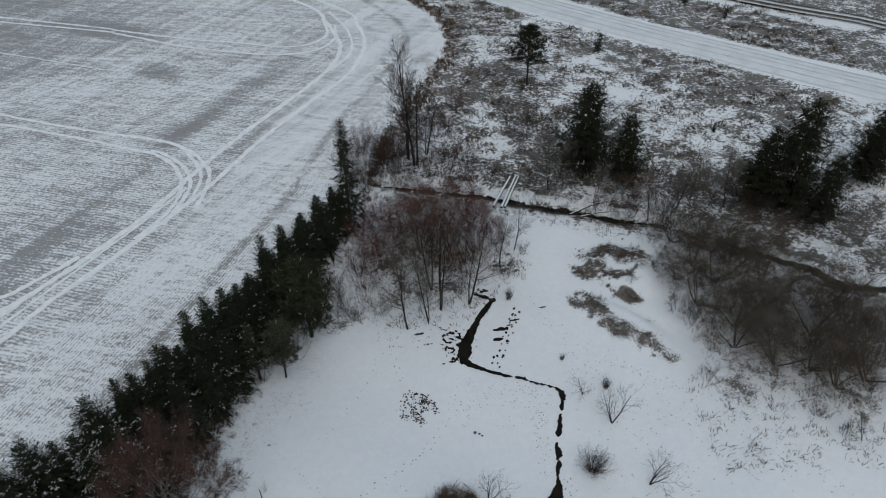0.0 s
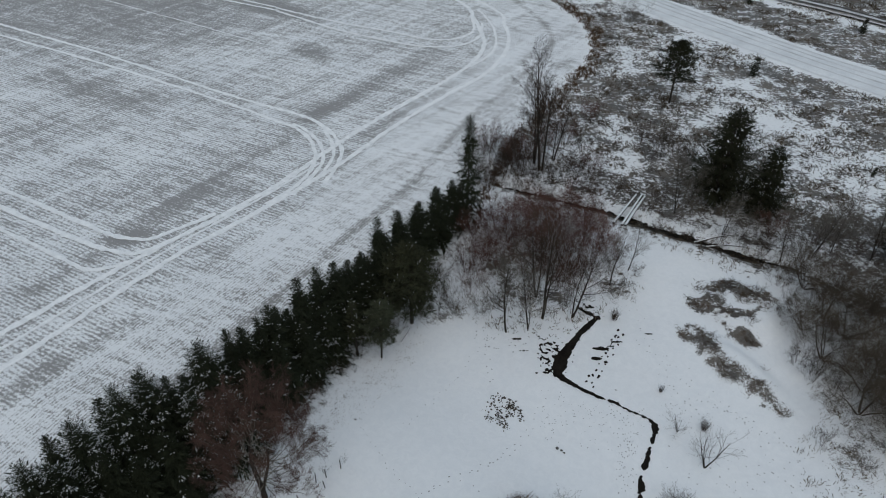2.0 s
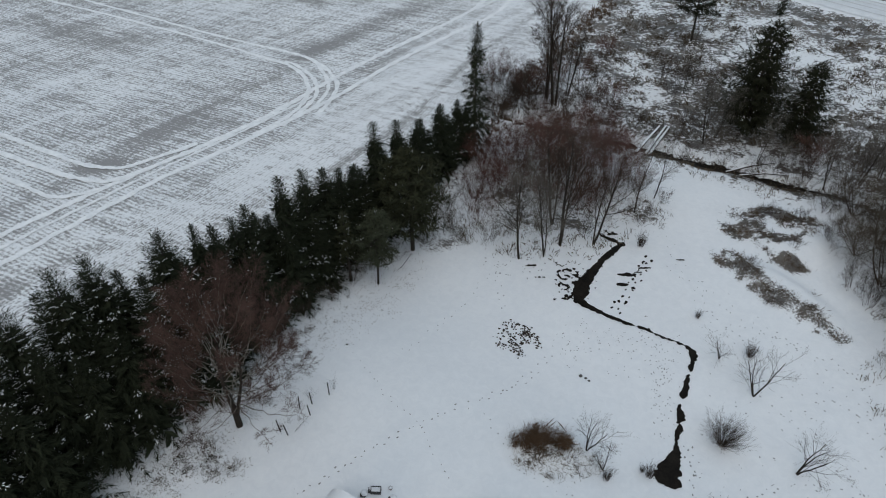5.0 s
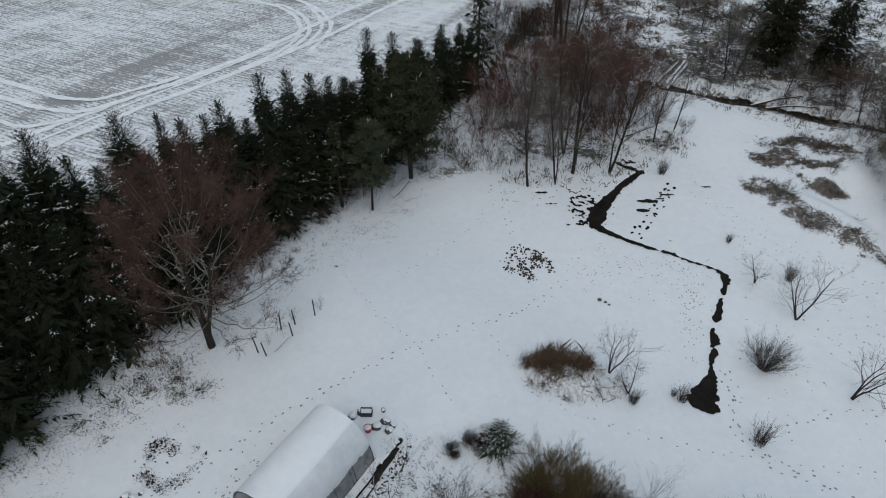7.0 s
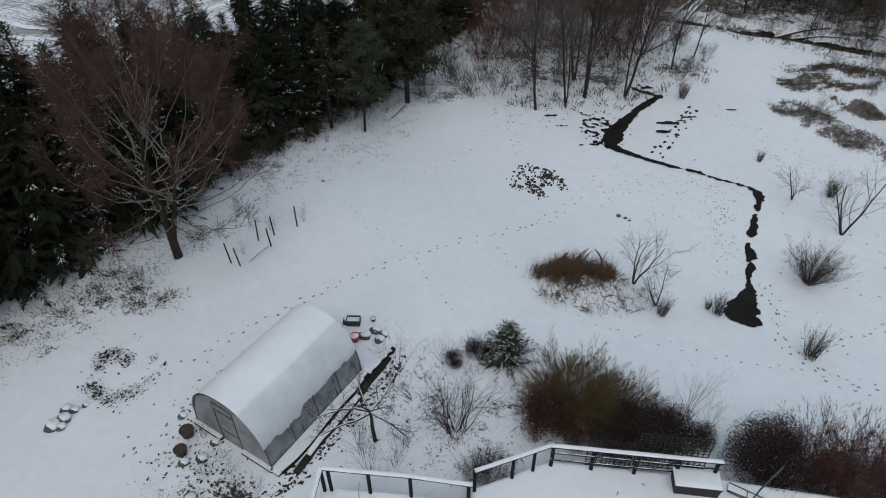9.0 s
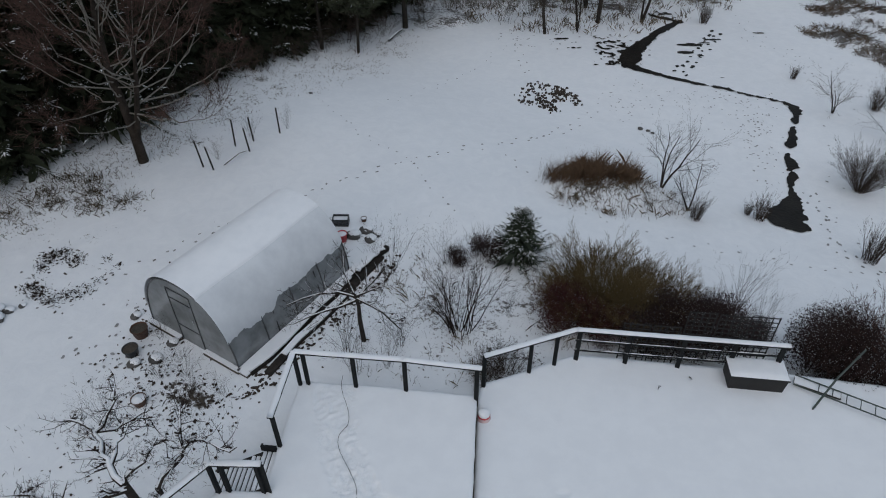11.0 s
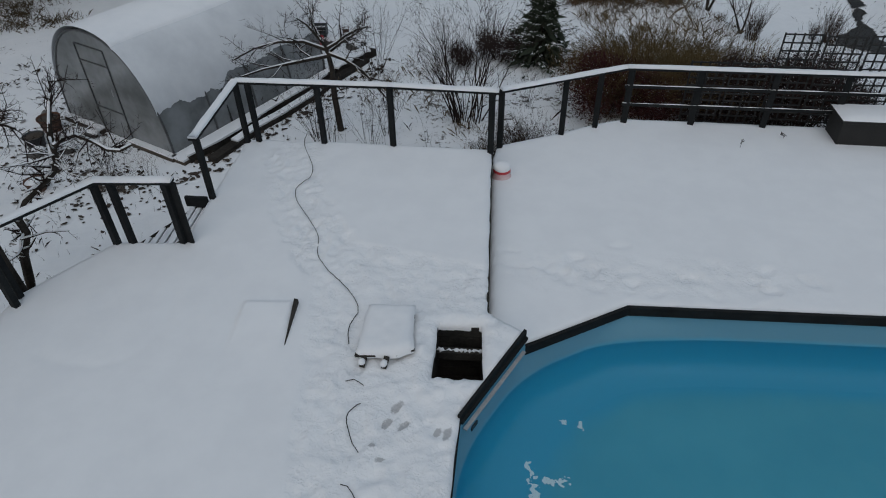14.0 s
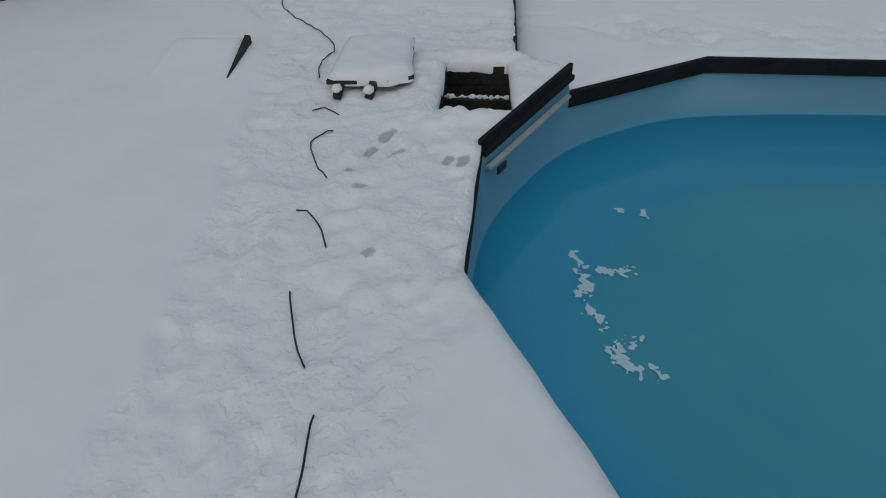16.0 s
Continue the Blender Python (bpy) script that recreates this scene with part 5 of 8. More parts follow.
for x, y, turn, size in ((12.8, 55.8, 60, 0.8), (17.8, 53.6, 20, 0.9), (20.6, 55.2, 210, 1.0), (24.2, 53.4, 300, 1.3), (27.4, 54.6, 90, 1.3), (31.6, 56.4, 45, 1.2), (5.4, 99.0, 10, 1.2), (38.0, 46.4, 10, 1.4), (36.0, 53.6, 120, 1.3), (41, 50, 200, 1.4), (40.0, 43.6, 20, 1.3)):
    again(thicket_grey, x, y, turn, size)
for x, y, turn, size in ((8.9, 54.6, 20, 0.45), (10.2, 53.9, 70, 0.5), (11.9, 53.6, 140, 0.55), (13.4, 53.0, 200, 0.5), (15.2, 51.9, 260, 0.55), (17.2, 51.3, 310, 0.6), (19.2, 50.7, 20, 0.7), (12.6, 51.4, 40, 0.5), (15.0, 50.0, 90, 0.5), (18.0, 49.4, 170, 0.55), (9.2, 51.9, 240, 0.4), (21.6, 48.6, 300, 0.7), (17.6, 44.2, 10, 0.42), (19.2, 42.6, 100, 0.46), (15.4, 45.0, 190, 0.36), (20.4, 45.2, 250, 0.5), (16.6, 40.9, 300, 0.34), (13.6, 38.6, 40, 0.26), (6.6, 43.0, 60, 0.4), (7.6, 45.2, 140, 0.45), (5.6, 46.4, 220, 0.5), (3.6, 53.6, 80, 0.6), (1.4, 54.0, 10, 0.7), (-1.6, 54.4, 150, 0.75), (-4.6, 55.0, 220, 0.8), (-7.4, 55.4, 330, 0.8)):
    again(thicket, x, y, turn, size, label="leafless brown brush on the creek's bank")
for x, y, turn, size in ((11.2, 55.2, 30, 0.86), (12.4, 56.4, 200, 0.66), (9.9, 64.8, 100, 0.62), (20.6, 50.6, 10, 0.72), (23.4, 51.4, 140, 0.85), (25.2, 52.6, 290, 0.75), (28.6, 52.4, 30, 0.85), (15.6, 52.8, 250, 0.6)):
    again(slim_b, x, y, turn, size, label="leafless grey tree on the bank of the creek")

# dark thicket of trees on the right bank
OLD = [(10, 44, 0.52, 0.04, 0.12, 0.22), (7, 42, 0.55, 0.06, 0.16, 0.2), (6, 40, 0.6, 0.04, 0.16, 0.15), (7, 36, 0.8, 0.04, 0.14, 0.1), (1, 34, 0.8, 0.04, 0.1, 0.2)]
TWIG_BANK = simple("olive_brown_twigs", (0.046, 0.038, 0.030), (0.142, 0.119, 0.092), 0.8, 0.6, bump=0, spec=0.12)
BARK_MID = simple("grey_brown_bark", (0.030, 0.025, 0.020), (0.12, 0.10, 0.082), 0.9, 4.0, bump=0.6, fine=30, spec=0.12)
old = bare_tree("old_bare_tree", 61, 5.2, 0.085, OLD, BARK_MID, TWIG_BANK, "leaning leafless willow with dense dull brown twigs", stems=5, lean=52)
put(old, 23.7, 34.0, 0, 1.0)
for x, y, turn, size in ((26.2, 32.3, 120, 0.95), (28.6, 31.9, 220, 1.0), (22.0, 38.8, 60, 0.75), (26.6, 37.4, 180, 1.0), (30.4, 35.4, 300, 1.1), (28.4, 41.2, 20, 0.8), (32.6, 31.0, 80, 1.1), (33.8, 36.6, 150, 1.0), (35.5, 31.5, 95, 1.1), (24.2, 41.6, 250, 0.8), (31.6, 38.6, 200, 1.0), (24.4, 36.2, 330, 0.8), (30.0, 30.2, 40, 0.8), (21.0, 41.8, 140, 0.62), (23.0, 43.6, 20, 0.8), (25.2, 45.4, 290, 0.8), (22.0, 47.0, 75, 0.7), (27.6, 44.0, 170, 0.85)):
    again(old, x, y, turn, size)
for x, y, turn, size in ((21.2, 37.0, 20, 0.8), (22.6, 35.8, 100, 0.7), (24.8, 34.6, 170, 0.8), (28.6, 33.6, 250, 0.9), (30.8, 34.0, 320, 0.9), (23.0, 41.0, 40, 0.9), (26.4, 44.0, 210, 0.8), (20.0, 38.0, 70, 0.8), (20.8, 36.2, 10, 0.7), (24.0, 38.4, 130, 0.9), (27.4, 34.2, 290, 0.9), (31.8, 33.2, 110, 0.9), (22.2, 44.6, 300, 0.8), (19.8, 46.8, 200, 0.7), (24.8, 46.0, 45, 0.9), (28.8, 43.6, 15, 0.9), (32.4, 29.4, 60, 0.7), (29.2, 38.6, 20, 1.0), (26.2, 35.2, 0, 0.9)):
    again(thicket, x, y, turn, size)
for x, y, turn, size in ((20.4, 30.5, 0, 0.52), (25.2, 29.8, 60, 0.4), (27.5, 27.6, 140, 0.4), (23.0, 29.4, 200, 0.34), (28.8, 25.9, 30, 0.45)):
    again(thicket, x, y, turn, size, label="low leafless brown bush in the snow")
again(slim_b, 29.7, 25.6, 40, 0.36, lean=-14)

# far conifers on the meadow
far_pine = conifer("pine", 71, 9.9, 3.4, NEEDLE_OLIVE, "dense dark green conifer beyond the creek", whorls=30, per=11, bare=0.08, snow=0.02, droop=-0.2, power=0.60, spray=0.55, trunk_r=0.17, category="conifer")
put(far_pine, 15.1, 58.7, 0, 1.02, wide=1.2)
again(far_pine, 19.1, 57.0, 130, 0.78, wide=1.15)
for x, y, turn, size in ((33.9, 52.2, 60, 1.2), (31.4, 52.6, 200, 0.9), (36.6, 49.9, 90, 0.78), (46.0, 58.6, 300, 0.9), (44.0, 56.5, 20, 0.7)):
    again(far_pine, x, y, turn, size)
open_pine = pine("pine", 72, 9.4, 2.7, "slender pine with a high open crown", first=0.38, clumps=58, trunk_r=0.13, needle=NEEDLE_OLIVE, tuft=0.6)
put(open_pine, 11.0, 76.4, 0, 0.84, wide=1.2)
small_spruce = conifer("small_spruce", 73, 2.5, 0.85, NEEDLE, "small dark spruce beside the road", whorls=9, per=6, snow=0.03, spray=0.3)
put(small_spruce, 21.6, 85.6, 0, 1.0)
for x, y, size in ((31.6, 65.8, 0.42), (24.0, 112.0, 1.0), (38.6, 103.5, 0.9), (13.0, 117, 0.8), (43, 97.5, 0.6)):
    again(small_spruce, x, y, 30 * size, size, label="small dark conifer standing alone in the snow")


# ---- the raised wooden platform, the pool and what stands on them ----
PU = Vector((math.cos(POOL_AXIS), math.sin(POOL_AXIS)))
PV = Vector((-PU.y, PU.x))


def pool_point(along, across):
    p = Vector(POOL_MID) + PU * along + PV * across
    return (p.x, p.y)


POOL_LONG = 8.6
half = [(0.0, 0.60), (0.61, 1.78), (1.815, 2.53)]
rim_uv = half + [(POOL_LONG - u, v) for u, v in reversed(half)]
rim_uv = rim_uv + [(u + (0.07 if u == 0.61 else 0.0), -v) for u, v in reversed(rim_uv)]
rim_uv[3] = (rim_uv[3][0], 2.73)                     # the far side runs slightly outwards
RIM = [pool_point(u, v) for u, v in rim_uv]          # clockwise from the corner beside the hatch
B, A, K = RIM[0], RIM[1], RIM[2]
C, D = RIM[-1], RIM[-2]
LOW = -0.22                                          # the platform's lower half

LEFT_DECK = [(-1.15, 9.10), (-2.67, 8.93), (-3.76, 8.80), (-5.02, 8.60), (-4.80, 6.97), (-4.64, 5.98), (-5.50, 5.80), (-6.04, 4.65), (-5.94, 3.6), (-5.94, -1.0),
             (9.5, -1.0), (9.5, 2.2), *RIM[6:], B, A, (-0.30, 5.46), (-0.57, 5.58)]
LEFT_DECK = [p for i, p in enumerate(LEFT_DECK) if i == 0 or math.dist(p, LEFT_DECK[i - 1]) > 1e-6]
RIGHT_DECK = [(-0.555, 5.585), (-0.29, 5.47), A, K, RIM[3], RIM[4], (9.5, 6.4), (9.5, 11.7), (5.4, 11.45), (4.2, 11.33), (3.1, 11.2), (1.93, 11.08), (0.84, 10.95), (0.36, 10.66), (-0.16, 10.26), (-1.13, 9.62), (-1.135, 9.10)]
HATCH = [(-1.07, 5.28), (-0.60, 5.37), (-0.44, 4.63), (-0.97, 4.53)]


def poly_distance(x, y, poly):
    """Signed distance to a polygon's outline, positive inside, and the nearest point of it."""
    best = np.full(x.shape, 1e9)
    qx, qy = np.zeros(x.shape), np.zeros(x.shape)
    inside = np.zeros(x.shape, bool)
    for (ax, ay), (bx, by) in zip(poly, poly[1:] + poly[:1]):
        dx, dy = bx - ax, by - ay
        u = np.clip(((x - ax) * dx + (y - ay) * dy) / (dx * dx + dy * dy + 1e-12), 0, 1)
        px, py = ax + u * dx, ay + u * dy
        d = np.hypot(x - px, y - py)
        near = d < best
        best, qx, qy = np.where(near, d, best), np.where(near, px, qx), np.where(near, py, qy)
        if ay != by:
            inside ^= ((ay > y) != (by > y)) & (x < dx * (y - ay) / (by - ay) + ax)
    return np.where(inside, best, -best), qx, qy


# x, y, half length, half width, turn of the wet prints
WET_PRINTS = [(-1.24, 3.91, 0.13, 0.08, 70), (-1.20, 4.11, 0.14, 0.075, 60), (-1.08, 3.91, 0.12, 0.08, 50), (-0.65, 3.92, 0.14, 0.07, 80), (-0.75, 3.92, 0.1, 0.06, 70), (-1.31, 3.63, 0.07, 0.05, 20), (-1.19, 3.51, 0.10, 0.045, 10), (-0.94, 2.92, 0.07, 0.06, 50)]


def snow_sheet(name, poly, holes, z, step, relief, deep, material, label, category="snow", worn_at=None):
    """A blanket of snow within an outline, with rounded and slightly ragged edges and real thickness."""
    xs, ys = [p[0] for p in poly], [p[1] for p in poly]
    ax, ay = np.arange(min(xs) - step, max(xs) + 2 * step, step), np.arange(min(ys) - step, max(ys) + 2 * step, step)
    x, y = np.meshgrid(ax, ay)
    d, qx, qy = poly_distance(x, y, poly)
    for h in holes:
        e, hx, hy = poly_distance(x, y, h)
        e = -e
        near = e < d
        d, qx, qy = np.where(near, e, d), np.where(near, hx, qx), np.where(near, hy, qy)
    keep = d > -0.30 * step
    snap = keep.copy()
    snap[1:-1, 1:-1] &= ~(keep[:-2, 1:-1] & keep[2:, 1:-1] & keep[1:-1, :-2] & keep[1:-1, 2:] & keep[:-2, :-2] & keep[2:, 2:] & keep[:-2, 2:] & keep[2:, :-2])
    rag = 0.006 * wave_noise(x, y, 9.0)
    x, y = np.where(snap, qx + rag, x), np.where(snap, qy + rag, y)
    inner = np.where(snap, 0.0, np.maximum(d, 0))
    top = z + relief(x, y, inner) - 0.028 * np.exp(-inner / 0.035)
    h, w = x.shape
    ids = -np.ones((h, w), int)
    q = keep[:-1, :-1] & keep[1:, :-1] & keep[:-1, 1:] & keep[1:, 1:]
    used_v = np.zeros((h, w), bool)
    for a, b in ((0, 0), (1, 0), (0, 1), (1, 1)):
        used_v[a:h - 1 + a, b:w - 1 + b] |= q
    ids[used_v] = np.arange(used_v.sum())
    verts = np.stack([x[used_v], y[used_v], top[used_v]], -1)
    fq = np.stack([ids[:-1, :-1][q], ids[:-1, 1:][q], ids[1:, 1:][q], ids[1:, :-1][q]], -1)
    edges = np.concatenate([fq[:, [0, 1]], fq[:, [1, 2]], fq[:, [2, 3]], fq[:, [3, 0]]])
    key = np.sort(edges, 1)
    _, inv, cnt = np.unique(key[:, 0] * 10 ** 7 + key[:, 1], return_inverse=True, return_counts=True)
    rimmed = edges[cnt[inv] == 1]
    low = verts.copy()
    low[:, 2] -= deep
    n = len(verts)
    side = np.stack([rimmed[:, 1], rimmed[:, 0], rimmed[:, 0] + n, rimmed[:, 1] + n], -1)
    m = bpy.data.meshes.new(name)
    m.from_pydata(np.concatenate([verts, low]).tolist(), [], np.concatenate([fq, side]).tolist())
    m.polygons.foreach_set("use_smooth", [True] * len(m.polygons))
    m.materials.append(material)
    m.update()
    if worn_at is not None:
        w_ = worn_at(verts[:, 0], verts[:, 1])
        a = m.attributes.new("trodden", "FLOAT", "POINT")
        a.data.foreach_set("value", np.concatenate([w_, w_]).astype(np.float32))
        w_ = sum(blob(verts[:, 0], verts[:, 1], *q) for q in WET_PRINTS)
        a = m.attributes.new("wet", "FLOAT", "POINT")
        a.data.foreach_set("value", np.concatenate([w_, w_]).astype(np.float32))
    return tagged(new(name, m), label, category, kind="structure")


def lumps(x, y, scale, seed):
    """Cellular lumps of trodden snow, 0 to 1."""
    out = np.zeros(x.shape)
    flat, fy, fo = x.reshape(-1), y.reshape(-1), out.reshape(-1)
    for i in range(len(flat)):
        v = Vector((flat[i] * scale + seed, fy[i] * scale, seed * 0.37))
        fo[i] = 0.5 + 0.5 * noise.noise(v) + 0.25 * noise.noise(v * 2.3)
    return out


def print_mark(x, y, cx, cy, rx, ry, turn):
    """A foot's print: a flat hollow with a low pressed-up edge."""
    c, s = math.cos(radians(turn)), math.sin(radians(turn))
    q = np.hypot(((x - cx) * c + (y - cy) * s) / rx, (-(x - cx) * s + (y - cy) * c) / ry)
    return -(1 - smooth01(0.75, 1.05, q)) + 0.45 * np.exp(-((q - 1.25) / 0.22) ** 2)


def left_trod(x, y):
    """The trodden way along the cable, the strip beside the pool and the branch to the hatch, 0 to 1."""
    rag = 0.10 * (value_noise(x, y, 3.0, 5) - 0.5) + 0.07 * (value_noise(x, y, 8.0, 6) - 0.5)
    edge = np.interp(y, [0.5, 2.04, 2.9, 3.68, 4.86, 5.57, 6.17, 6.97, 7.97, 9.0], [-1.45, -1.72, -1.93, -2.16, -2.46, -2.76, -3.3, -3.95, -4.5, -4.7])
    inner = np.interp(y, [6.3, 6.45, 7.25, 8.54, 9.2], [-0.3, -2.45, -3.2, -3.8, -4.0])
    trod = smooth01(-0.02, 0.10, x - edge + rag) * (1 - smooth01(-0.08, 0.12, x - inner + rag))
    return trod * (1 - smooth01(-0.55, -0.25, x - 0.2 * (2 - y)) * smooth01(2.7, 2.3, y + rag)) * (1 - 0.30 * smooth01(6.2, 7.0, y))


def right_trod(x, y):
    return np.exp(-((y - 6.75 - 0.10 * (x - 0.2)) / 0.34) ** 2) * smooth01(3.6, 2.6, x)


def left_relief(x, y, d):
    trod = left_trod(x, y)
    n = lumps(x, y, 8.5, 3.0)
    plates = smooth01(0.40, 0.60, value_noise(x, y, 6.0, 12)) + 0.8 * smooth01(0.45, 0.62, value_noise(x, y, 11.0, 13))
    z = 0.006 * wave_noise(x, y, 0.9) + trod * (-0.030 + 0.013 * plates + 0.020 * (value_noise(x, y, 22.0, 14) - 0.5))
    r = random.Random(77)
    prints = [(r.uniform(-1.6 - 0.24 * (v - 2) - 0.50 * max(0, v - 5.3), -0.45 if v < 6.3 else -2.5 - 0.65 * (v - 6.4)), v) for v in (r.uniform(0.8, 8.4) for _ in range(250))]
    # foot marks beside the hatch
    for fx, fy, turn in ((-1.24, 3.91, 70), (-1.20, 4.11, 60), (-1.08, 3.91, 50), (-0.65, 3.92, 80), (-0.75, 3.92, 70), (-1.45, 3.55, 40), (-1.2, 3.3, 10), (-1.0, 2.6, 70), (-0.7, 2.3, 40), (-1.5, 2.5, 90), (-0.6, 3.1, 50)):
        z = z - 0.030 * blob(x, y, fx, fy, 0.15, 0.065, turn)
    for i in range(250):
        r = random.Random(200 + i)
        z = z + r.uniform(0.004, 0.016) * print_mark(x, y, *prints[i], 0.14, 0.06, r.gauss(85, 30))
    # the snow over the cover board, whose far end stands up: sharp on three sides, running out towards the pool's end
    d_, a_ = to_line(x, y, [(-3.15, 4.10), (-3.33, 5.12)])
    e_, _ = to_line(x, y, [(-2.58, 4.30), (-2.76, 5.22)])
    f_, _ = to_line(x, y, [(-3.33, 5.10), (-2.76, 5.22)])
    s1, s2, s3 = (1 if v > 0 else -1 for v in (to_line(np.array([-3.0]), np.array([4.7]), q)[0][0] for q in ([(-3.15, 4.10), (-3.33, 5.12)], [(-2.58, 4.30), (-2.76, 5.22)], [(-3.33, 5.10), (-2.76, 5.22)])))
    z = z + 0.055 * smooth01(0.15, 1.0, a_) * smooth01(-0.02, 0.02, s1 * d_) * smooth01(-0.02, 0.02, s2 * e_) * smooth01(-0.03, 0.02, s3 * f_)
    z = z - 0.014 * np.exp(-((s1 * d_ + 0.035) / 0.03) ** 2) * smooth01(0.15, 0.6, a_) * smooth01(1.04, 0.98, a_)
    # a faint old arc drawn in the snow
    d_, _ = to_line(x, y, [(-4.24, 5.1), (-4.09, 4.71), (-4.04, 4.35), (-4.19, 4.05), (-4.42, 3.88), (-4.78, 3.83), (-5.14, 3.89)])
    z = z - 0.010 * np.exp(-(d_ / 0.07) ** 2)
    # piled rim round the hatch and a drift against the pool's board
    hd, _, _ = poly_distance(x, y, HATCH)
    z = z + 0.03 * np.exp(-((hd + 0.12) / 0.10) ** 2) * (0.4 + n)
    return z


def right_relief(x, y, d):
    n = lumps(x, y, 5.5, 3.0)
    trod = right_trod(x, y)
    z = 0.010 * wave_noise(x, y, 0.8) + 0.045 * trod * (n - 0.75)
    for i in range(34):
        r = random.Random(400 + i)
        px = r.uniform(-0.7, 3.4)
        z = z + 0.020 * print_mark(x, y, px, 6.75 + 0.10 * (px - 0.2) + r.gauss(0, 0.2), 0.15, 0.07, r.gauss(10, 35))
    return z


snow_sheet("platform_snow_left", LEFT_DECK, [HATCH], 0.0, 0.034, left_relief, 0.075, SNOW_TROD, "trodden snow on the upper wooden platform", worn_at=left_trod)
snow_sheet("platform_snow_right", RIGHT_DECK, [], LOW, 0.05, right_relief, 0.075, SNOW_TROD, "smooth snow on the lower wooden platform", worn_at=right_trod)


def prism(geo, poly, z0, z1):
    n = len(poly)
    geo.add([(p[0], p[1], z) for z in (z0, z1) for p in poly], [(i, (i + 1) % n, n + (i + 1) % n, n + i) for i in range(n)] + [tuple(range(n, 2 * n)), tuple(range(n))[::-1]])


def fascia(name, line, top, deep, label):
    """Boards along the platform's edge, one below another."""
    root = thing(name, (0, 0, 0), label, "platform edge", kind="structure")
    k = int(deep / 0.13)
    for (ax, ay), (bx, by) in zip(line, line[1:]):
        for i in range(k):
            g = Geo()
            z = top - 0.065 - i * 0.132
            g.beam((ax, ay, z), (bx, by, z), 0.028, 0.122)
            part("board", g, DECK_OLD, root)
    return root


fascia("platform_edge_left", [(-1.16, 9.07), (-2.67, 8.90), (-3.76, 8.77), (-5.0, 8.57), (-4.79, 6.98)], -0.06, 0.8, "dark weathered boards closing the platform's edge")
fascia("platform_edge_steps", [(-4.65, 5.97), (-5.49, 5.78), (-6.02, 4.65), (-5.92, 3.6), (-5.92, -1.0)], -0.06, 0.8, "dark weathered boards closing the platform's edge")
fascia("platform_edge_right", [(-1.12, 9.60), (-0.16, 10.24), (0.36, 10.64), (0.84, 10.93), (1.93, 11.06), (3.1, 11.18), (4.2, 11.31), (9.5, 11.68)], LOW - 0.06, 0.66, "dark weathered boards closing the lower platform's edge")
g = Geo()
prism(g, LEFT_DECK[:10] + [(-0.9, -1.0), (-0.9, 4.4), (-1.2, 4.45), (-1.2, 5.4), (-0.9, 5.5)], -0.19, -0.13)
tagged(part("platform_boards_left", g, DECK_OLD), "dark wooden boards under the snow of the platform", "platform", kind="structure")
g = Geo()
g.beam((-1.142, 9.08, -0.115), (-0.572, 5.60, -0.115), 0.03, 0.15)
tagged(part("platform_step", g, DECK_OLD), "dark riser board between the two platform levels", "platform step", kind="structure")


# -- railings --
def railing(name, line, base, height, posts, label, mids=(), post_w=0.085, thin=(), rise=0.0):
    """Posts, a flat handrail with snow on it and, where there are any, rails in between."""
    root = thing(name, (0, 0, 0), label, "railing")
    for i, (x, y) in enumerate(posts):
        g = Geo()
        w = 0.05 if i in thin else post_w
        g.beam((x, y, base - 0.25), (x, y, base + height - 0.035 + (rise if i else 0)), w, w * 0.75, (0.2, 1, 0))
        part("post", g, DECK_PAINT, root)
    for k_, ((ax, ay), (bx, by)) in enumerate(zip(line, line[1:])):
        g = Geo()
        za, zb = (0.0 if k_ == 0 else rise), rise
        g.beam((ax, ay, base + height - 0.02 + za), (bx, by, base + height - 0.02 + zb), 0.125, 0.034)
        rail = part("handrail", g, DECK_PAINT, root)
        s = Geo()
        n = max(3, int(math.dist((ax, ay), (bx, by)) / 0.12))
        r = random.Random(round(ax * 100))
        pts = [Vector((ax + (bx - ax) * k / n, ay + (by - ay) * k / n, 0)) for k in range(n + 1)]
        t = (pts[-1] - pts[0]).normalized()
        side = Vector((-t.y, t.x, 0))
        vs, fs = [], []
        for k, p in enumerate(pts):
            hgt = 0.036 + r.uniform(-0.006, 0.007)
            wd = 0.060 + r.uniform(-0.004, 0.003)
            for a, b in ((-1, 0), (-1, 0.55), (-0.6, 0.95), (0, 1.0), (0.6, 0.95), (1, 0.55), (1, 0)):
                q = p + side * wd * a
                vs.append((q.x, q.y, base + height - 0.002 + hgt * b + za + (zb - za) * k / n))
        for k in range(n):
            for m in range(6):
                fs.append((k * 7 + m, k * 7 + m + 1, (k + 1) * 7 + m + 1, (k + 1) * 7 + m))
        fs += [tuple(range(7)), tuple(n * 7 + m for m in reversed(range(7)))]
        s.add(vs, fs)
        part("snow_cap", s, SNOW_SMOOTH, rail, "strip of snow on the handrail", smooth=True)
        for z in mids:
            g = Geo()
            g.beam((ax, ay, base + z), (bx, by, base + z), 0.03, 0.05)
            mid_rail = part("middle_rail", g, DECK_PAINT, root)
            g = Geo()
            k_s = random.Random(round(z * 100))
            ends = [Vector((ax, ay, 0)).lerp(Vector((bx, by, 0)), k / 24) + Vector((0, 0, base + z + 0.024)) for k in range(25)]
            g.tube(ends, [k_s.choice((0.003, 0.008, 0.011, 0.012)) for _ in ends], 6)
            part("snow_dust", g, SNOW_SMOOTH, mid_rail, "thin line of snow on the rail")
    return root


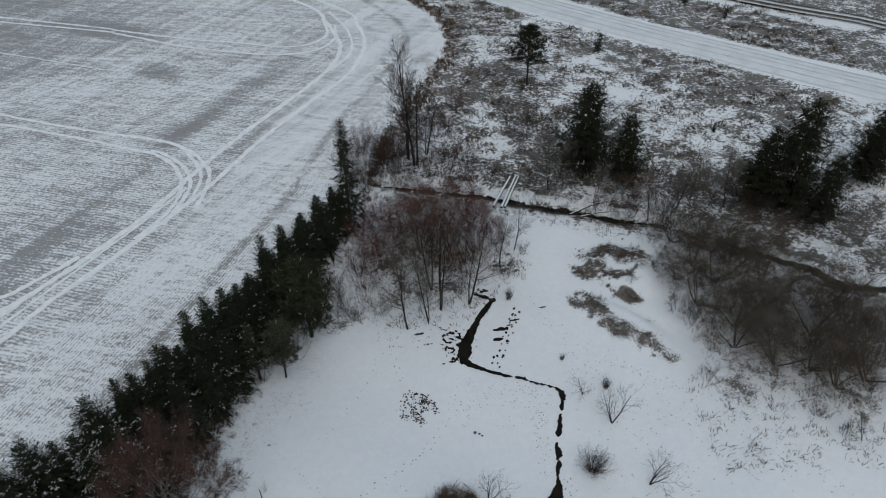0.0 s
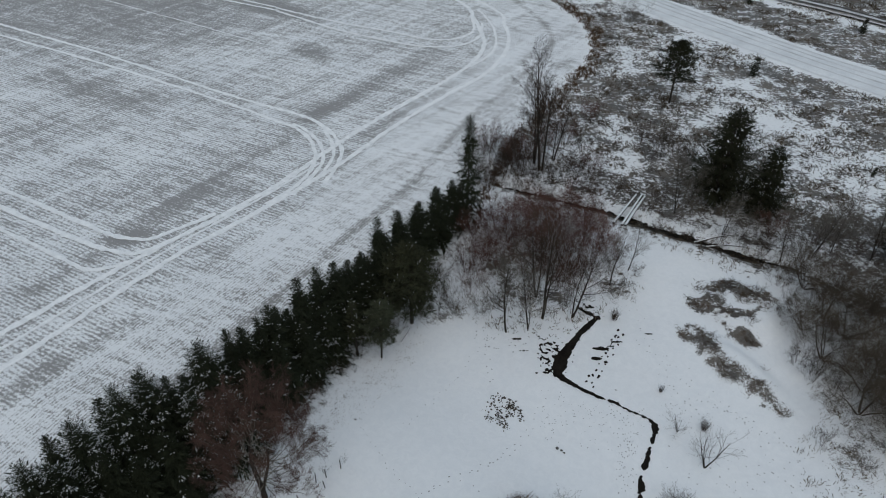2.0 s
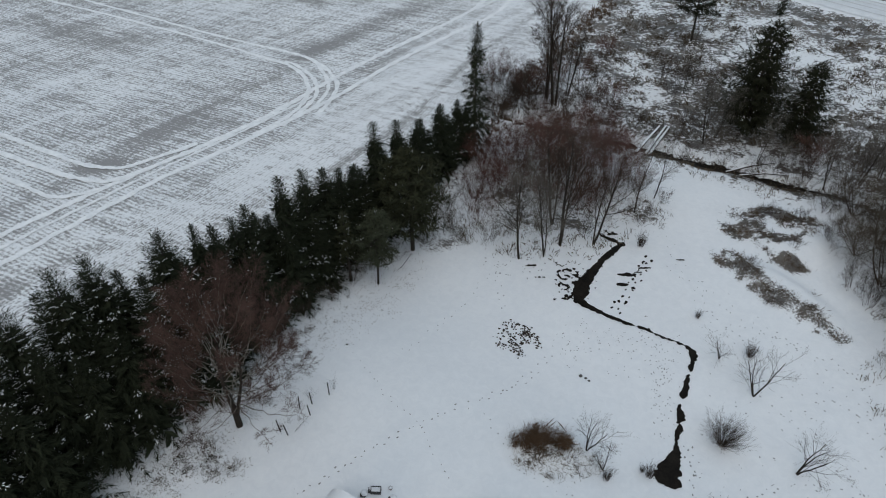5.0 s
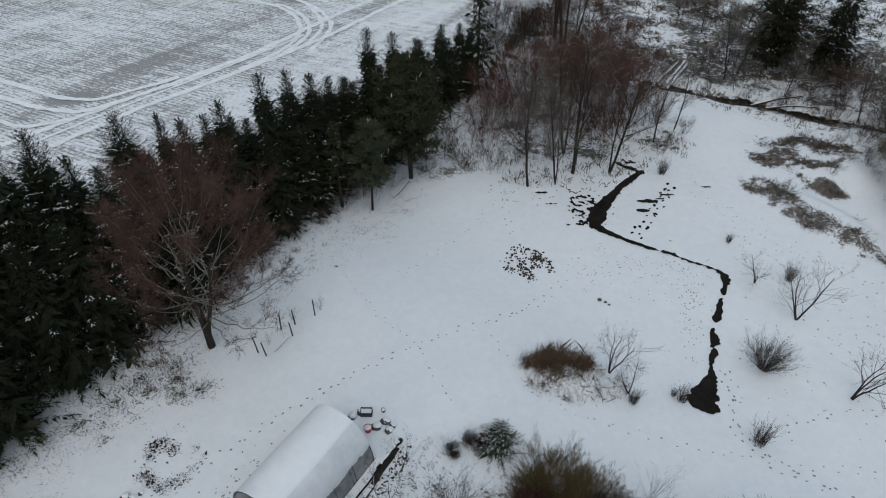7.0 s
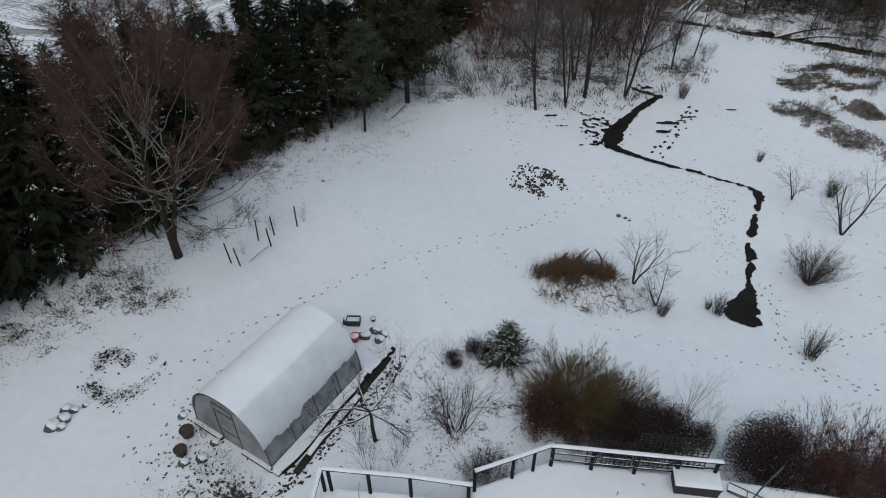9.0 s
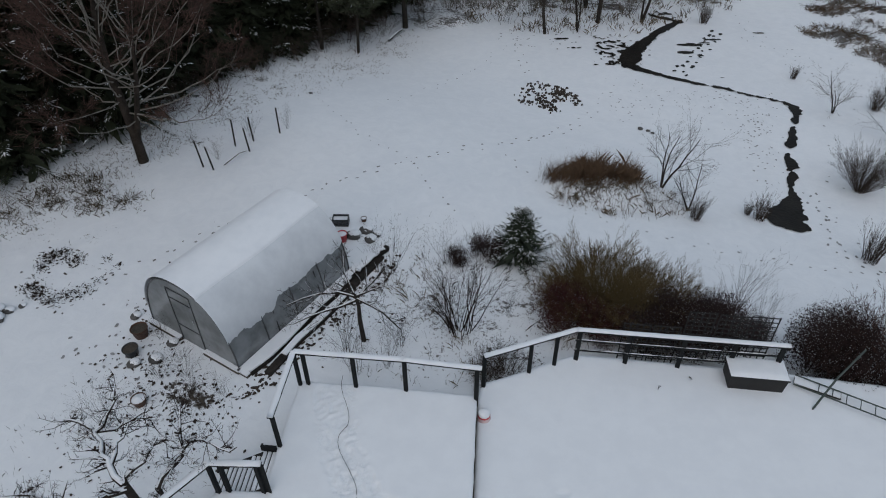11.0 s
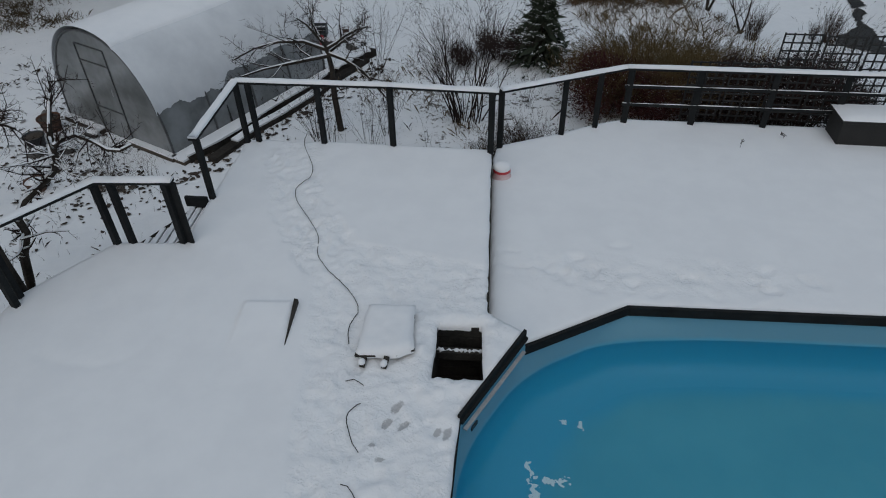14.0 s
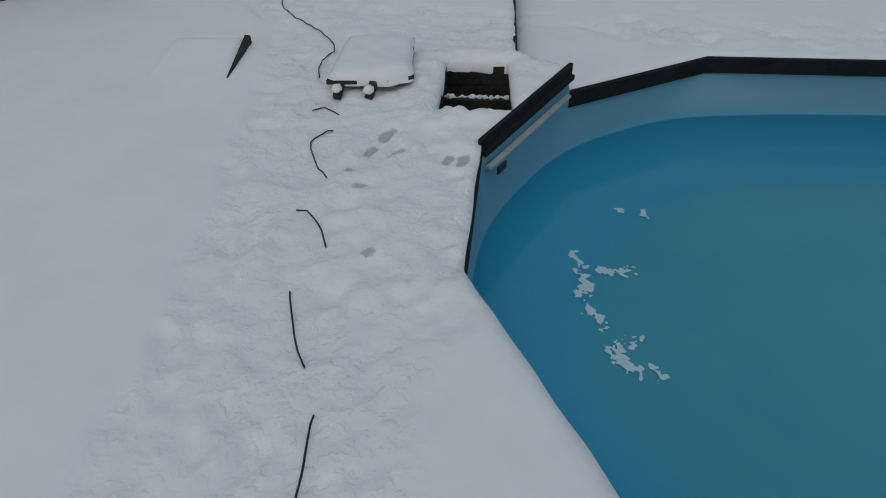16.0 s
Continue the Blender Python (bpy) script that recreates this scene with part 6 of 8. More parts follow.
railing("railing", [(-4.78, 6.93), (-4.99, 8.55), (-2.67, 8.86), (-1.05, 8.99)], 0.0, 0.96, [(-4.75, 6.96), (-4.97, 8.50), (-4.80, 8.55), (-3.76, 8.72), (-2.67, 8.87), (-1.15, 9.0)],
        "dark grey wooden railing with a snow-topped handrail", rise=0.06)
railing("railing", [(-4.50, 5.98), (-5.44, 5.78), (-6.0, 4.66), (-5.88, 3.4), (-5.88, 0.5)], 0.0, 0.96, [(-4.62, 5.97), (-5.28, 5.84), (-5.46, 5.77), (-5.97, 4.62), (-5.90, 4.48), (-5.9, 3.0), (-5.9, 1.6)],
        "dark grey wooden railing beside the steps, topped with snow", post_w=0.095)
railing("railing", [(-1.10, 9.53), (0.76, 10.76)], LOW, 1.0, [(-1.09, 9.55), (-0.16, 10.17), (0.37, 10.52)], "short sloping-looking dark railing of the lower platform, topped with snow")
railing("railing", [(0.76, 10.76), (5.25, 11.30)], LOW, 1.0, [(0.84, 10.80), (1.94, 10.94), (3.10, 11.08), (4.18, 11.21), (5.15, 11.30)],
        "dark grey railing with two middle rails and snow on top", mids=(0.34, 0.66), post_w=0.10)
# the broad end post at the steps, with its board
g = Geo()
g.beam((-4.53, 5.985, -0.2), (-4.53, 5.985, 0.93), 0.12, 0.028, (0.15, 1, 0))
tagged(part("gate_post_board", g, DECK_PAINT), "broad dark grey board on the post beside the steps", "post board")
g = Geo()
g.beam((-4.80, 6.90, -0.04), (-5.12, 6.86, -0.04), 0.05, 0.16)
tagged(part("stair_string_end", g, DECK_PAINT), "short dark board end at the top of the steps", "board")

# steps down to the garden
steps = thing("garden_steps", (0, 0, 0), "slatted wooden steps with snow on the treads", "steps")
run_d = Vector((-0.987, -0.16, 0))
for i in range(5):
    z = -0.19 * (i + 1)
    for j in range(3):
        o = 0.06 + i * 0.27 + j * 0.095
        a = Vector((-4.80, 6.90, z)) + run_d * o
        b = Vector((-4.66, 6.05, z)) + run_d * o
        g = Geo()
        g.beam(a, b, 0.075, 0.03)
        slat = part("slat", g, DECK_OLD, steps)
        g = Geo()
        g.beam(a + Vector((0, 0, 0.032)), b + Vector((0, 0, 0.032)), 0.068, 0.032)
        part("snow", g, SNOW_SMOOTH, slat, "strip of snow on the slat")
for e in ((-4.80, 6.92), (-4.66, 6.03)):
    g = Geo()
    a = Vector((*e, -0.12))
    g.beam(a, a + run_d * 1.45 + Vector((0, 0, -0.98)), 0.04, 0.2)
    part("string_board", g, DECK_OLD, steps)

# -- trellis behind the railing --
trellis = None
for i, x in enumerate((1.78, 2.43, 3.08, 3.73, 4.38)):
    y = 11.24 + 0.118 * (x - 2)
    t = Vector((0.993, 0.118, 0))
    if trellis is None:
        trellis = thing("trellis", (x, y, LOW - 0.52), "black wooden lattice panel standing behind the railing", "trellis", "lattice panels")
        for k in range(5):
            g = Geo()
            a = Vector((0.57 * k / 4 * t.x, 0.57 * k / 4 * t.y, 0))
            g.beam(a, a + Vector((0, 0, 1.52)), 0.026, 0.012, (-t.y, t.x, 0))
            part("upright_lath", g, LATTICE, trellis)
        for k in range(12):
            g = Geo()
            z = 0.03 + 1.47 * k / 11
            a = Vector((-0.013 * t.x + t.y * 0.013, -0.013 * t.y - t.x * 0.013, z))
            g.beam(a, a + t * 0.60, 0.012, 0.024)
            part("cross_lath", g, LATTICE, trellis)
    else:
        copy_thing(trellis, pose(x, y, LOW - 0.02 - (0.50 if i < 2 else 0.02 * (i % 2)), 0, 0, 0.4 * (i % 3) - 0.4))

# -- storage box --
BOX = simple("dark_plastic_box", (0.006, 0.0055, 0.005), (0.017, 0.0155, 0.0145), 0.7, 3.0, bump=0.15)
box = thing("storage_box", (4.70, 11.03, LOW - 0.05), "dark brown plastic storage box with snow on its lid", "storage box", turn=6.5)
g = Geo()
w, dp, h = 0.60, 0.27, 0.44
ring = [(-w * .95, -dp * .93), (w * .95, -dp * .93), (w * .95, dp * .93), (-w * .95, dp * .93)]
ring2 = [(-w, -dp), (w, -dp), (w, dp), (-w, dp)]
g.add([(*p, 0) for p in ring] + [(*p, h) for p in ring2], [(0, 1, 5, 4), (1, 2, 6, 5), (2, 3, 7, 6), (3, 0, 4, 7), (3, 2, 1, 0)])
part("body", g, BOX, box)
g = Geo()
g.beam((-w - 0.02, 0, h + 0.02), (w + 0.02, 0, h + 0.02), dp * 2 + 0.05, 0.05)
lid = part("lid", g, BOX, box)
g = Geo()
vs, fs = [], []
r = random.Random(4)
nx_, ny_ = 14, 8
for j in range(ny_ + 1):
    for i in range(nx_ + 1):
        u, v = -1 + 2 * i / nx_, -1 + 2 * j / ny_
        e = min(1 - abs(u), 1 - abs(v))
        vs.append((u * (w + 0.015), v * (dp + 0.018), h + 0.046 + (0.055 * (1 - math.exp(-e * 9)) + r.uniform(-.003, .003)) * (e > 0)))
for j in range(ny_):
    for i in range(nx_):
        k = j * (nx_ + 1) + i
        fs.append((k, k + 1, k + nx_ + 2, k + nx_ + 1))
g.add(vs, fs)
part("snow", g, SNOW_SMOOTH, lid, "even layer of snow on the lid", smooth=True)

# -- upturned bucket --
RED = simple("red_plastic", (0.36, 0.02, 0.03), (0.52, 0.05, 0.06), 0.45, 4.0, bump=0.1)
PINK_P = simple("pinkish_plastic", (0.50, 0.30, 0.31), (0.70, 0.56, 0.56), 0.5, 6.0, bump=0.1)


def lathe(geo, prof, seg=24, c=(0, 0, 0)):
    vs = [(c[0] + r * math.cos(2 * math.pi * k / seg), c[1] + r * math.sin(2 * math.pi * k / seg), c[2] + z) for r, z in prof for k in range(seg)]
    fs = [(i * seg + k, i * seg + (k + 1) % seg, (i + 1) * seg + (k + 1) % seg, (i + 1) * seg + k) for i in range(len(prof) - 1) for k in range(seg)]
    geo.add(vs, fs)


bucket = thing("bucket", (-0.92, 8.72, LOW - 0.03), "upturned red and white plastic bucket with a cap of snow", "bucket")
g = Geo()
lathe(g, [(0.150, 0), (0.150, 0.022), (0.138, 0.03), (0.132, 0.115)])
part("rim", g, PINK_P, bucket, "pinkish white rim", True)
g = Geo()
lathe(g, [(0.133, 0.11), (0.118, 0.17), (0.114, 0.175), (0, 0.175)])
part("body", g, RED, bucket, "red body", True)
g = Geo()
lathe(g, [(0.124, 0.150), (0.125, 0.19), (0.110, 0.225), (0.06, 0.245), (0, 0.250)])
part("snow_cap", g, SNOW_SMOOTH, bucket, "", True)

# -- pump hatch --
hatch = thing("pump_hatch", (0, 0, 0), "open square hatch in the platform with dark timber walls", "hatch")
inner = [(-1.09, 5.30), (-0.58, 5.39), (-0.42, 4.61), (-0.99, 4.51)]
for (ax, ay), (bx, by) in zip(inner, inner[1:] + inner[:1]):
    for k in range(6):
        g = Geo()
        z = -0.15 - k * 0.17
        g.beam((ax, ay, z), (bx, by, z), 0.03, 0.160)
        part("wall_board", g, DECK_OLD, hatch)
g = Geo()
g.beam((-1.07, 5.10, -0.30), (-0.52, 5.19, -0.30), 0.09, 0.12)
beam_ob = part("cross_beam", g, DECK_OLD, hatch)
g = Geo()
rr = random.Random(8)
g.tube([(-1.05 + 0.5 * k / 22 , 5.10 + 0.085 * k / 22 + rr.uniform(-0.012, 0.012), -0.240) for k in range(23)], [rr.choice((0.004, 0.010, 0.016, 0.024, 0.028)) for _ in range(23)], 7, True)
part("snow_strip", g, SNOW, beam_ob, "ragged line of snow on the beam")
g = Geo()
prism(g, inner, -1.16, -1.12)
part("bottom", g, DECK_OLD, hatch)

# -- the hatch's lid beside it --
lidt = thing("hatch_lid", (0, 0, 0), "snow-covered wooden hatch lid lying on two short feet", "hatch lid")
lid_poly = [(-1.87, 5.30), (-1.36, 5.40), (-1.28, 4.98), (-1.20, 4.78), (-1.36, 4.66), (-1.79, 4.56)]
g = Geo()
prism(g, lid_poly, 0.045, 0.075)
part("board", g, DECK_OLD, lidt)
for x, y in ((-1.70, 4.58), (-1.47, 4.61)):
    g = Geo()
    g.beam((x, y - 0.08, -0.02), (x + 0.01, y + 0.03, 0.055), 0.05, 0.05)
    part("foot", g, DECK_OLD, lidt)
    g = Geo()
    ellipsoid(g, (x, y - 0.06, 0.045), (0.042, 0.05, 0.03), random.Random(int(x * -100)), 8, 5, 0.15)
    part("snow_lump", g, SNOW_SMOOTH, lidt, smooth=True)
sheet = snow_sheet("lid_snow", lid_poly, [], 0.145, 0.03, lambda x, y, d: 0.012 * (lumps(x, y, 9, 2.0) - 0.5) * 2 - 0.02 * np.exp(-d / 0.05), 0.068, SNOW_SMOOTH, "")
sheet.parent = lidt
for key in ("label", "category", "kind"):
    if key in sheet:
        del sheet[key]
sheet.name = "snow"

# -- a second lid that stands ajar in the snow --
lid2 = thing("cover_board", (0, 0, 0), "snowed-in cover board with one dark edge showing", "cover board")
g = Geo()
a, b = Vector((-2.605, 4.60, 0)), Vector((-2.735, 5.235, 0))
side = Vector((0.98, 0.19, 0)) * 0.022
g.add([a - side * 0.2 + Vector((0, 0, -0.03)), b - side + Vector((0, 0, -0.03)), b - side + Vector((0, 0, 0.068)), a - side * 0.2 + Vector((0, 0, 0.002)),
       a + side * 0.2 + Vector((0, 0, -0.03)), b + side + Vector((0, 0, -0.03)), b + side + Vector((0, 0, 0.060)), a + side * 0.2 + Vector((0, 0, 0.0))],
      [(0, 1, 2, 3), (7, 6, 5, 4), (3, 2, 6, 7), (1, 5, 6, 2), (0, 3, 7, 4)])
part("board", g, DECK_OLD, lid2)

# -- black cable that runs in and out of the snow --
cable = thing("cable", (0, 0, 0), "thin black cable snaking over the snowy platform", "cable")
CABLE = [[(-4.15, 8.95), (-4.05, 8.6), (-3.70, 8.06), (-3.60, 7.75), (-3.68, 7.45), (-3.56, 7.15), (-3.2, 6.75), (-2.96, 6.45), (-2.85, 6.15), (-2.74, 6.0), (-2.55, 5.82), (-2.4, 5.72), (-2.33, 5.66),
          (-2.15, 5.50), (-2.03, 5.34), (-2.0, 5.25), (-2.02, 5.0), (-1.94, 4.78)],
         [(-1.80, 4.29), (-1.72, 4.32), (-1.60, 4.28)], [(-1.56, 4.06), (-1.64, 3.93), (-1.61, 3.80), (-1.56, 3.72), (-1.48, 3.60), (-1.40, 3.53)],
         [(-1.45, 3.19), (-1.38, 3.18), (-1.27, 3.08), (-1.17, 2.92)], [(-1.22, 2.57), (-1.16, 2.45), (-1.10, 2.34), (-1.08, 2.30), (-1.03, 2.22), (-0.97, 2.15)],
         [(-0.84, 1.93), (-0.82, 1.82), (-0.80, 1.74), (-0.79, 1.72), (-0.77, 1.60), (-0.755, 1.50)]]
for seg in CABLE:
    line = densify(seg, 0.05)
    n = len(line)
    g = Geo()
    g.tube([Vector((p.x, p.y, 0.001 + 0.012 * math.sin(math.pi * i / (n - 1)) ** 0.3 + 0.011 * math.sin(i * 1.9) * math.sin(i * 0.53) - 0.004 - (0.016 if p.y < 6.3 else 0))) for i, p in enumerate(line)], [0.0048] * n, 6)
    part("cable_stretch", g, RUBBER, cable, smooth=True)

# -- the pool --
LINER, nt, p = nodes_of("blue_pool_liner")
c = position(nt)
f = step_node(nt, noise_node(nt, 0.6, 4, 0.6, c), 0.3, 0.7)
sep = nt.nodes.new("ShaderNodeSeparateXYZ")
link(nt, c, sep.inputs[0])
# the wall is greyer above the waterline, the floor is silted
# under water, some of the water's blue tint is put into the liner
above_water = step_node(nt, math_node(nt, "ADD", sep.outputs[2], math_node(nt, "MULTIPLY", noise_node(nt, 2.5, 3, 0.6, c), 0.06)), -0.76, -0.62)
deep = math_node(nt, "SUBTRACT", 1.0, step_node(nt, math_node(nt, "ADD", attr_node(nt, "silt"), math_node(nt, "MULTIPLY", math_node(nt, "SUBTRACT", noise_node(nt, 1.1, 5, 0.65, c, 0.6), 0.5), 0.7)), 0.02, 0.75))
link(nt, mix_node(nt, above_water, mix_node(nt, deep, mix_node(nt, f, (0.070, 0.395, 0.520), (0.100, 0.450, 0.558)), (0.046, 0.415, 0.615)), (0.150, 0.340, 0.45)), p.inputs["Base Color"])
p.inputs["Roughness"].default_value = 0.5
pool = thing("pool", (0, 0, 0), "long sunken wooden pool with a blue liner, filled with water", "pool", kind="structure")
n = len(RIM)
for i in range(n):
    a, b = Vector(RIM[i]), Vector(RIM[(i + 1) % n])
    t = (b - a).normalized()
    inn = Vector((t.y, -t.x))
    g = Geo()
    top, low_z = (LOW + 0.005, LOW - 0.13) if i in (1, 2, 3, 4) else (-0.072, -0.115)
    o = inn * (0.02 if i in (0, 1, 2, 3, 4) else (-0.005 if i == n - 1 else -0.05))
    g.beam((a.x + o.x, a.y + o.y, (top + low_z) / 2), (b.x + o.x, b.y + o.y, (top + low_z) / 2), 0.045, top - low_z)
    part("rim_board", g, DECK_PAINT, pool)
FLOOR_Z, WATER_Z = -1.12, -0.73
mid = pool_point(POOL_LONG / 2, 0)


def rounded(poly, times, share=0.25):
    """The outline with its corners cut again and again."""
    q = [Vector(p_) for p_ in poly]
    for _ in range(times):
        q = [v for i in range(len(q)) for v in (q[i].lerp(q[(i + 1) % len(q)], share), q[i].lerp(q[(i + 1) % len(q)], 1 - share))]
    return q


# the liner hangs from the boards and rounds off into an oval basin
outer = rounded([Vector(p_).lerp(Vector(mid), 0.002) for p_ in RIM], 3, 0.06)
oval = [a_.lerp(b_, 0.72) for a_, b_ in zip(outer, rounded(RIM, 3))]
m_ = len(outer)
tops = []
for p_ in outer:
    _, across = (p_ - Vector(POOL_MID)).dot(PU), (p_ - Vector(POOL_MID)).dot(PV)
    tops.append(-0.36 if across > 1.72 else -0.105)
g = Geo()
g.add([(p_.x, p_.y, z) for p_, z in zip(outer, tops)], [])
levels = [(-0.42, 0.0, 1.0), (-0.50, 0.3, 1.0), (-0.60, 0.8, 1.0), (-0.68, 1.0, 1.0), (-0.76, 1.0, 0.998), (-0.88, 1.0, 0.985), (-0.98, 1.0, 0.967), (-1.05, 1.0, 0.94), (-1.10, 1.0, 0.90), (FLOOR_Z, 1.0, 0.85)]
for z, f, s in levels:
    ring = [a_.lerp(b_, f) for a_, b_ in zip(outer, oval)]
    g.add([(mid[0] + (q.x - mid[0]) * s, mid[1] + (q.y - mid[1]) * s, z) for q in ring], [])
for j in range(len(levels)):
    g.f += [(j * m_ + i, (j + 1) * m_ + i, (j + 1) * m_ + (i + 1) % m_, j * m_ + (i + 1) % m_) for i in range(m_)]
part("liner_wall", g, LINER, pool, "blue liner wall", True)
g = Geo()
rings = [(0.85, 0.05), (0.82, 0.30), (0.78, 0.55), (0.72, 0.78), (0.60, 0.95), (0.35, 1.0), (0.02, 1.0)]
for k, _ in rings:
    g.add([(mid[0] + (q.x - mid[0]) * k, mid[1] + (q.y - mid[1]) * k, FLOOR_Z) for q in oval], [])
for j in range(len(rings) - 1):
    g.f += [(j * m_ + (i + 1) % m_, j * m_ + i, (j + 1) * m_ + i, (j + 1) * m_ + (i + 1) % m_) for i in range(m_)]
g.f.append(tuple((len(rings) - 1) * m_ + i for i in range(m_))[::-1])
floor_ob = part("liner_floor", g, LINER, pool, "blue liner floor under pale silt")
silt = floor_ob.data.attributes.new("silt", "FLOAT", "POINT")
silt.data.foreach_set("value", [v for _, v in rings for _ in range(m_)])
wall_xy = [(q.x, q.y) for q in oval]

wm = bpy.data.materials.new("still_pool_water")
wm.use_nodes = True
nt = wm.node_tree
nt.nodes.clear()
o_, mixs, tr, gl, fr = (nt.nodes.new(k) for k in ("ShaderNodeOutputMaterial", "ShaderNodeMixShader", "ShaderNodeBsdfTransparent", "ShaderNodeBsdfGlossy", "ShaderNodeFresnel"))
tr.inputs[0].default_value = (0.84, 0.955, 0.985, 1)
gl.inputs["Roughness"].default_value = 0.10
fr.inputs[0].default_value = 1.33
link(nt, fr.outputs[0], mixs.inputs[0])
link(nt, tr.outputs[0], mixs.inputs[1])
link(nt, gl.outputs[0], mixs.inputs[2])
link(nt, mixs.outputs[0], o_.inputs[0])
g = Geo()
g.add([(mid[0] + (x - mid[0]) * 0.9995, mid[1] + (y - mid[1]) * 0.9995, WATER_Z) for x, y in wall_xy], [tuple(range(m_))[::-1]])
tagged(part("pool_water", g, wm), "still clear water tinted blue by the liner", "water", kind="structure")

# the flap board that stands over the skimmer, and the skimmer's shelf
flap = thing("skimmer_flap", (0, 0, 0), "dark grey board standing on edge over the pool's skimmer", "board")
g = Geo()
a, b = Vector((*A, 0)), Vector((*B, 0))
g.beam(a + Vector((0.0, 0.02, -0.075)), b + Vector((0, 0.0, -0.075)), 0.035, 0.16)
part("board", g, DECK_PAINT, flap)
g = Geo()
t = (b - a).normalized()
inn = Vector((-t.y, t.x, 0))
if inn.x < 0:
    inn = -inn
p0, p1 = a + inn * 0.055 + t * 0.10, b + inn * 0.055 - t * 0.02
g.beam(p0 + Vector((0, 0, -0.205)), p1 + Vector((0, 0, -0.205)), 0.042, 0.02)
part("skimmer_shelf", g, simple("pale_grey_plastic", (0.30, 0.31, 0.32), (0.46, 0.47, 0.48), 0.5, 5.0), flap, "pale grey plastic shelf")
g = Geo()
q = b + inn * 0.090 - t * 0.14
g.beam(q + Vector((0, 0, -0.25)) - t * 0.055, q + Vector((0, 0, -0.25)) + t * 0.055, 0.012, 0.06)
part("label_plate", g, RUBBER, flap, "small dark plate")

# slush that has settled in the water
SLUSH = simple("wet_slush", (0.93, 0.93, 0.93), (0.97, 0.97, 0.97), 0.6, 8.0, bump=0.3)
for k, lines in enumerate((
        [[(0.05, 4.46, 0.06), (0.15, 4.40, 0.12), (0.17, 4.26, 0.09), (0.24, 4.13, 0.14), (0.21, 3.98, 0.11), (0.30, 3.86, 0.11), (0.36, 3.73, 0.04)], [(0.17, 4.32, 0.05), (0.32, 4.30, 0.04), (0.44, 4.33, 0.02), (0.53, 4.34, 0.05)]],
        [[(0.62, 3.66, 0.05), (0.52, 3.62, 0.10), (0.46, 3.52, 0.09), (0.53, 3.42, 0.12), (0.63, 3.36, 0.05)], [(0.74, 3.38, 0.04), (0.71, 3.43, 0.05)]],
        [[(0.42, 5.86, 0.03), (0.50, 5.82, 0.09), (0.60, 5.79, 0.03)]], [[(0.42, 5.50, 0.015), (0.41, 5.40, 0.035), (0.42, 5.30, 0.015)]],
        [[(0.22, 5.10, 0.01), (0.30, 5.13, 0.035), (0.36, 5.04, 0.03), (0.46, 5.12, 0.01)]], [[(-0.18, 4.92, 0.02), (-0.13, 4.88, 0.06), (-0.05, 4.87, 0.01)]], [[(-0.04, 4.58, 0.02), (0.02, 4.54, 0.035)]], [[(0.62, 5.06, 0.015), (0.63, 5.12, 0.03)]])):
    lines = [[(q[0], q[1], q[2] * (0.66 if k < 2 else 0.7)) for q in ln] for ln in lines]
    xs, ys = [q[0] for ln in lines for q in ln], [q[1] for ln in lines for q in ln]
    wet_patch("slush_patch", lines, (min(xs) - 0.15, max(xs) + 0.15, min(ys) - 0.15, max(ys) + 0.15), "white crumbling patch of slush in the pool", "slush", 0.085, cell=0.009, seed=80 + 7 * k, grain=7.5, level=FLOOR_Z + 0.012, material=SLUSH, kind="stuff")

# -- fallen green metal frame beyond the box --
GREEN_METAL = simple("dark_green_painted_metal", (0.014, 0.028, 0.024), (0.035, 0.055, 0.048), 0.45, 4.0, bump=0.1)
fr_ob = thing("metal_frame", (0, 0, 0), "dark green metal garden frame lying against the bushes", "metal frame")
p, q = Vector((5.55, 11.15, LOW + 0.16)), Vector((8.2, 10.35, LOW + 0.10))
side = Vector((0.28, 0.95, 0)) * 0.30
for s in (-0.5, 0.5):
    g = Geo()
    g.tube([p + side * s, q + side * s], [0.016, 0.016], 6, True)
    part("long_bar", g, GREEN_METAL, fr_ob)
for k in range(9):
    e = p.lerp(q, 0.18 + k * 0.1)
    g = Geo()
    g.tube([e - side * 0.5, e + side * 0.5], [0.01, 0.01], 5, True)
    part("cross_bar", g, GREEN_METAL, fr_ob)
g = Geo()
g.tube([(5.86, 10.52, LOW - 0.02), (6.25, 11.0, LOW + 0.55), (6.75, 11.5, LOW + 1.05)], [0.022, 0.022, 0.022], 6, True)
part("leg", g, GREEN_METAL, fr_ob)
g = Geo()
g.beam((5.58, 11.2, LOW + 0.06), (6.5, 10.98, LOW + 0.05), 0.2, 0.04)
pl = part("plank", g, DECK_OLD, fr_ob)
g = Geo()
g.beam((5.58, 11.2, LOW + 0.10), (6.48, 10.985, LOW + 0.09), 0.19, 0.04)
part("snow", g, SNOW_SMOOTH, pl)


# ---- the greenhouse ----
POLY, nt, p = nodes_of("twin_wall_polycarbonate")
c = coords(nt)
f = step_node(nt, noise_node(nt, 1.4, 4, 0.6, c), 0.3, 0.7)
link(nt, mix_node(nt, f, (0.13, 0.142, 0.147), (0.31, 0.33, 0.345)), p.inputs["Base Color"])
p.inputs["Roughness"].default_value = 0.28
p.inputs["Alpha"].default_value = 0.72
ALU = simple("dull_aluminium", (0.32, 0.33, 0.34), (0.5, 0.51, 0.52), 0.45, 6.0, metal=0.7, bump=0.1)
GAL = simple("dark_steel_frame", (0.06, 0.062, 0.065), (0.13, 0.135, 0.14), 0.5, 6.0, metal=0.5, bump=0.1)
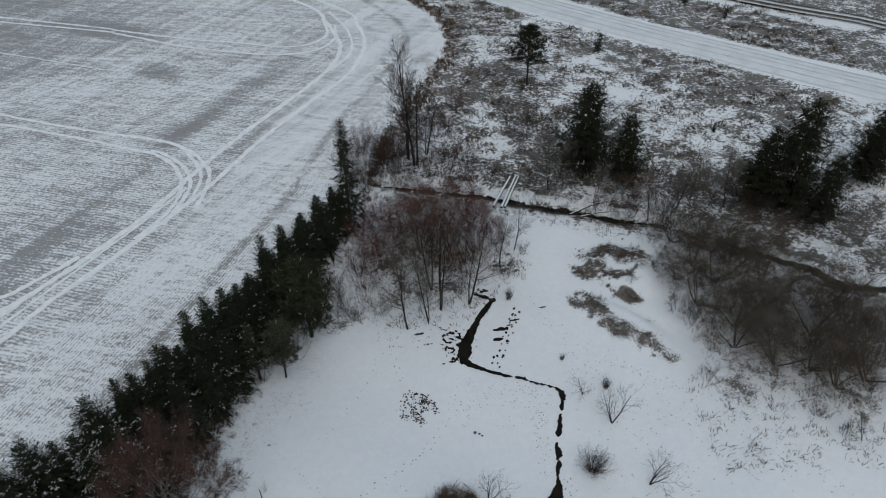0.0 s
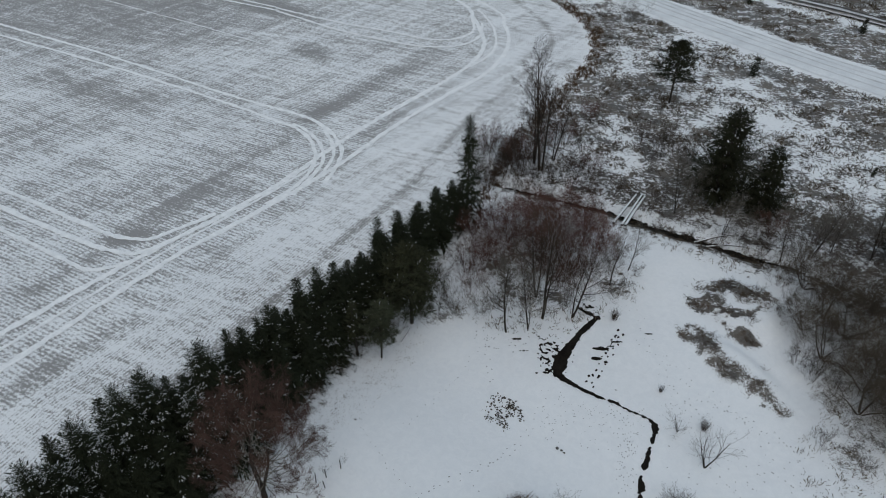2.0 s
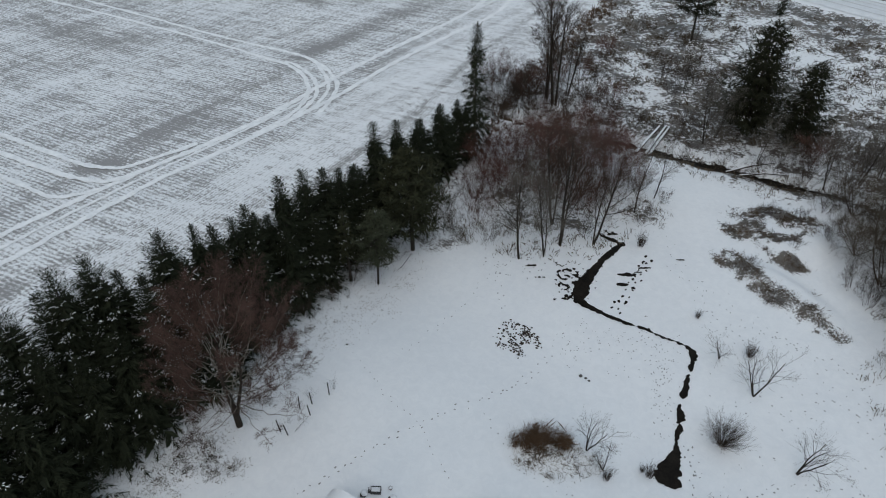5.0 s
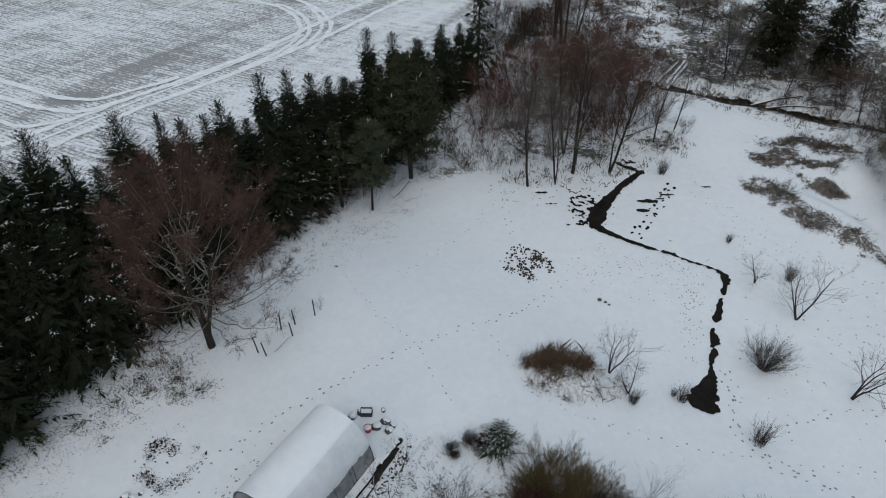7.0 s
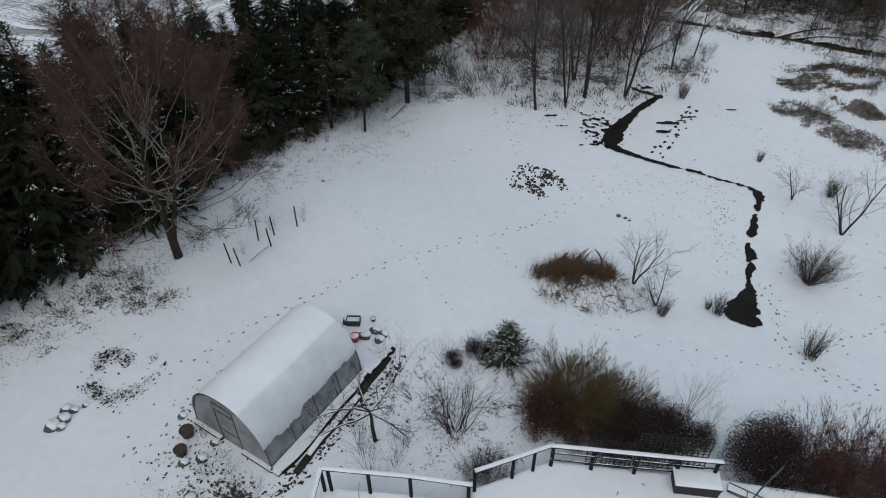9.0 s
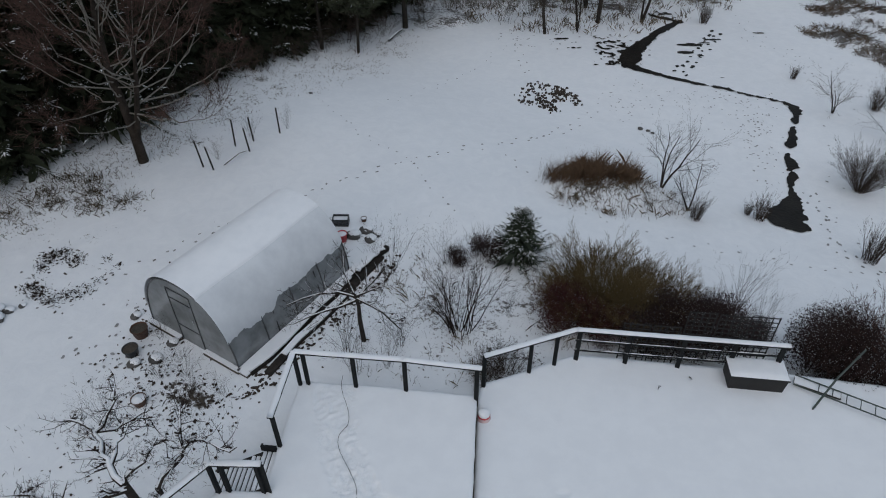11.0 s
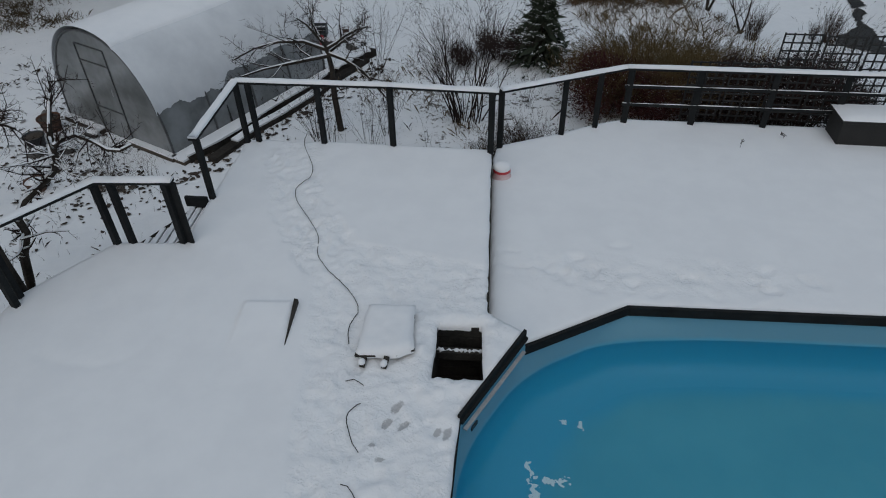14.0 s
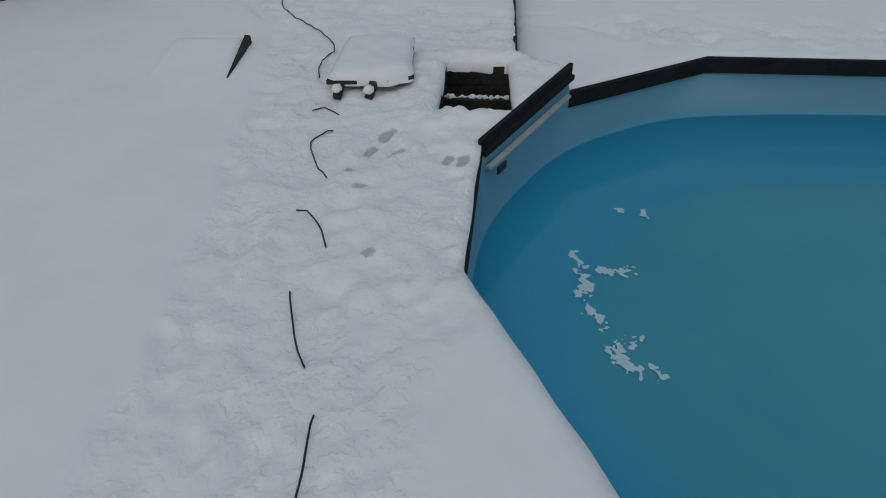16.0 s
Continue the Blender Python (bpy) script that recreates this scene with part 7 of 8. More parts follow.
TIMBER = simple("wet_grey_timber", (0.022, 0.017, 0.013), (0.085, 0.068, 0.052), 0.8, 2.0, bump=0.4, fine=24)

GW, GH, GL = 1.56, 2.12, 4.3
gh = thing("greenhouse", (-8.60, 9.86, -1.13), "arched polycarbonate greenhouse with its roof under snow", "greenhouse", turn=-18.6)


def arch(a, grow_by=0.0):
    """Point of the arch's profile, a from 0 (right foot) to 1 (left foot)."""
    th = math.pi * a
    cx, cz = math.cos(th), math.sin(th)
    x = (abs(cx) ** 0.86) * math.copysign(1, cx)
    return Vector((x * (GW + grow_by), 0, (cz ** 0.94) * (GH + grow_by)))


def shell(geo, a0, a1, na, y0, y1, ny_, lift, edge=None):
    vs, fs = [], []
    for j in range(ny_ + 1):
        y = y0 + (y1 - y0) * j / ny_
        for i in range(na + 1):
            e0 = edge(y, 0) if edge else a0
            e1 = edge(y, 1) if edge else a1
            a = e0 + (e1 - e0) * i / na
            q = arch(a, lift(i / na, y) if callable(lift) else lift)
            vs.append((q.x, y, q.z))
    for j in range(ny_):
        for i in range(na):
            k = j * (na + 1) + i
            fs.append((k, k + 1, k + na + 2, k + na + 1))
    geo.add(vs, fs)


for k in range(4):
    g = Geo()
    shell(g, 0, 1, 30, GL * k / 4 + 0.005, GL * (k + 1) / 4 - 0.005, 1, 0)
    part("roof_sheet", g, POLY, gh, "clouded grey polycarbonate sheet", True)
for k in range(5):
    g = Geo()
    g.tube([arch(i / 24, 0.012) + Vector((0, GL * k / 4, 0)) for i in range(25)], [0.022] * 25, 6)
    part("rib", g, GAL, gh)


def snow_edge(y, side):
    r = 1.6 * noise.noise(Vector((y * 1.1, side, 0.3))) + 0.9 * noise.noise(Vector((y * 3.7, side, 5.1))) + 0.32 * noise.noise(Vector((y * 9.3, side, 2.2))) + 0.16 * noise.noise(Vector((y * 24, side, 7.7)))
    if side == 0:
        return 0.142 + 0.018 * r + 0.012 * (y - 2)/ 2
    return 0.90 + 0.02 * r


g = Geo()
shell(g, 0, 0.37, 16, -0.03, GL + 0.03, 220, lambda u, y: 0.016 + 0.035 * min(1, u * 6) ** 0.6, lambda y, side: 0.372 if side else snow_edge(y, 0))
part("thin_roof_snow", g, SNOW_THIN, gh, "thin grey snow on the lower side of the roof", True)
g = Geo()
shell(g, 0.1, 0.9, 44, -0.03, GL + 0.03, 220, lambda u, y: 0.020 + 0.072 * min(1, min(u * 2.2, 1 - u) * 14) ** 0.6 * (0.75 + 0.25 * math.sin(u * 3.14)), lambda y, side: snow_edge(y, 1) if side else 0.36 + 0.004 * wave_noise(y, 0.3, 2.0))
part("roof_snow", g, SNOW_SMOOTH, gh, "thick smooth blanket of snow on the arched roof", True)


def end_wall(y, name):
    g = Geo()
    m = 28
    pts = [arch(i / m) for i in range(m + 1)]
    g.add([(q.x, y, q.z) for q in pts], [tuple(range(m + 1))])
    return part(name, g, POLY, gh, "clouded end wall with stains inside")


front = end_wall(0.0, "front_wall")
end_wall(GL, "back_wall")
g = Geo()
for x in (-0.42, 0.40):
    g.beam((x, -0.012, 0.0), (x, -0.012, 1.86), 0.022, 0.02, (0, 1, 0))
g.beam((-0.42, -0.012, 1.86), (0.40, -0.012, 1.86), 0.02, 0.022)
door = part("door_frame", g, GAL, gh, "slim dark grey door frame")
for z in (1.55, 0.62):
    g = Geo()
    g.beam((-0.42, -0.012, z), (0.40, -0.012, z), 0.02, 0.02)
    part("door_bar", g, GAL, door)
g = Geo()
g.beam((0.34, -0.05, 1.0), (0.34, -0.05, 1.14), 0.02, 0.02, (0, 1, 0))
part("door_handle", g, ALU, door)
# the timber sill all round, with snow on it
sill = [((-GW - 0.06, -0.06), (-0.45, -0.06)), ((0.44, -0.06), (GW + 0.10, -0.06)), ((GW + 0.20, -0.10), (GW + 0.20, GL + 0.2)), ((-GW - 0.08, 0), (-GW - 0.08, GL)), ((-GW, GL + 0.08), (GW, GL + 0.08))]
for i, ((ax, ay), (bx, by)) in enumerate(sill):
    wdt = 0.14 if i != 2 else 0.36
    g = Geo()
    g.beam((ax, ay, 0.03), (bx, by, 0.03), wdt, 0.16)
    s = part("sill_timber", g, TIMBER, gh)
    g = Geo()
    g.beam((ax, ay, 0.125), (bx, by, 0.125), wdt - 0.02, 0.04)
    part("sill_snow", g, SNOW_SMOOTH, s)
# posts that prop the right side, and what grows inside
for y in (1.45, 3.05):
    g = Geo()
    g.beam((GW + 0.02, y, 0.05), (GW - 0.13, y, 0.92), 0.05, 0.03, (0, 1, 0))
    part("side_lath", g, RUBBER, gh)
g = Geo()
rr = random.Random(3)
for x in (-1.0, 0.95):
    for k in range(9):
        ellipsoid(g, (x + rr.uniform(-0.2, 0.2), 0.35 + k * 0.43, 0.22), (0.34, 0.3, rr.uniform(0.15, 0.55)), rr, 8, 5, 0.3)
part("withered_bed", g, simple("withered_plants", (0.02, 0.018, 0.012), (0.09, 0.075, 0.05), 0.9, 3.0), gh, "dark withered plants inside")


def plank(geo, pts, w_, h_):
    """One bent timber through the points, w_ wide and h_ thick."""
    vs, m_ = [], len(pts)
    for i, q in enumerate(pts):
        t_ = (pts[min(i + 1, m_ - 1)] - pts[max(i - 1, 0)]).normalized()
        s_ = Vector((t_.y, -t_.x, 0)).normalized() * w_ / 2
        u_ = Vector((0, 0, h_ / 2))
        vs += [q - s_ - u_, q + s_ - u_, q + s_ + u_, q - s_ + u_]
    fs = [(i * 4 + k, i * 4 + (k + 1) % 4, i * 4 + 4 + (k + 1) % 4, i * 4 + 4 + k) for i in range(m_ - 1) for k in range(4)]
    geo.add(vs, fs + [(3, 2, 1, 0), tuple(m_ * 4 - 4 + k for k in range(4))])


EARTHY = simple("earth_stained_timber", (0.010, 0.009, 0.008), (0.046, 0.040, 0.035), 0.9, 2.5, bump=0.6, fine=18, dist=0.02, spec=0.15)
# timber-edged bed beside the greenhouse
for a, b, w_, h_, lab in (((-6.72, 9.25), (-5.30, 13.6), 0.09, 0.17, "dark wet timber edging beside the greenhouse"), ((-6.35, 9.35), (-4.98, 14.2), 0.20, 0.12, "dark earth-stained timber lying along the bed"),
                          ((-5.45, 13.3), (-4.95, 14.6), 0.14, 0.2, "dark timber end of the bed")):
    t_ob = thing("bed_timber", (0, 0, 0), lab, "timber")
    g = Geo()
    n = 8
    pa, pb = Vector((*a, 0)), Vector((*b, 0))
    r = random.Random(round(a[0] * 10))
    pts = []
    for k in range(n + 1):
        q = pa.lerp(pb, k / n) + Vector((r.uniform(-0.04, 0.04), r.uniform(-0.03, 0.03), 0))
        q.z = land_at(q.x, q.y) + h_ / 2 - 0.03
        pts.append(q)
    plank(g, pts, w_, h_)
    part("beam", g, EARTHY, t_ob)
    g = Geo()
    lo_, hi_ = (1, 6) if w_ > 0.18 else (0, n)
    plank(g, [q + Vector((r.uniform(-0.02, 0.02), 0, h_ / 2 + 0.014)) for q in pts[lo_:hi_]], w_ * 0.85, 0.045)
    part("snow", g, SNOW, t_ob)

CLAY = simple("brown_clay", (0.045, 0.020, 0.012), (0.12, 0.055, 0.032), 0.7, 6.0, bump=0.2)
DARK_P = simple("dark_plastic_pot", (0.012, 0.014, 0.016), (0.04, 0.043, 0.048), 0.5, 5.0, bump=0.1)


def pot(name, x, y, r, h, mat_, label, snow=0.6, tip=0.0):
    z = land_at(x, y)
    o = thing(name, (x, y, z - 0.01), label, "pot")
    o.matrix_world = pose(x, y, z - 0.01, tip, 0, 0)
    g = Geo()
    lathe(g, [(0, 0), (r * 0.78, 0), (r, h), (r * 1.06, h), (r * 1.06, h * 0.9), (r * 0.98, h * 0.9)], 20)
    part("wall", g, mat_, o, "", True)
    g = Geo()
    lathe(g, [(r * 0.97, h * 0.86), (r * 0.6, h * 0.9 + 0.03 * snow), (0, h * 0.92 + 0.07 * snow)], 20)
    part("fill", g, SNOW if snow > 0.3 else TIMBER, o, "", True)
    return o


pot("clay_pot", -10.15, 9.85, 0.21, 0.30, CLAY, "rust-brown clay pot with dead stems, beside the greenhouse", 0.1)
pot("plastic_pot", -10.0, 9.22, 0.19, 0.24, DARK_P, "dark blue-grey plastic pot with snow", 0.2)
pot("clay_pot", -8.9, 7.9, 0.17, 0.2, CLAY, "small clay pot filled with snow", 1.0)
pot("bucket", -6.42, 14.72, 0.16, 0.28, RED, "red plastic bucket behind the greenhouse", 0.9)
pot("clay_pot", -6.1, 15.8, 0.09, 0.14, CLAY, "little red-brown pot in the snow", 0.6)


def stone(x, y, r, label="rounded fieldstone with a cap of snow", capped=True, dark=False):
    rr_ = random.Random(round(x * 31 + y * 57))
    z = land_at(x, y)
    o = thing("stone", (x, y, z), label, "stone", "stones")
    g = Geo()
    ellipsoid(g, (0, 0, r * 0.25), (r * rr_.uniform(0.9, 1.2), r * rr_.uniform(0.8, 1.0), r * 0.6), rr_, 9, 6, 0.14)
    part("rock", g, STONE, o, "", True)
    if capped:
        g = Geo()
        ellipsoid(g, (0.03, 0.05, r * 0.50), (r * 0.95, r * 0.86, r * 0.50), rr_, 12, 7, 0.10)
        part("snow_cap", g, SNOW_SMOOTH, o, "", True)
    return o


for x, y, r in ((-14.46, 9.12, 0.25), (-14.3, 9.45, 0.21), (-14.5, 9.78, 0.17), (-14.2, 9.8, 0.14), (-14.2, 9.15, 0.16), (-13.98, 10.05, 0.1), (-9.3, 9.15, 0.17), (-9.75, 8.9, 0.15), (-10.7, 10.4, 0.13), (-9.2, 9.75, 0.14),
                (-6.15, 14.95, 0.22), (-5.85, 15.3, 0.2), (-5.6, 14.9, 0.18), (-7.3, 15.2, 0.2), (-7.0, 15.5, 0.18), (-5.5, 15.2, 0.16)):
    stone(x, y, r)
stone(-11.5, 24.4, 0.07, "small dark stone alone on the snow", False)
for x, y, r in ((2.55, 26.05, 0.12), (2.85, 25.95, 0.09), (3.05, 25.8, 0.07)):
    stone(x, y, r, "dark stone half covered by snow", False)
crate = thing("crate", (-6.75, 15.5, land_at(-6.75, 15.5)), "black plastic crate with snow behind the greenhouse", "crate", turn=12)
g = Geo()
for a, b in (((-0.24, -0.15), (0.24, -0.15)), ((0.24, -0.15), (0.24, 0.15)), ((0.24, 0.15), (-0.24, 0.15)), ((-0.24, 0.15), (-0.24, -0.15))):
    for z in (0.04, 0.13, 0.22):
        g.beam((*a, z), (*b, z), 0.02, 0.07)
part("side", g, DARK_P, crate)
g = Geo()
g.beam((-0.22, 0, 0.15), (0.22, 0.02, 0.15), 0.27, 0.06)
part("snow", g, SNOW, crate)


# ---- shrubs and small trees of the garden ----
def leafy_bush(name, seed, rx, rz, count, leaf, material, label, whips=170, category="bush", specks=0.15):
    """A dense small-leaved bush: stems, thousands of tiny leaves and twig ends, specks of snow."""
    rng = random.Random(seed)
    root = thing(name, (0, 0, 0), label, category)
    stem, crown, cover = Geo(), Geo(), Geo()
    lumps_ = [(rng.uniform(-0.55, 0.55) * rx, rng.uniform(-0.55, 0.55) * rx, rng.uniform(0.35, 0.75) * rz, rng.uniform(0.35, 0.6)) for _ in range(9)]
    for k in range(26):
        x, y, z, s = rng.choice(lumps_)
        stem.tube([(x * 0.25, y * 0.25, -0.05), (x * 0.7, y * 0.7, z * 0.6), (x + rng.uniform(-0.3, 0.3), y + rng.uniform(-0.3, 0.3), z + 0.1)], [0.014, 0.010, 0.005], 4)
    for k in range(count):
        x, y, z, s = rng.choice(lumps_)
        d = Vector((rng.gauss(0, 1), rng.gauss(0, 1), rng.gauss(0, 0.9))).normalized() * rng.random() ** 0.45
        p = Vector((x + d.x * rx * s, y + d.y * rx * s, max(0.03, z + d.z * rz * s * 0.8)))
        t = Vector((rng.gauss(0, 1), rng.gauss(0, 1), rng.gauss(0.4, 0.8))).normalized()
        w = t.cross(Vector((rng.uniform(-1, 1), rng.uniform(-1, 1), 0.4))).normalized()
        e = leaf * rng.uniform(0.6, 1.5)
        if d.z > 0.0 and rng.random() < specks:
            e *= 0.38
            cover.add([p - w * e * 0.5, p + w * e * 0.5, p + t * e * 1.2], [(0, 1, 2)])
        else:
            crown.add([p - w * e * 0.4, p + w * e * 0.4, p + t * e * 1.6], [(0, 1, 2)])
    for k in range(whips):
        x, y, z, s = rng.choice(lumps_)
        p = Vector((x + rng.uniform(-0.3, 0.3), y + rng.uniform(-0.3, 0.3), z + rz * s * 0.4))
        e = p + Vector((rng.gauss(x * 0.2, 0.16), rng.gauss(y * 0.2, 0.16), rng.uniform(0.25, 0.55)))
        crown.add([p - Vector((0.005, 0, 0)), p + Vector((0.005, 0, 0)), e], [(0, 1, 2)])
    part("stem_clump", stem, BARK, root)
    part("crown", crown, material, root, "dense tiny dark leaves and twigs")
    part("snow_cover", cover, SNOW, root, "specks of snow")
    return root



def stand(ob, x, y, turn=0, size=1.0):
    return put(ob, x, y, turn, size)


stand(spruce_tree("young_spruce", 81, 1.72, 1.02, NEEDLE_BLUE, "small green spruce with snow on its tiers", 19, 10, 0.165, 0.95, 0.02, 0.86, 0.02, trunk_r=0.035, category="young conifer", ragged=0.15, gap=0.36, fill=2), -1.05, 15.15)
TWIG_MIN = 0.0035
stand(shrub("bare_shrub", 82, 2.35, 0.85, 26, 0.017, TWIG_DARK, "tall leafless shrub with many thin upright stems", kids=5, fork=30, base=0.34, fine=3, wander=0.11), -2.15, 11.85)
willow = stand(shrub("willow_bush", 84, 1.45, 1.15, 300, 0.0075, TWIG_OLIVE, "broad willow bush with olive-brown upright shoots", kids=6, fork=17, base=0.95, wander=0.05, fine=6), 1.35, 13.7)
put(willow, 1.35, 13.7, 0, 0.66, wide=1.5)
again(willow, 2.75, 13.3, 130, 0.60, wide=1.35)
again(willow, 0.75, 13.2, 250, 0.55, wide=1.2)
BERRY = simple("dark_leaves", (0.014, 0.010, 0.010), (0.055, 0.034, 0.030), 0.8, 3.0, bump=0, per="island", spec=0.12)
BERRY_RED = simple("dark_red_leaves", (0.022, 0.009, 0.009), (0.085, 0.028, 0.026), 0.8, 3.0, bump=0, per="island", spec=0.12)
barberry = stand(leafy_bush("dark_bush", 85, 0.95, 1.35, 15000, 0.023, BERRY, "dense dark brown bush behind the railing, specked with snow"), 3.5, 12.5, 100, 1.05)
barberry_r = stand(leafy_bush("barberry_bush", 86, 0.95, 1.35, 15000, 0.023, BERRY_RED, "dense dark red bush behind the railing"), 0.45, 12.7, 30, 0.95)
low_bush = stand(leafy_bush("dark_bush", 83, 0.62, 0.72, 5200, 0.024, BERRY, "low dark bush beside the small spruce", 90), -2.0, 15.0)
again(low_bush, -2.75, 14.55, 140, 0.7)
for x, y, turn, size in ((2.5, 12.3, 30, 0.9), (3.0, 12.9, 200, 0.95), (3.9, 13.1, 280, 0.9), (4.2, 12.7, 170, 1.1), (6.5, 12.7, 60, 1.25), (7.3, 12.3, 310, 1.2), (5.2, 13.2, 20, 0.6), (7.2, 13.4, 90, 1.1)):
    again(barberry, x, y, turn, size)
for x, y, turn, size in ((1.4, 12.5, 60, 0.8), (8.6, 12.7, 0, 0.95), (10.4, 12.9, 100, 0.9)):
    again(barberry_r, x, y, turn, size)
TWIG_MIN = 0.0055
red_whips = stand(shrub("red_shrub", 88, 1.9, 0.9, 60, 0.007, TWIG_RED, "thin red-brown leafless shoots above the bushes", kids=5, fork=20, base=0.8), 9.2, 12.7)
for x, y, turn, size in ((10.6, 12.8, 90, 0.95), (8.2, 13.0, 200, 0.85), (9.6, 12.1, 140, 0.85), (11.6, 13.0, 280, 0.9), (8.8, 12.2, 10, 0.75)):
    again(red_whips, x, y, turn, size)
TWIG_MIN = 0.0035
dry = stand(shrub("dry_bush", 89, 0.62, 0.62, 70, 0.007, TWIG_BROWN, "low dry grey-brown bush behind the railing", kids=5, fork=32, base=0.35, fine=3, wander=0.12), -0.75, 10.75)
again(dry, -1.2, 10.45, 140, 0.8)
whip = stand(shrub("bare_shrub", 87, 2.0, 0.85, 12, 0.009, TWIG_DARK, "thin dark leafless shrub", kids=4, fork=26, base=0.2, fine=2), -4.55, 13.6, 0, 0.85)
for x, y, turn, size in ((-3.6, 10.3, 40, 0.62), (-4.3, 9.9, 120, 0.72), (-4.75, 10.5, 70, 0.8), (-3.1, 14.4, 200, 0.6), (4.9, 14.3, 20, 0.85), (5.5, 13.9, 90, 0.6), (-1.0, 12.7, 60, 0.45), (-3.5, 11.0, 10, 0.55), (-9.3, 7.2, 30, 0.6)):
    again(whip, x, y, turn, size)

# withered twiggy plants in front of the greenhouse
for x, y, turn, size in ((-8.3, 8.9, 20, 0.30), (-7.9, 8.5, 100, 0.28), (-7.5, 8.2, 190, 0.30), (-8.7, 9.3, 250, 0.26), (-8.9, 8.7, 310, 0.28), (-9.6, 9.9, 60, 0.3), (-7.2, 8.6, 130, 0.24)):
    again(whip, x, y, turn, size, label="low dark withered plant in the snow", wide=1.7)

# old fruit trees
FRUIT = [(1, 0, 1, 0, 0, 0), (10, 48, 0.40, -0.02, 0.16, 0.15), (7, 50, 0.40, 0.06, 0.22, 0.15), (4, 46, 0.7, 0.06, 0.2, 0.15), (1, 40, 0.6, 0.1, 0.1, 0)]
fruit = limbed_tree("apple_tree", 91, [(0, 0, -0.15), (-0.06, 0.02, 0.7), (0.02, -0.12, 1.35), (-0.02, -0.16, 1.75)], 0.065,
                    [(0.86, (-1.15, -1.45, 1.75), 0.042), (0.95, (-1.75, -0.75, 2.0), 0.040), (1.0, (-0.3, -0.5, 2.45), 0.030), (0.9, (1.5, -0.55, 1.35), 0.036), (0.97, (0.95, -0.2, 2.0), 0.034), (0.9, (0.5, 1.2, 2.2), 0.034), (0.95, (-0.9, 0.9, 2.4), 0.034)],
                    FRUIT, BARK, TWIG_DARK, "old leafless apple tree with wide snowy limbs", "apple tree", True)
put(fruit, -4.43, 10.95)
SNOW_SHARE = 0.8
FRUIT2 = [(1, 0, 1, 0, 0, 0), (7, 52, 0.40, 0.04, 0.22, 0.1), (5, 58, 0.36, 0.06, 0.28, 0.1), (4, 55, 0.5, 0.05, 0.24, 0.1), (1, 50, 0.6, 0.1, 0.1, 0)]
fruit2 = limbed_tree("apple_tree", 95, [(0, 0, -0.15), (0.18, -0.10, 0.6), (0.30, -0.20, 1.3), (0.24, -0.16, 1.9), (0.13, -0.12, 2.4)], 0.125, [],
                     FRUIT2, BARK, TWIG_DARK, "gnarled leafless apple tree beside the platform", "apple tree", True,
                     winding=[(0.072, [(0.13, -0.12, 2.4), (-0.20, 0.05, 2.55), (-0.47, 0.20, 2.55), (-0.87, 0.55, 2.60), (-1.25, 0.68, 2.62), (-1.65, 0.75, 2.45)]),
                              (0.046, [(-0.87, 0.55, 2.60), (-0.75, 0.80, 2.75), (-0.62, 1.02, 3.0), (-0.72, 1.25, 3.15)]),
                              (0.042, [(-0.87, 0.55, 2.60), (-0.62, 0.78, 2.48), (-0.40, 1.06, 2.5), (-0.15, 1.15, 2.4)]),
                              (0.042, [(-0.20, 0.05, 2.55), (-0.28, 0.42, 2.7), (-0.22, 0.72, 2.8)]),
                              (0.048, [(0.13, -0.12, 2.4), (0.32, 0.05, 2.7), (0.56, 0.22, 3.0), (0.62, 0.45, 3.1)]),
                              (0.070, [(0.16, -0.14, 2.3), (-0.05, -0.50, 2.5), (-0.22, -0.72, 2.5), (-0.60, -0.80, 2.35), (-0.97, -0.66, 2.40), (-1.25, -0.72, 2.55), (-1.55, -0.62, 2.35)]),
                              (0.052, [(0.20, -0.17, 2.05), (-0.1, -0.75, 2.05), (-0.35, -1.25, 2.0), (-0.55, -1.65, 2.1)]),
                              (0.062, [(0.1, 0.0, 0.4), (0.20, 0.18, 1.2), (0.29, 0.27, 1.70), (0.50, 0.58, 2.0), (0.66, 0.78, 2.25), (0.80, 0.72, 2.5), (1.03, 0.87, 2.6), (1.40, 0.86, 2.45), (1.70, 0.92, 2.52)]),
                              (0.042, [(0.64, 0.75, 2.2), (0.56, 0.95, 2.45), (0.52, 1.18, 2.8), (0.46, 1.35, 3.0)])])
put(fruit2, -6.55, 5.02)
again(fruit2, -8.1, 2.6, 160, 0.9)

# single shrubs on the snowy lawn
stand(shrub("round_willow", 101, 1.45, 1.5, 210, 0.0075, TWIG_BROWN, "rounded leafless bush fanning out from its foot", kids=4, fork=17, base=0.2, wander=0.05, fine=4, twig_lift=0.12), 10.35, 23.1, 0, 0.84)
SMALL = [(7, 44, 0.62, 0.08, 0.10, 0.18), (6, 40, 0.5, 0.08, 0.14, 0.2), (5, 38, 0.5, 0.06, 0.14, 0.2), (3, 34, 0.6, 0.06, 0.1, 0.2)]
little = bare_tree("small_bare_tree", 102, 2.9, 0.05, SMALL, BARK, TWIG_BROWN, "small leafless tree leaning over the snow", "small tree", stems=3, lean=36)
stand(little, 12.4, 26.9, 100, 1.05)
again(little, 14.0, 22.2, 10, 1.0)
again(little, 3.15, 20.5, 60, 0.82)
again(little, 4.1, 19.8, 150, 0.6)
again(little, 10.7, 29.4, 220, 0.62)
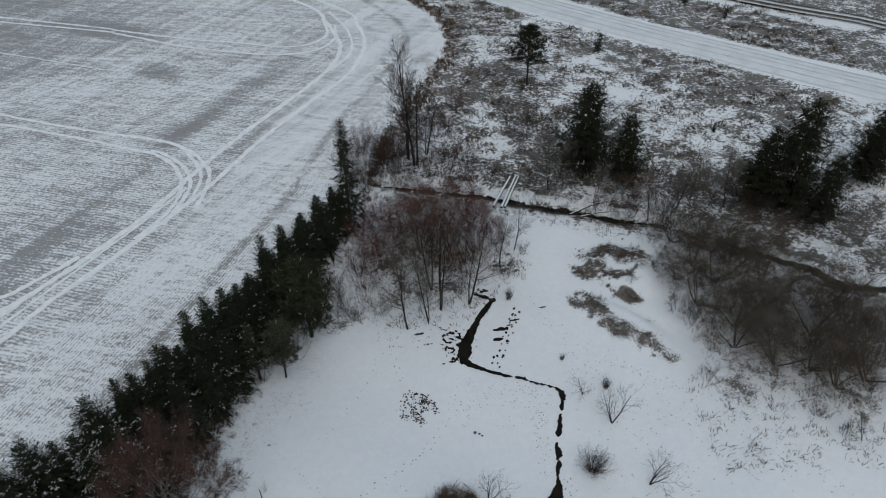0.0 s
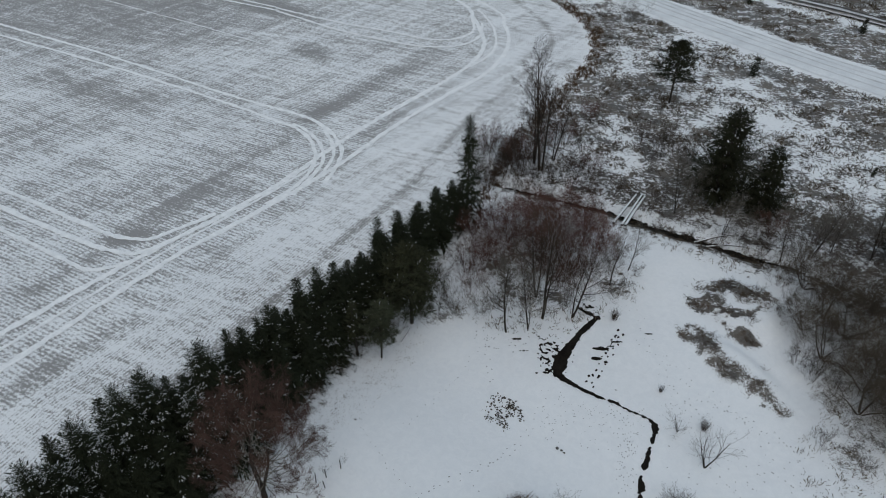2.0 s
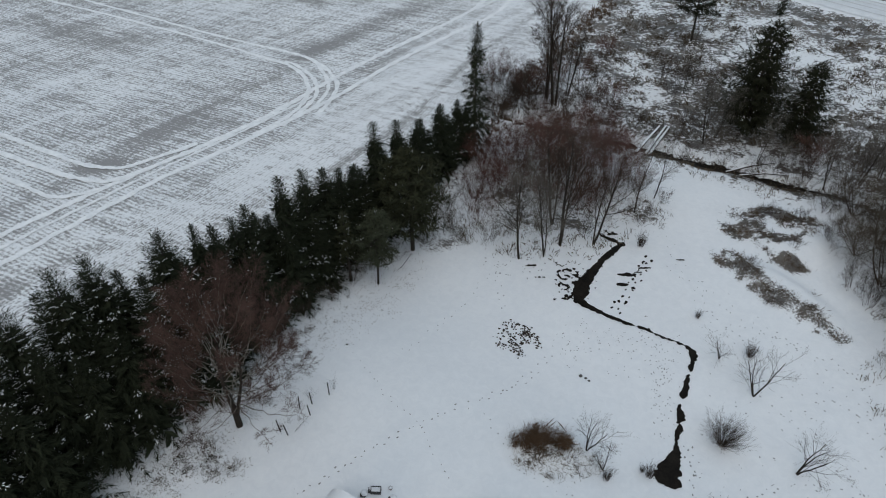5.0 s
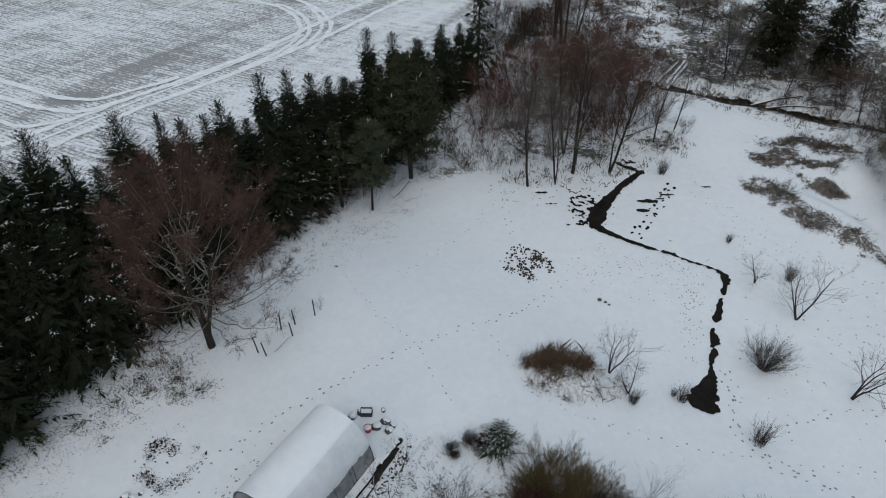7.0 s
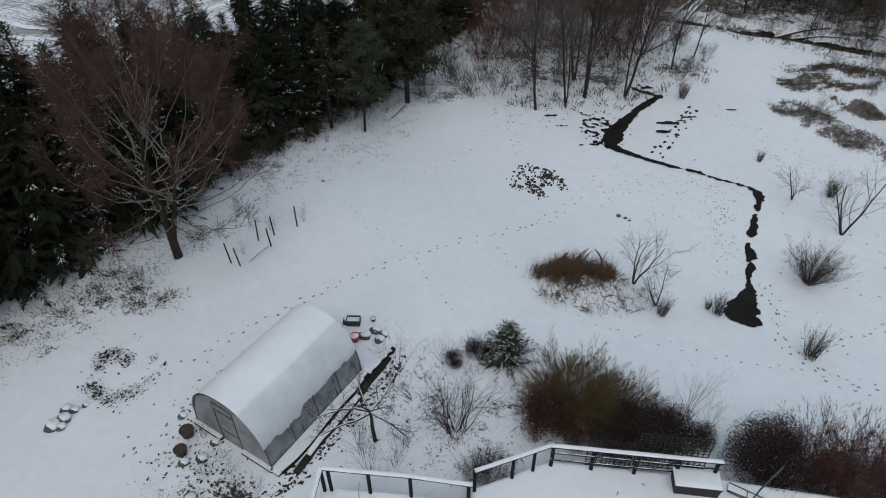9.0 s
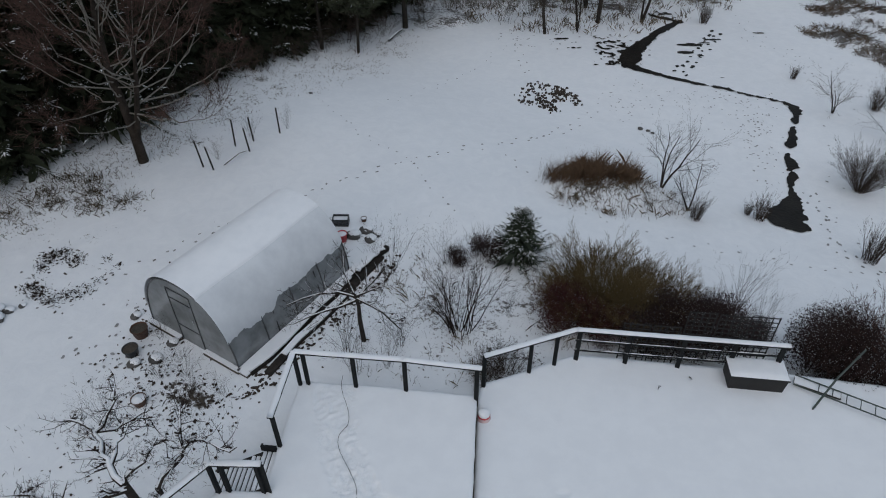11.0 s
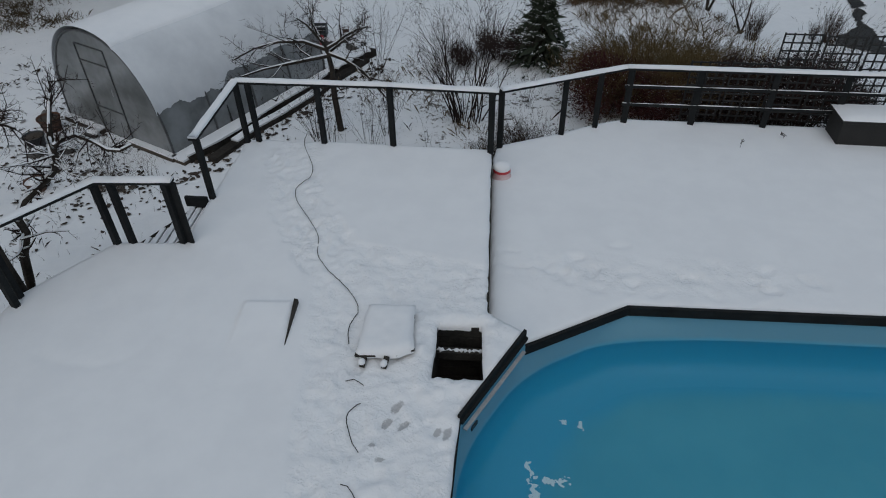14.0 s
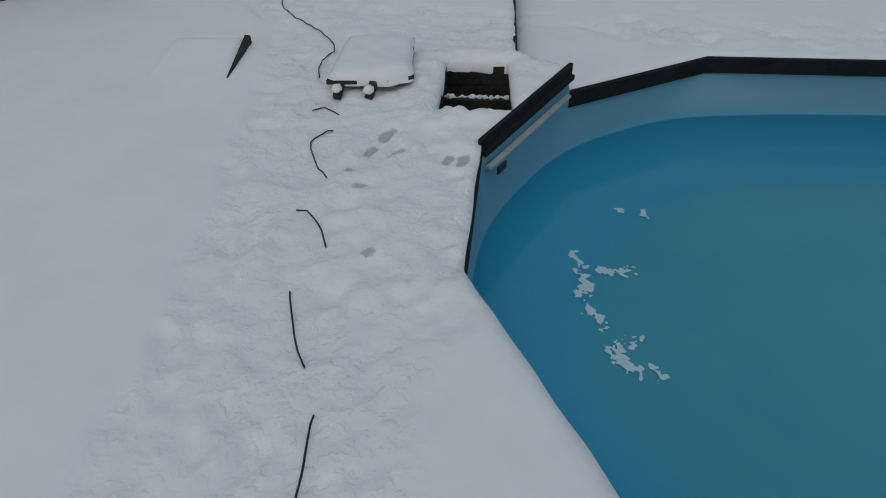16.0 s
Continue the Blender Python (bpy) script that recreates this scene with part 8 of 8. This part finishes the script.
tuft_b = stand(shrub("grey_bush", 103, 1.2, 0.36, 84, 0.009, TWIG_BROWN, "narrow grey-brown bush of dry upright stems", kids=3, fork=16, base=0.25, levels=2), 9.55, 18.6, 0, 1.0)
for x, y, turn, size, lab in ((6.45, 20.1, 40, 0.75, ""), (12.5, 30.0, 90, 0.85, "little dark bush in the snow"), (9.6, 32.7, 10, 0.5, "tiny dry bush in the snow"), (5.9, 39.3, 60, 0.9, "sparse grey bush by the brook"), (4.3, 19.3, 0, 0.7, ""), (6.1, 20.3, 0, 0.4, "")):
    again(tuft_b, x, y, turn, size, label=lab)


# ---- dry grass ----
DRY_GRASS_DARK = simple("dark_dry_grass", (0.035, 0.027, 0.018), (0.15, 0.115, 0.075), 0.85, 0.5, bump=0, per="island", spec=0.12)
def tussocks(name, spots, material, label, blades=14, height=0.35, spread=0.18, width=0.012, lean=0.6, seed=1):
    """Clumps of dry blades at many places, as one mass."""
    r = random.Random(seed)
    g = Geo()
    zs = land(np.array([s[0] for s in spots]), np.array([s[1] for s in spots]))
    for (x, y, size), z in zip(spots, zs):
        la = r.uniform(0, 6.283)
        for k in range(blades):
            a = r.uniform(0, 6.283)
            d = Vector((math.cos(a) * lean * r.random() + 0.25 * math.cos(la), math.sin(a) * lean * r.random() + 0.25 * math.sin(la), 1)).normalized()
            p = Vector((x + r.gauss(0, spread) * size, y + r.gauss(0, spread) * size, float(z) - 0.03))
            h = height * size * r.uniform(0.55, 1.15)
            w = Vector((-math.sin(a), math.cos(a), 0)) * width * (0.6 + size * 0.4)
            q = p + d * h * 0.6
            e = p + d * h + Vector((d.x, d.y, -0.25)) * h * 0.3
            g.add([p - w, p + w, q + w * 0.7, e, q - w * 0.7], [(0, 1, 2, 3, 4)])
    return tagged(part(name, g, material), label, "grass", kind="stuff")


def scatter(n, seed, box, keep):
    r = np.random.RandomState(seed)
    x, y = r.uniform(box[0], box[1], n), r.uniform(box[2], box[3], n)
    ok = r.rand(n) < keep(x, y)
    s = r.uniform(0.6, 1.3, n)
    return [(float(a), float(b), float(c)) for a, b, c in zip(x[ok], y[ok], s[ok])]


def on_meadow(x, y):
    c_, _ = to_line(x, y, CREEK)
    d_, _ = to_line(x, y, FIELD_EDGE)
    r_, _ = to_line(x, y, FAR_ROAD)
    return (c_ > 1.0) * (d_ < -0.5) * (np.abs(r_) > 4.2) * (value_noise(x, y * 1.6, 0.55, 7) * 0.65 + value_noise(x, y * 1.5, 0.16, 17) * 0.35 > 0.50) * 0.8


tussocks("meadow_grass", scatter(15000, 1, (-10, 56, 55, 125), on_meadow), DRY_GRASS_DARK, "brown tussocks of dead grass poking through snow", 9, 0.42, 0.26, 0.028, 1.2, 1)
tussocks("reed_clump", scatter(420, 2, (-1.2, 2.9, 19.3, 21.6), lambda x, y: (blob(x, y, 0.75, 20.45, 2.0, 1.2, 12) > 0.22) * (0.55 + 0.6 * wave_noise(x, y, 3.1))), DRY_GRASS_RED, "thick clump of rusty dead reeds in snow", 60, 0.78, 0.14, 0.0034, 0.45, 2)
tussocks("reed_fringe", scatter(330, 3, (-1.2, 4.6, 18.2, 21.0), lambda x, y: 0.8 * (blob(x, y, 1.8, 19.5, 2.8, 1.2, 12) > 0.15)), DRY_GRASS, "sparse pale dead grass beside the reeds", 14, 0.40, 0.14, 0.004, 1.0, 3)
for k, (mat_, n_, lab) in enumerate(((DRY_GRASS_DARK, 2200, "brown dead grass on the low mounds"), (DRY_GRASS_RED, 1100, "rusty dead grass on the low mounds"))):
    tussocks("mound_grass", scatter(n_, 4 + 30 * k, (10, 21, 31.5, 49), lambda x, y: 0.9 * (mound_cover(x, y) * 1.05 > 0.26 + 0.42 * value_noise(x, y, 1.2, 9 + k) + 0.42 * value_noise(x, y, 3.6, 19 + k))), mat_, lab, 14, 0.36, 0.18, 0.0052, 1.2, 4 + k)
tussocks("bank_grass", scatter(4200, 5, (-14, 34, 36, 60), lambda x, y: np.maximum(0.55 * (np.abs(to_line(x, y, CREEK)[0] + 0.8) < 2.2), np.maximum(0.6 * (blob(x, y, -2.5, 42.5, 9.2, 8.2) > 0.1), 0.5 * (blob(x, y, 6.3, 43.3, 2.2, 2.4) > 0.1))) * (to_line(x, y, FIELD_EDGE)[0] < -0.5)),
         DRY_GRASS, "dead grass along the creek and under the trees", 9, 0.4, 0.2, 0.018, 0.9, 5)
tussocks("corner_grass", scatter(2400, 6, (-12, 4, 52, 110), lambda x, y: 0.8 * (np.abs(to_line(x, y, FIELD_EDGE)[0] + 0.7) < 1.1)), DRY_GRASS_RED, "brown strip of tall dead grass along the field", 12, 0.6, 0.22, 0.03, 0.8, 6)
tussocks("slope_grass", scatter(3600, 7, (-24, -9, 8, 38), lambda x, y: 0.9 * (smooth01(-13.2, -16.0, x + 0.45 * (17 - y)) * 0.75 > value_noise(x, y, 0.7, 31) * 0.55 + value_noise(x, y, 2.4, 32) * 0.45)), DRY_GRASS, "dull dead grass poking through the snow below the hedge", 7, 0.16, 0.15, 0.006, 1.4, 7)
tussocks("slope_stalks", scatter(1500, 47, (-21, -11.5, 10, 20), lambda x, y: 0.9 * (smooth01(-13.2, -15.6, x + 0.45 * (17 - y)) * 0.72 > value_noise(x, y, 0.9, 33) * 0.5 + value_noise(x, y, 2.9, 34) * 0.5)), DRY_GRASS_DARK, "small dark tufts on the snowy slope below the hedge", 6, 0.13, 0.13, 0.009, 1.8, 47)
tussocks("slope_clumps", [(cx + math.cos(k * 2.4) * cr * (k % 9) / 7, cy + math.sin(k * 2.4) * cr * (k % 9) / 7, 0.9) for cx, cy, cr in ((-16.06, 15.98, 0.7), (-14.24, 15.07, 0.7), (-14.99, 14.56, 0.6), (-17.48, 13.5, 0.8), (-18.3, 12.14, 0.6), (-17.0, 15.9, 0.8), (-17.2, 14.9, 0.7), (-15.6, 15.3, 0.5), (-16.4, 14.4, 0.6), (-19.2, 11.2, 0.6)) for k in range(30)],
         DRY_GRASS_DARK, "dark clumps of withered plants on the slope", 10, 0.26, 0.14, 0.006, 1.3, 27)
tussocks("right_grass", scatter(900, 8, (19, 36, 23, 42), lambda x, y: 0.6 * (x + 0.35 * (38 - y) > 21.5)), DRY_GRASS, "dead grass among the trees on the bank", 9, 0.4, 0.2, 0.016, 0.9, 8)
tussocks("garden_grass", scatter(260, 9, (-6, 4, 9.6, 15.5), lambda x, y: 0.7 * (blob(x, y, -1.0, 12.6, 5.4, 3.4) > 0.1) * (wave_noise(x, y, 1.5) > 0.0)), DRY_GRASS, "pale dead grass behind the railing", 12, 0.32, 0.12, 0.006, 1.0, 9)
RING_HEAPS = ((-14.63, 12.0, 0.22, 60), (-14.35, 12.28, 0.2, 50), (-13.8, 12.05, 0.24, 60), (-14.5, 11.55, 0.2, 36), (-14.25, 10.75, 0.2, 60), (-13.85, 10.58, 0.2, 60), (-13.3, 10.42, 0.22, 40), (-13.05, 10.75, 0.24, 36), (-12.72, 10.95, 0.2, 30), (-12.5, 12.1, 0.1, 8), (-12.9, 12.35, 0.08, 8), (-12.6, 11.5, 0.14, 12))
tussocks("ring_grass", [(hx + math.cos(k * 2.4) * hr * (k % 7) / 5, hy + math.sin(k * 2.4) * hr * (k % 7) / 5, 1.0) for hx, hy, hr, n_ in RING_HEAPS for k in range(n_ // 4)], TWIG_DARK, "ring of dark withered stems in the snow", 8, 0.16, 0.1, 0.007, 1.6, 10)

tussocks("garden_stalks", scatter(300, 19, (-6.5, 1.0, 9.4, 15.8), lambda x, y: 0.75 * (blob(x, y, -2.2, 12.4, 5.0, 3.4) > 0.05)), TWIG_DARK, "thin dark withered stalks in the garden snow", 3, 0.34, 0.10, 0.003, 0.7, 19)
tussocks("garden_stalks", scatter(240, 20, (-11.5, -6.2, 4.6, 9.6), lambda x, y: 0.7 * (blob(x, y, -8.8, 7.2, 3.2, 2.8) > 0.05)), TWIG_DARK, "thin dark withered stalks beside the platform", 3, 0.26, 0.10, 0.003, 0.9, 20)

# ring of withered perennials in the middle of the lawn
g = Geo()
rr = random.Random(17)
clumps = []
for k in range(34):
    a, q = rr.uniform(1.7, 7.7), rr.uniform(0.35, 1.35)
    clumps.append((-1.6 + q * math.cos(a), 28.1 + q * math.sin(a), rr.uniform(0.08, 0.22)))
for k in range(300):
    cx, cy, cr = rr.choice(clumps)
    x, y = cx + rr.gauss(0, cr), cy + rr.gauss(0, cr)
    e = rr.uniform(0.02, 0.06)
    ellipsoid(g, (x, y, land_at(x, y) + 0.02), (e * rr.uniform(0.8, 1.6), e, 0.06), rr, 6, 4, 0.4)
tagged(part("withered_flower_bed", g, simple("withered_leaves", (0.016, 0.013, 0.011), (0.075, 0.058, 0.047), 0.9, 2.0), None), "round bed of dark withered plants in snow", "flower bed", kind="stuff")
g = Geo()


def leaf(geo, x, y, e, r):
    """A curled flat leaf or clod lying on the snow."""
    n, z, a0 = 6, land_at(x, y) + 0.012, r.uniform(0, 6.283)
    long = r.uniform(1.0, 2.2)
    vs = [(x, y, z + e * 0.35)]
    for k in range(n):
        th = 6.283 * k / n
        u, v = math.cos(th) * e * long * r.uniform(0.6, 1.3), math.sin(th) * e * r.uniform(0.6, 1.3)
        vs.append((x + u * math.cos(a0) - v * math.sin(a0), y + u * math.sin(a0) + v * math.cos(a0), z + e * r.uniform(-0.3, 0.5)))
    geo.add(vs, [(0, 1 + k, 1 + (k + 1) % n) for k in range(n)])


heaps = [(-7.9, 8.45, 0.75, 0.32, 300), (-9.0, 9.0, 0.5, 0.45, 120), (-9.9, 9.5, 0.5, 0.5, 130), (-8.6, 7.6, 0.8, 0.5, 120), (-10.2, 8.4, 0.5, 0.5, 60), (-10.4, 11.4, 0.35, 0.9, 120), (-7.2, 7.6, 0.6, 0.4, 90), (-9.2, 5.8, 1.1, 1.0, 110)]
for hx, hy, sx, sy, cnt in heaps:
    for k in range(int(cnt * 0.45)):
        leaf(g, hx + rr.gauss(0, sx), hy + rr.gauss(0, sy), rr.uniform(0.008, 0.036), rr)
for hx, hy, hr, cnt in RING_HEAPS:
    for k in range(int(cnt * 0.42)):
        leaf(g, hx + rr.gauss(0, hr), hy + rr.gauss(0, hr * 0.8), rr.uniform(0.012, 0.042), rr)
for k in range(260):
    f = rr.random()
    leaf(g, -6.65 + 2.1 * f + rr.gauss(0, 0.22), 8.6 + 5.6 * f + rr.gauss(0, 0.15), rr.uniform(0.015, 0.05), rr)
for k in range(110):
    leaf(g, rr.uniform(-5.4, 0.2), rr.uniform(9.8, 15.2), rr.uniform(0.01, 0.028), rr)
tagged(part("leaf_litter", g, simple("dark_leaf_litter", (0.014, 0.011, 0.009), (0.065, 0.046, 0.035), 0.9, 5.0), None), "dark fallen leaves and clods showing in the snow", "leaf litter", kind="stuff")


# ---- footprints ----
# Prints are flat discs; FOOT's grey puts the shade of their hollows into colour.
def print_discs(name, spots, label, material=None):
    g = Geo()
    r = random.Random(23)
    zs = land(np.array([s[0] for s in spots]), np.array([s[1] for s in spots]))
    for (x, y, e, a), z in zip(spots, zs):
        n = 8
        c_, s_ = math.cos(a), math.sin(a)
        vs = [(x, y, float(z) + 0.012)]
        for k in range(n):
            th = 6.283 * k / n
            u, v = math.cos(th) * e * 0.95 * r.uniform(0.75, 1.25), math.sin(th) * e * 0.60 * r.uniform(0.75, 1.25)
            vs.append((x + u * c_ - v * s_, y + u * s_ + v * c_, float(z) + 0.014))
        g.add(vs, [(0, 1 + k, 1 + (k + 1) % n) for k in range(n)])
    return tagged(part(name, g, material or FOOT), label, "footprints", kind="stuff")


# one colour for trodden grass and the painted shade of the hollows
FOOT = simple("print_shade_and_grass", (0.12, 0.115, 0.11), (0.40, 0.405, 0.42), 0.9, 1.5, bump=0.2, per="island")


def trail(pts, pace, size, seed, double=0.0, wobble=0.08):
    r = random.Random(seed)
    line, out, acc = densify(pts, 0.1), [], 0.0
    for i in range(1, len(line)):
        acc += (line[i] - line[i - 1]).length
        if acc > pace * r.uniform(0.8, 1.2):
            acc = 0
            t = (line[i] - line[i - 1]).normalized()
            s = Vector((-t.y, t.x, 0)) * (double if len(out) % 2 else -double)
            p = line[i] + s
            out.append((p.x + r.gauss(0, wobble), p.y + r.gauss(0, wobble), size * r.uniform(0.7, 1.25), math.atan2(t.y, t.x) + r.gauss(0, 0.3)))
    return out


def strewn(n, seed, box, size):
    r = random.Random(seed)
    return [(r.uniform(box[0], box[1]), r.uniform(box[2], box[3]), size * r.uniform(0.6, 1.3), r.uniform(0, 3.1)) for _ in range(n)]


print_discs("animal_trail", trail([(-11.3, 24.2), (-8.6, 21.8), (-5.8, 19.9), (-4.6, 18.4), (-3.2, 16.6)], 0.42, 0.045, 1), "line of small animal tracks across the snow")
print_discs("footpath", trail([(-13.5, 10.2), (-11.7, 12.5), (-10.5, 14.3), (-9.2, 15.9), (-5.8, 19.9), (-2.9, 22.5), (-0.6, 25.0), (0.6, 27.2)], 0.30, 0.062, 2, 0.10), "line of footprints across the snowy lawn")
print_discs("footpath", trail([(8.6, 22.8), (8.75, 20.6), (8.75, 19.2), (9.3, 18.2), (10.6, 17.4), (12.3, 16.9), (15, 16.4)], 0.16, 0.065, 3, 0.16, 0.10), "worn line of footprints round the pond")
print_discs("animal_trail", trail([(-2.5, 21.8), (-0.9, 19.6), (0.4, 18.3), (3.8, 17.6), (8.5, 17.6), (14.3, 18.3)], 0.4, 0.045, 4, 0.06), "line of small animal tracks across the snow")
print_discs("animal_trail", trail([(-4.1, 36.0), (-4.0, 34.1), (-3.2, 31.6), (-2.8, 30.2)], 0.4, 0.06, 5, 0.12), "tracks leading to the round bed")
print_discs("footpath", trail([(4.2, 31.7), (5.1, 33.8), (5.9, 36.2), (6.6, 38.2)], 0.20, 0.135, 6, 0.22, 0.10), "dark footprints beside the brook", WATER_DARK)
print_discs("animal_trail", trail([(9.4, 36.5), (12.4, 33.5), (17.0, 30.2), (22, 25.6), (27, 21.0)], 0.35, 0.055, 7, 0.25, 0.35), "wandering tracks over the open snow")
print_discs("animal_trail", trail([(10, 32.2), (13, 28.6), (16.5, 26.6), (21.5, 22.6), (27, 17.5)], 0.4, 0.055, 8, 0.25, 0.4), "wandering tracks over the open snow")
print_discs("animal_trail", trail([(7.7, 41.5), (8.0, 38.4), (9.6, 34.8), (11.0, 32.0), (15.0, 29.4), (20.0, 26.2)], 0.35, 0.05, 9, 0.2, 0.3), "wandering tracks over the open snow")
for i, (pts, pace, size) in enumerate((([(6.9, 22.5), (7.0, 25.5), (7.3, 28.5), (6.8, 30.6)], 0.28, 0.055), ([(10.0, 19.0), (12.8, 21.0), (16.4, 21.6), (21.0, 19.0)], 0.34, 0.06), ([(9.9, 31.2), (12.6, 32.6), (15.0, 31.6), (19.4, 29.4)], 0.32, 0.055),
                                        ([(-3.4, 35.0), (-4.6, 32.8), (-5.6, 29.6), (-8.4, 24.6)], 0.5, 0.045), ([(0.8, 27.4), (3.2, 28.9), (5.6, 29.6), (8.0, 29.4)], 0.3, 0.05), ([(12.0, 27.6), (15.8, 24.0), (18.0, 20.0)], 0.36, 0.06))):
    print_discs("animal_trail", trail(pts, pace, size, 40 + i, 0.12, 0.14), "dotted line of animal tracks in the snow")
print_discs("scattered_tracks", strewn(130, 11, (0.6, 8.4, 26.5, 30.8), 0.04) + strewn(60, 12, (6.6, 8.0, 22.6, 30), 0.045) + strewn(70, 13, (9, 20, 18, 29), 0.05) + strewn(26, 14, (0.4, 3.0, 32.4, 36.2), 0.09) + strewn(70, 15, (17, 27, 22, 30), 0.05)
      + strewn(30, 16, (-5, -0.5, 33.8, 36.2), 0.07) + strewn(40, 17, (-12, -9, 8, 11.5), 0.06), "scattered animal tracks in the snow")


# sprigs that poke through the snow of the lower platform
for x, y, h_ in ((2.67, 10.3, 0.17), (3.37, 10.75, 0.08)):
    r = random.Random(round(x * 70))
    o = thing("sprig", (x, y, LOW), "tiny dark withered sprig poking through the snow", "sprig", "sprigs")
    g = Geo()
    top = Vector((r.uniform(-0.05, 0.05), r.uniform(-0.03, 0.03), h_))
    g.tube([(0, 0, -0.03), top * 0.5 + Vector((0.01, 0, 0)), top], [0.005, 0.004, 0.003], 4)
    for k in range(4):
        a = top * r.uniform(0.4, 1.0)
        g.tube([a, a + Vector((r.uniform(-0.07, 0.07), r.uniform(-0.05, 0.05), r.uniform(-0.02, 0.05)))], [0.004, 0.006], 4)
    part("stalk", g, TWIG_DARK, o)


# ---- fence posts, bridge, fallen wood ----
for x, y, z in ((-12.74, 17.6, 1.05), (-12.28, 17.5, 0.95), (-12.3, 19.15, 1.05), (-11.62, 18.95, 1.0), (-11.8, 19.65, 1.0), (-11.1, 20.45, 1.05)):
    g = Geo()
    r = random.Random(round(x * 100))
    b_ = land_at(x, y)
    g.tube([(x, y, b_ - 0.1), (x + r.uniform(-0.1, 0.1), y + r.uniform(-0.1, 0.1), b_ + z)], [0.032, 0.028], 7, True)
    tagged(part("fence_post", g, DECK_OLD), "thin dark wooden stake leaning in the snow", "fence post", "stakes")
for x, y, turn, size in ((-12.0, 19.9, 0, 0.42), (-12.5, 18.2, 60, 0.36), (-14.0, 19.0, 30, 0.3), (-11.0, 20.9, 90, 0.4), (-15.3, 23.6, 10, 0.45), (-14.4, 26.2, 70, 0.5), (-13.0, 28.6, 120, 0.45)):
    again(whip, x, y, turn, size, label="sparse dry grey stems in the snow")
for x, y, turn, size in ((-15.9, 24.6, 0, 0.5), (-14.6, 25.9, 60, 0.45), (-17.6, 18.6, 120, 0.5), (-13.6, 31.6, 200, 0.5), (-12.3, 33.0, 20, 0.45), (-9.6, 36.3, 80, 0.5), (-8.0, 38.2, 140, 0.5), (-18.5, 17.0, 40, 0.4), (-15.2, 23.2, 75, 0.5), (-14.9, 27.3, 15, 0.5), (-13.7, 28.2, 160, 0.45), (-13.3, 30.0, 230, 0.5), (-12.7, 31.9, 300, 0.5), (-11.2, 33.6, 50, 0.45), (-16.3, 21.9, 110, 0.5), (-15.8, 20.4, 190, 0.45), (-10.2, 37.6, 20, 0.55), (-9.0, 40.2, 260, 0.55)):
    again(thicket, x, y, turn, size, label="low leafless brush at the foot of the hedge")

bridge = thing("log_bridge", (0, 0, 0), "two snow-topped logs laid across the creek", "bridge")
for ax, ay, bx, by in ((5.35, 52.1, 7.45, 57.3), (6.15, 52.0, 8.05, 57.5), (6.5, 52.1, 8.3, 57.2)):
    g = Geo()
    za, zb = land_at(ax, ay) + 0.14, land_at(bx, by) + 0.14
    g.tube([(ax, ay, za), ((ax + bx) / 2, (ay + by) / 2, (za + zb) / 2 + 0.05), (bx, by, zb)], [0.13, 0.12, 0.11], 8, True)
    log = part("log", g, BARK, bridge)
    g = Geo()
    g.tube([(ax, ay, za + 0.10), ((ax + bx) / 2, (ay + by) / 2, (za + zb) / 2 + 0.15), (bx, by, zb + 0.09)], [0.11, 0.105, 0.09], 8, True)
    part("snow_strip", g, SNOW, log)
for ax, ay, bx, by, r in ((13.0, 51.5, 17.0, 53.2, 0.10), (14.0, 50.9, 17.8, 51.6, 0.08), (-10.6, 32.7, -10.3, 34.4, 0.06), (-11.98, 17.75, -11.66, 18.8, 0.025)):
    o = thing("fallen_log", (0, 0, 0), "dark fallen branch lying in the snow", "fallen log", "fallen logs")
    g = Geo()
    pa, pb = Vector((ax, ay, land_at(ax, ay) + 0.1)), Vector((bx, by, land_at(bx, by) + 0.1))
    m = pa.lerp(pb, 0.5) + Vector((0.1, 0.15, 0.12))
    g.tube([pa, m, pb], [r, r * 0.8, r * 0.5], 7, True)
    part("stem", g, BARK, o)
    g = Geo()
    up = Vector((0, 0, r * 0.7))
    g.tube([pa + up, m + up * 0.9, pb + up * 0.7], [r * 0.7, r * 0.6, r * 0.35], 7, True)
    part("snow", g, SNOW, o)
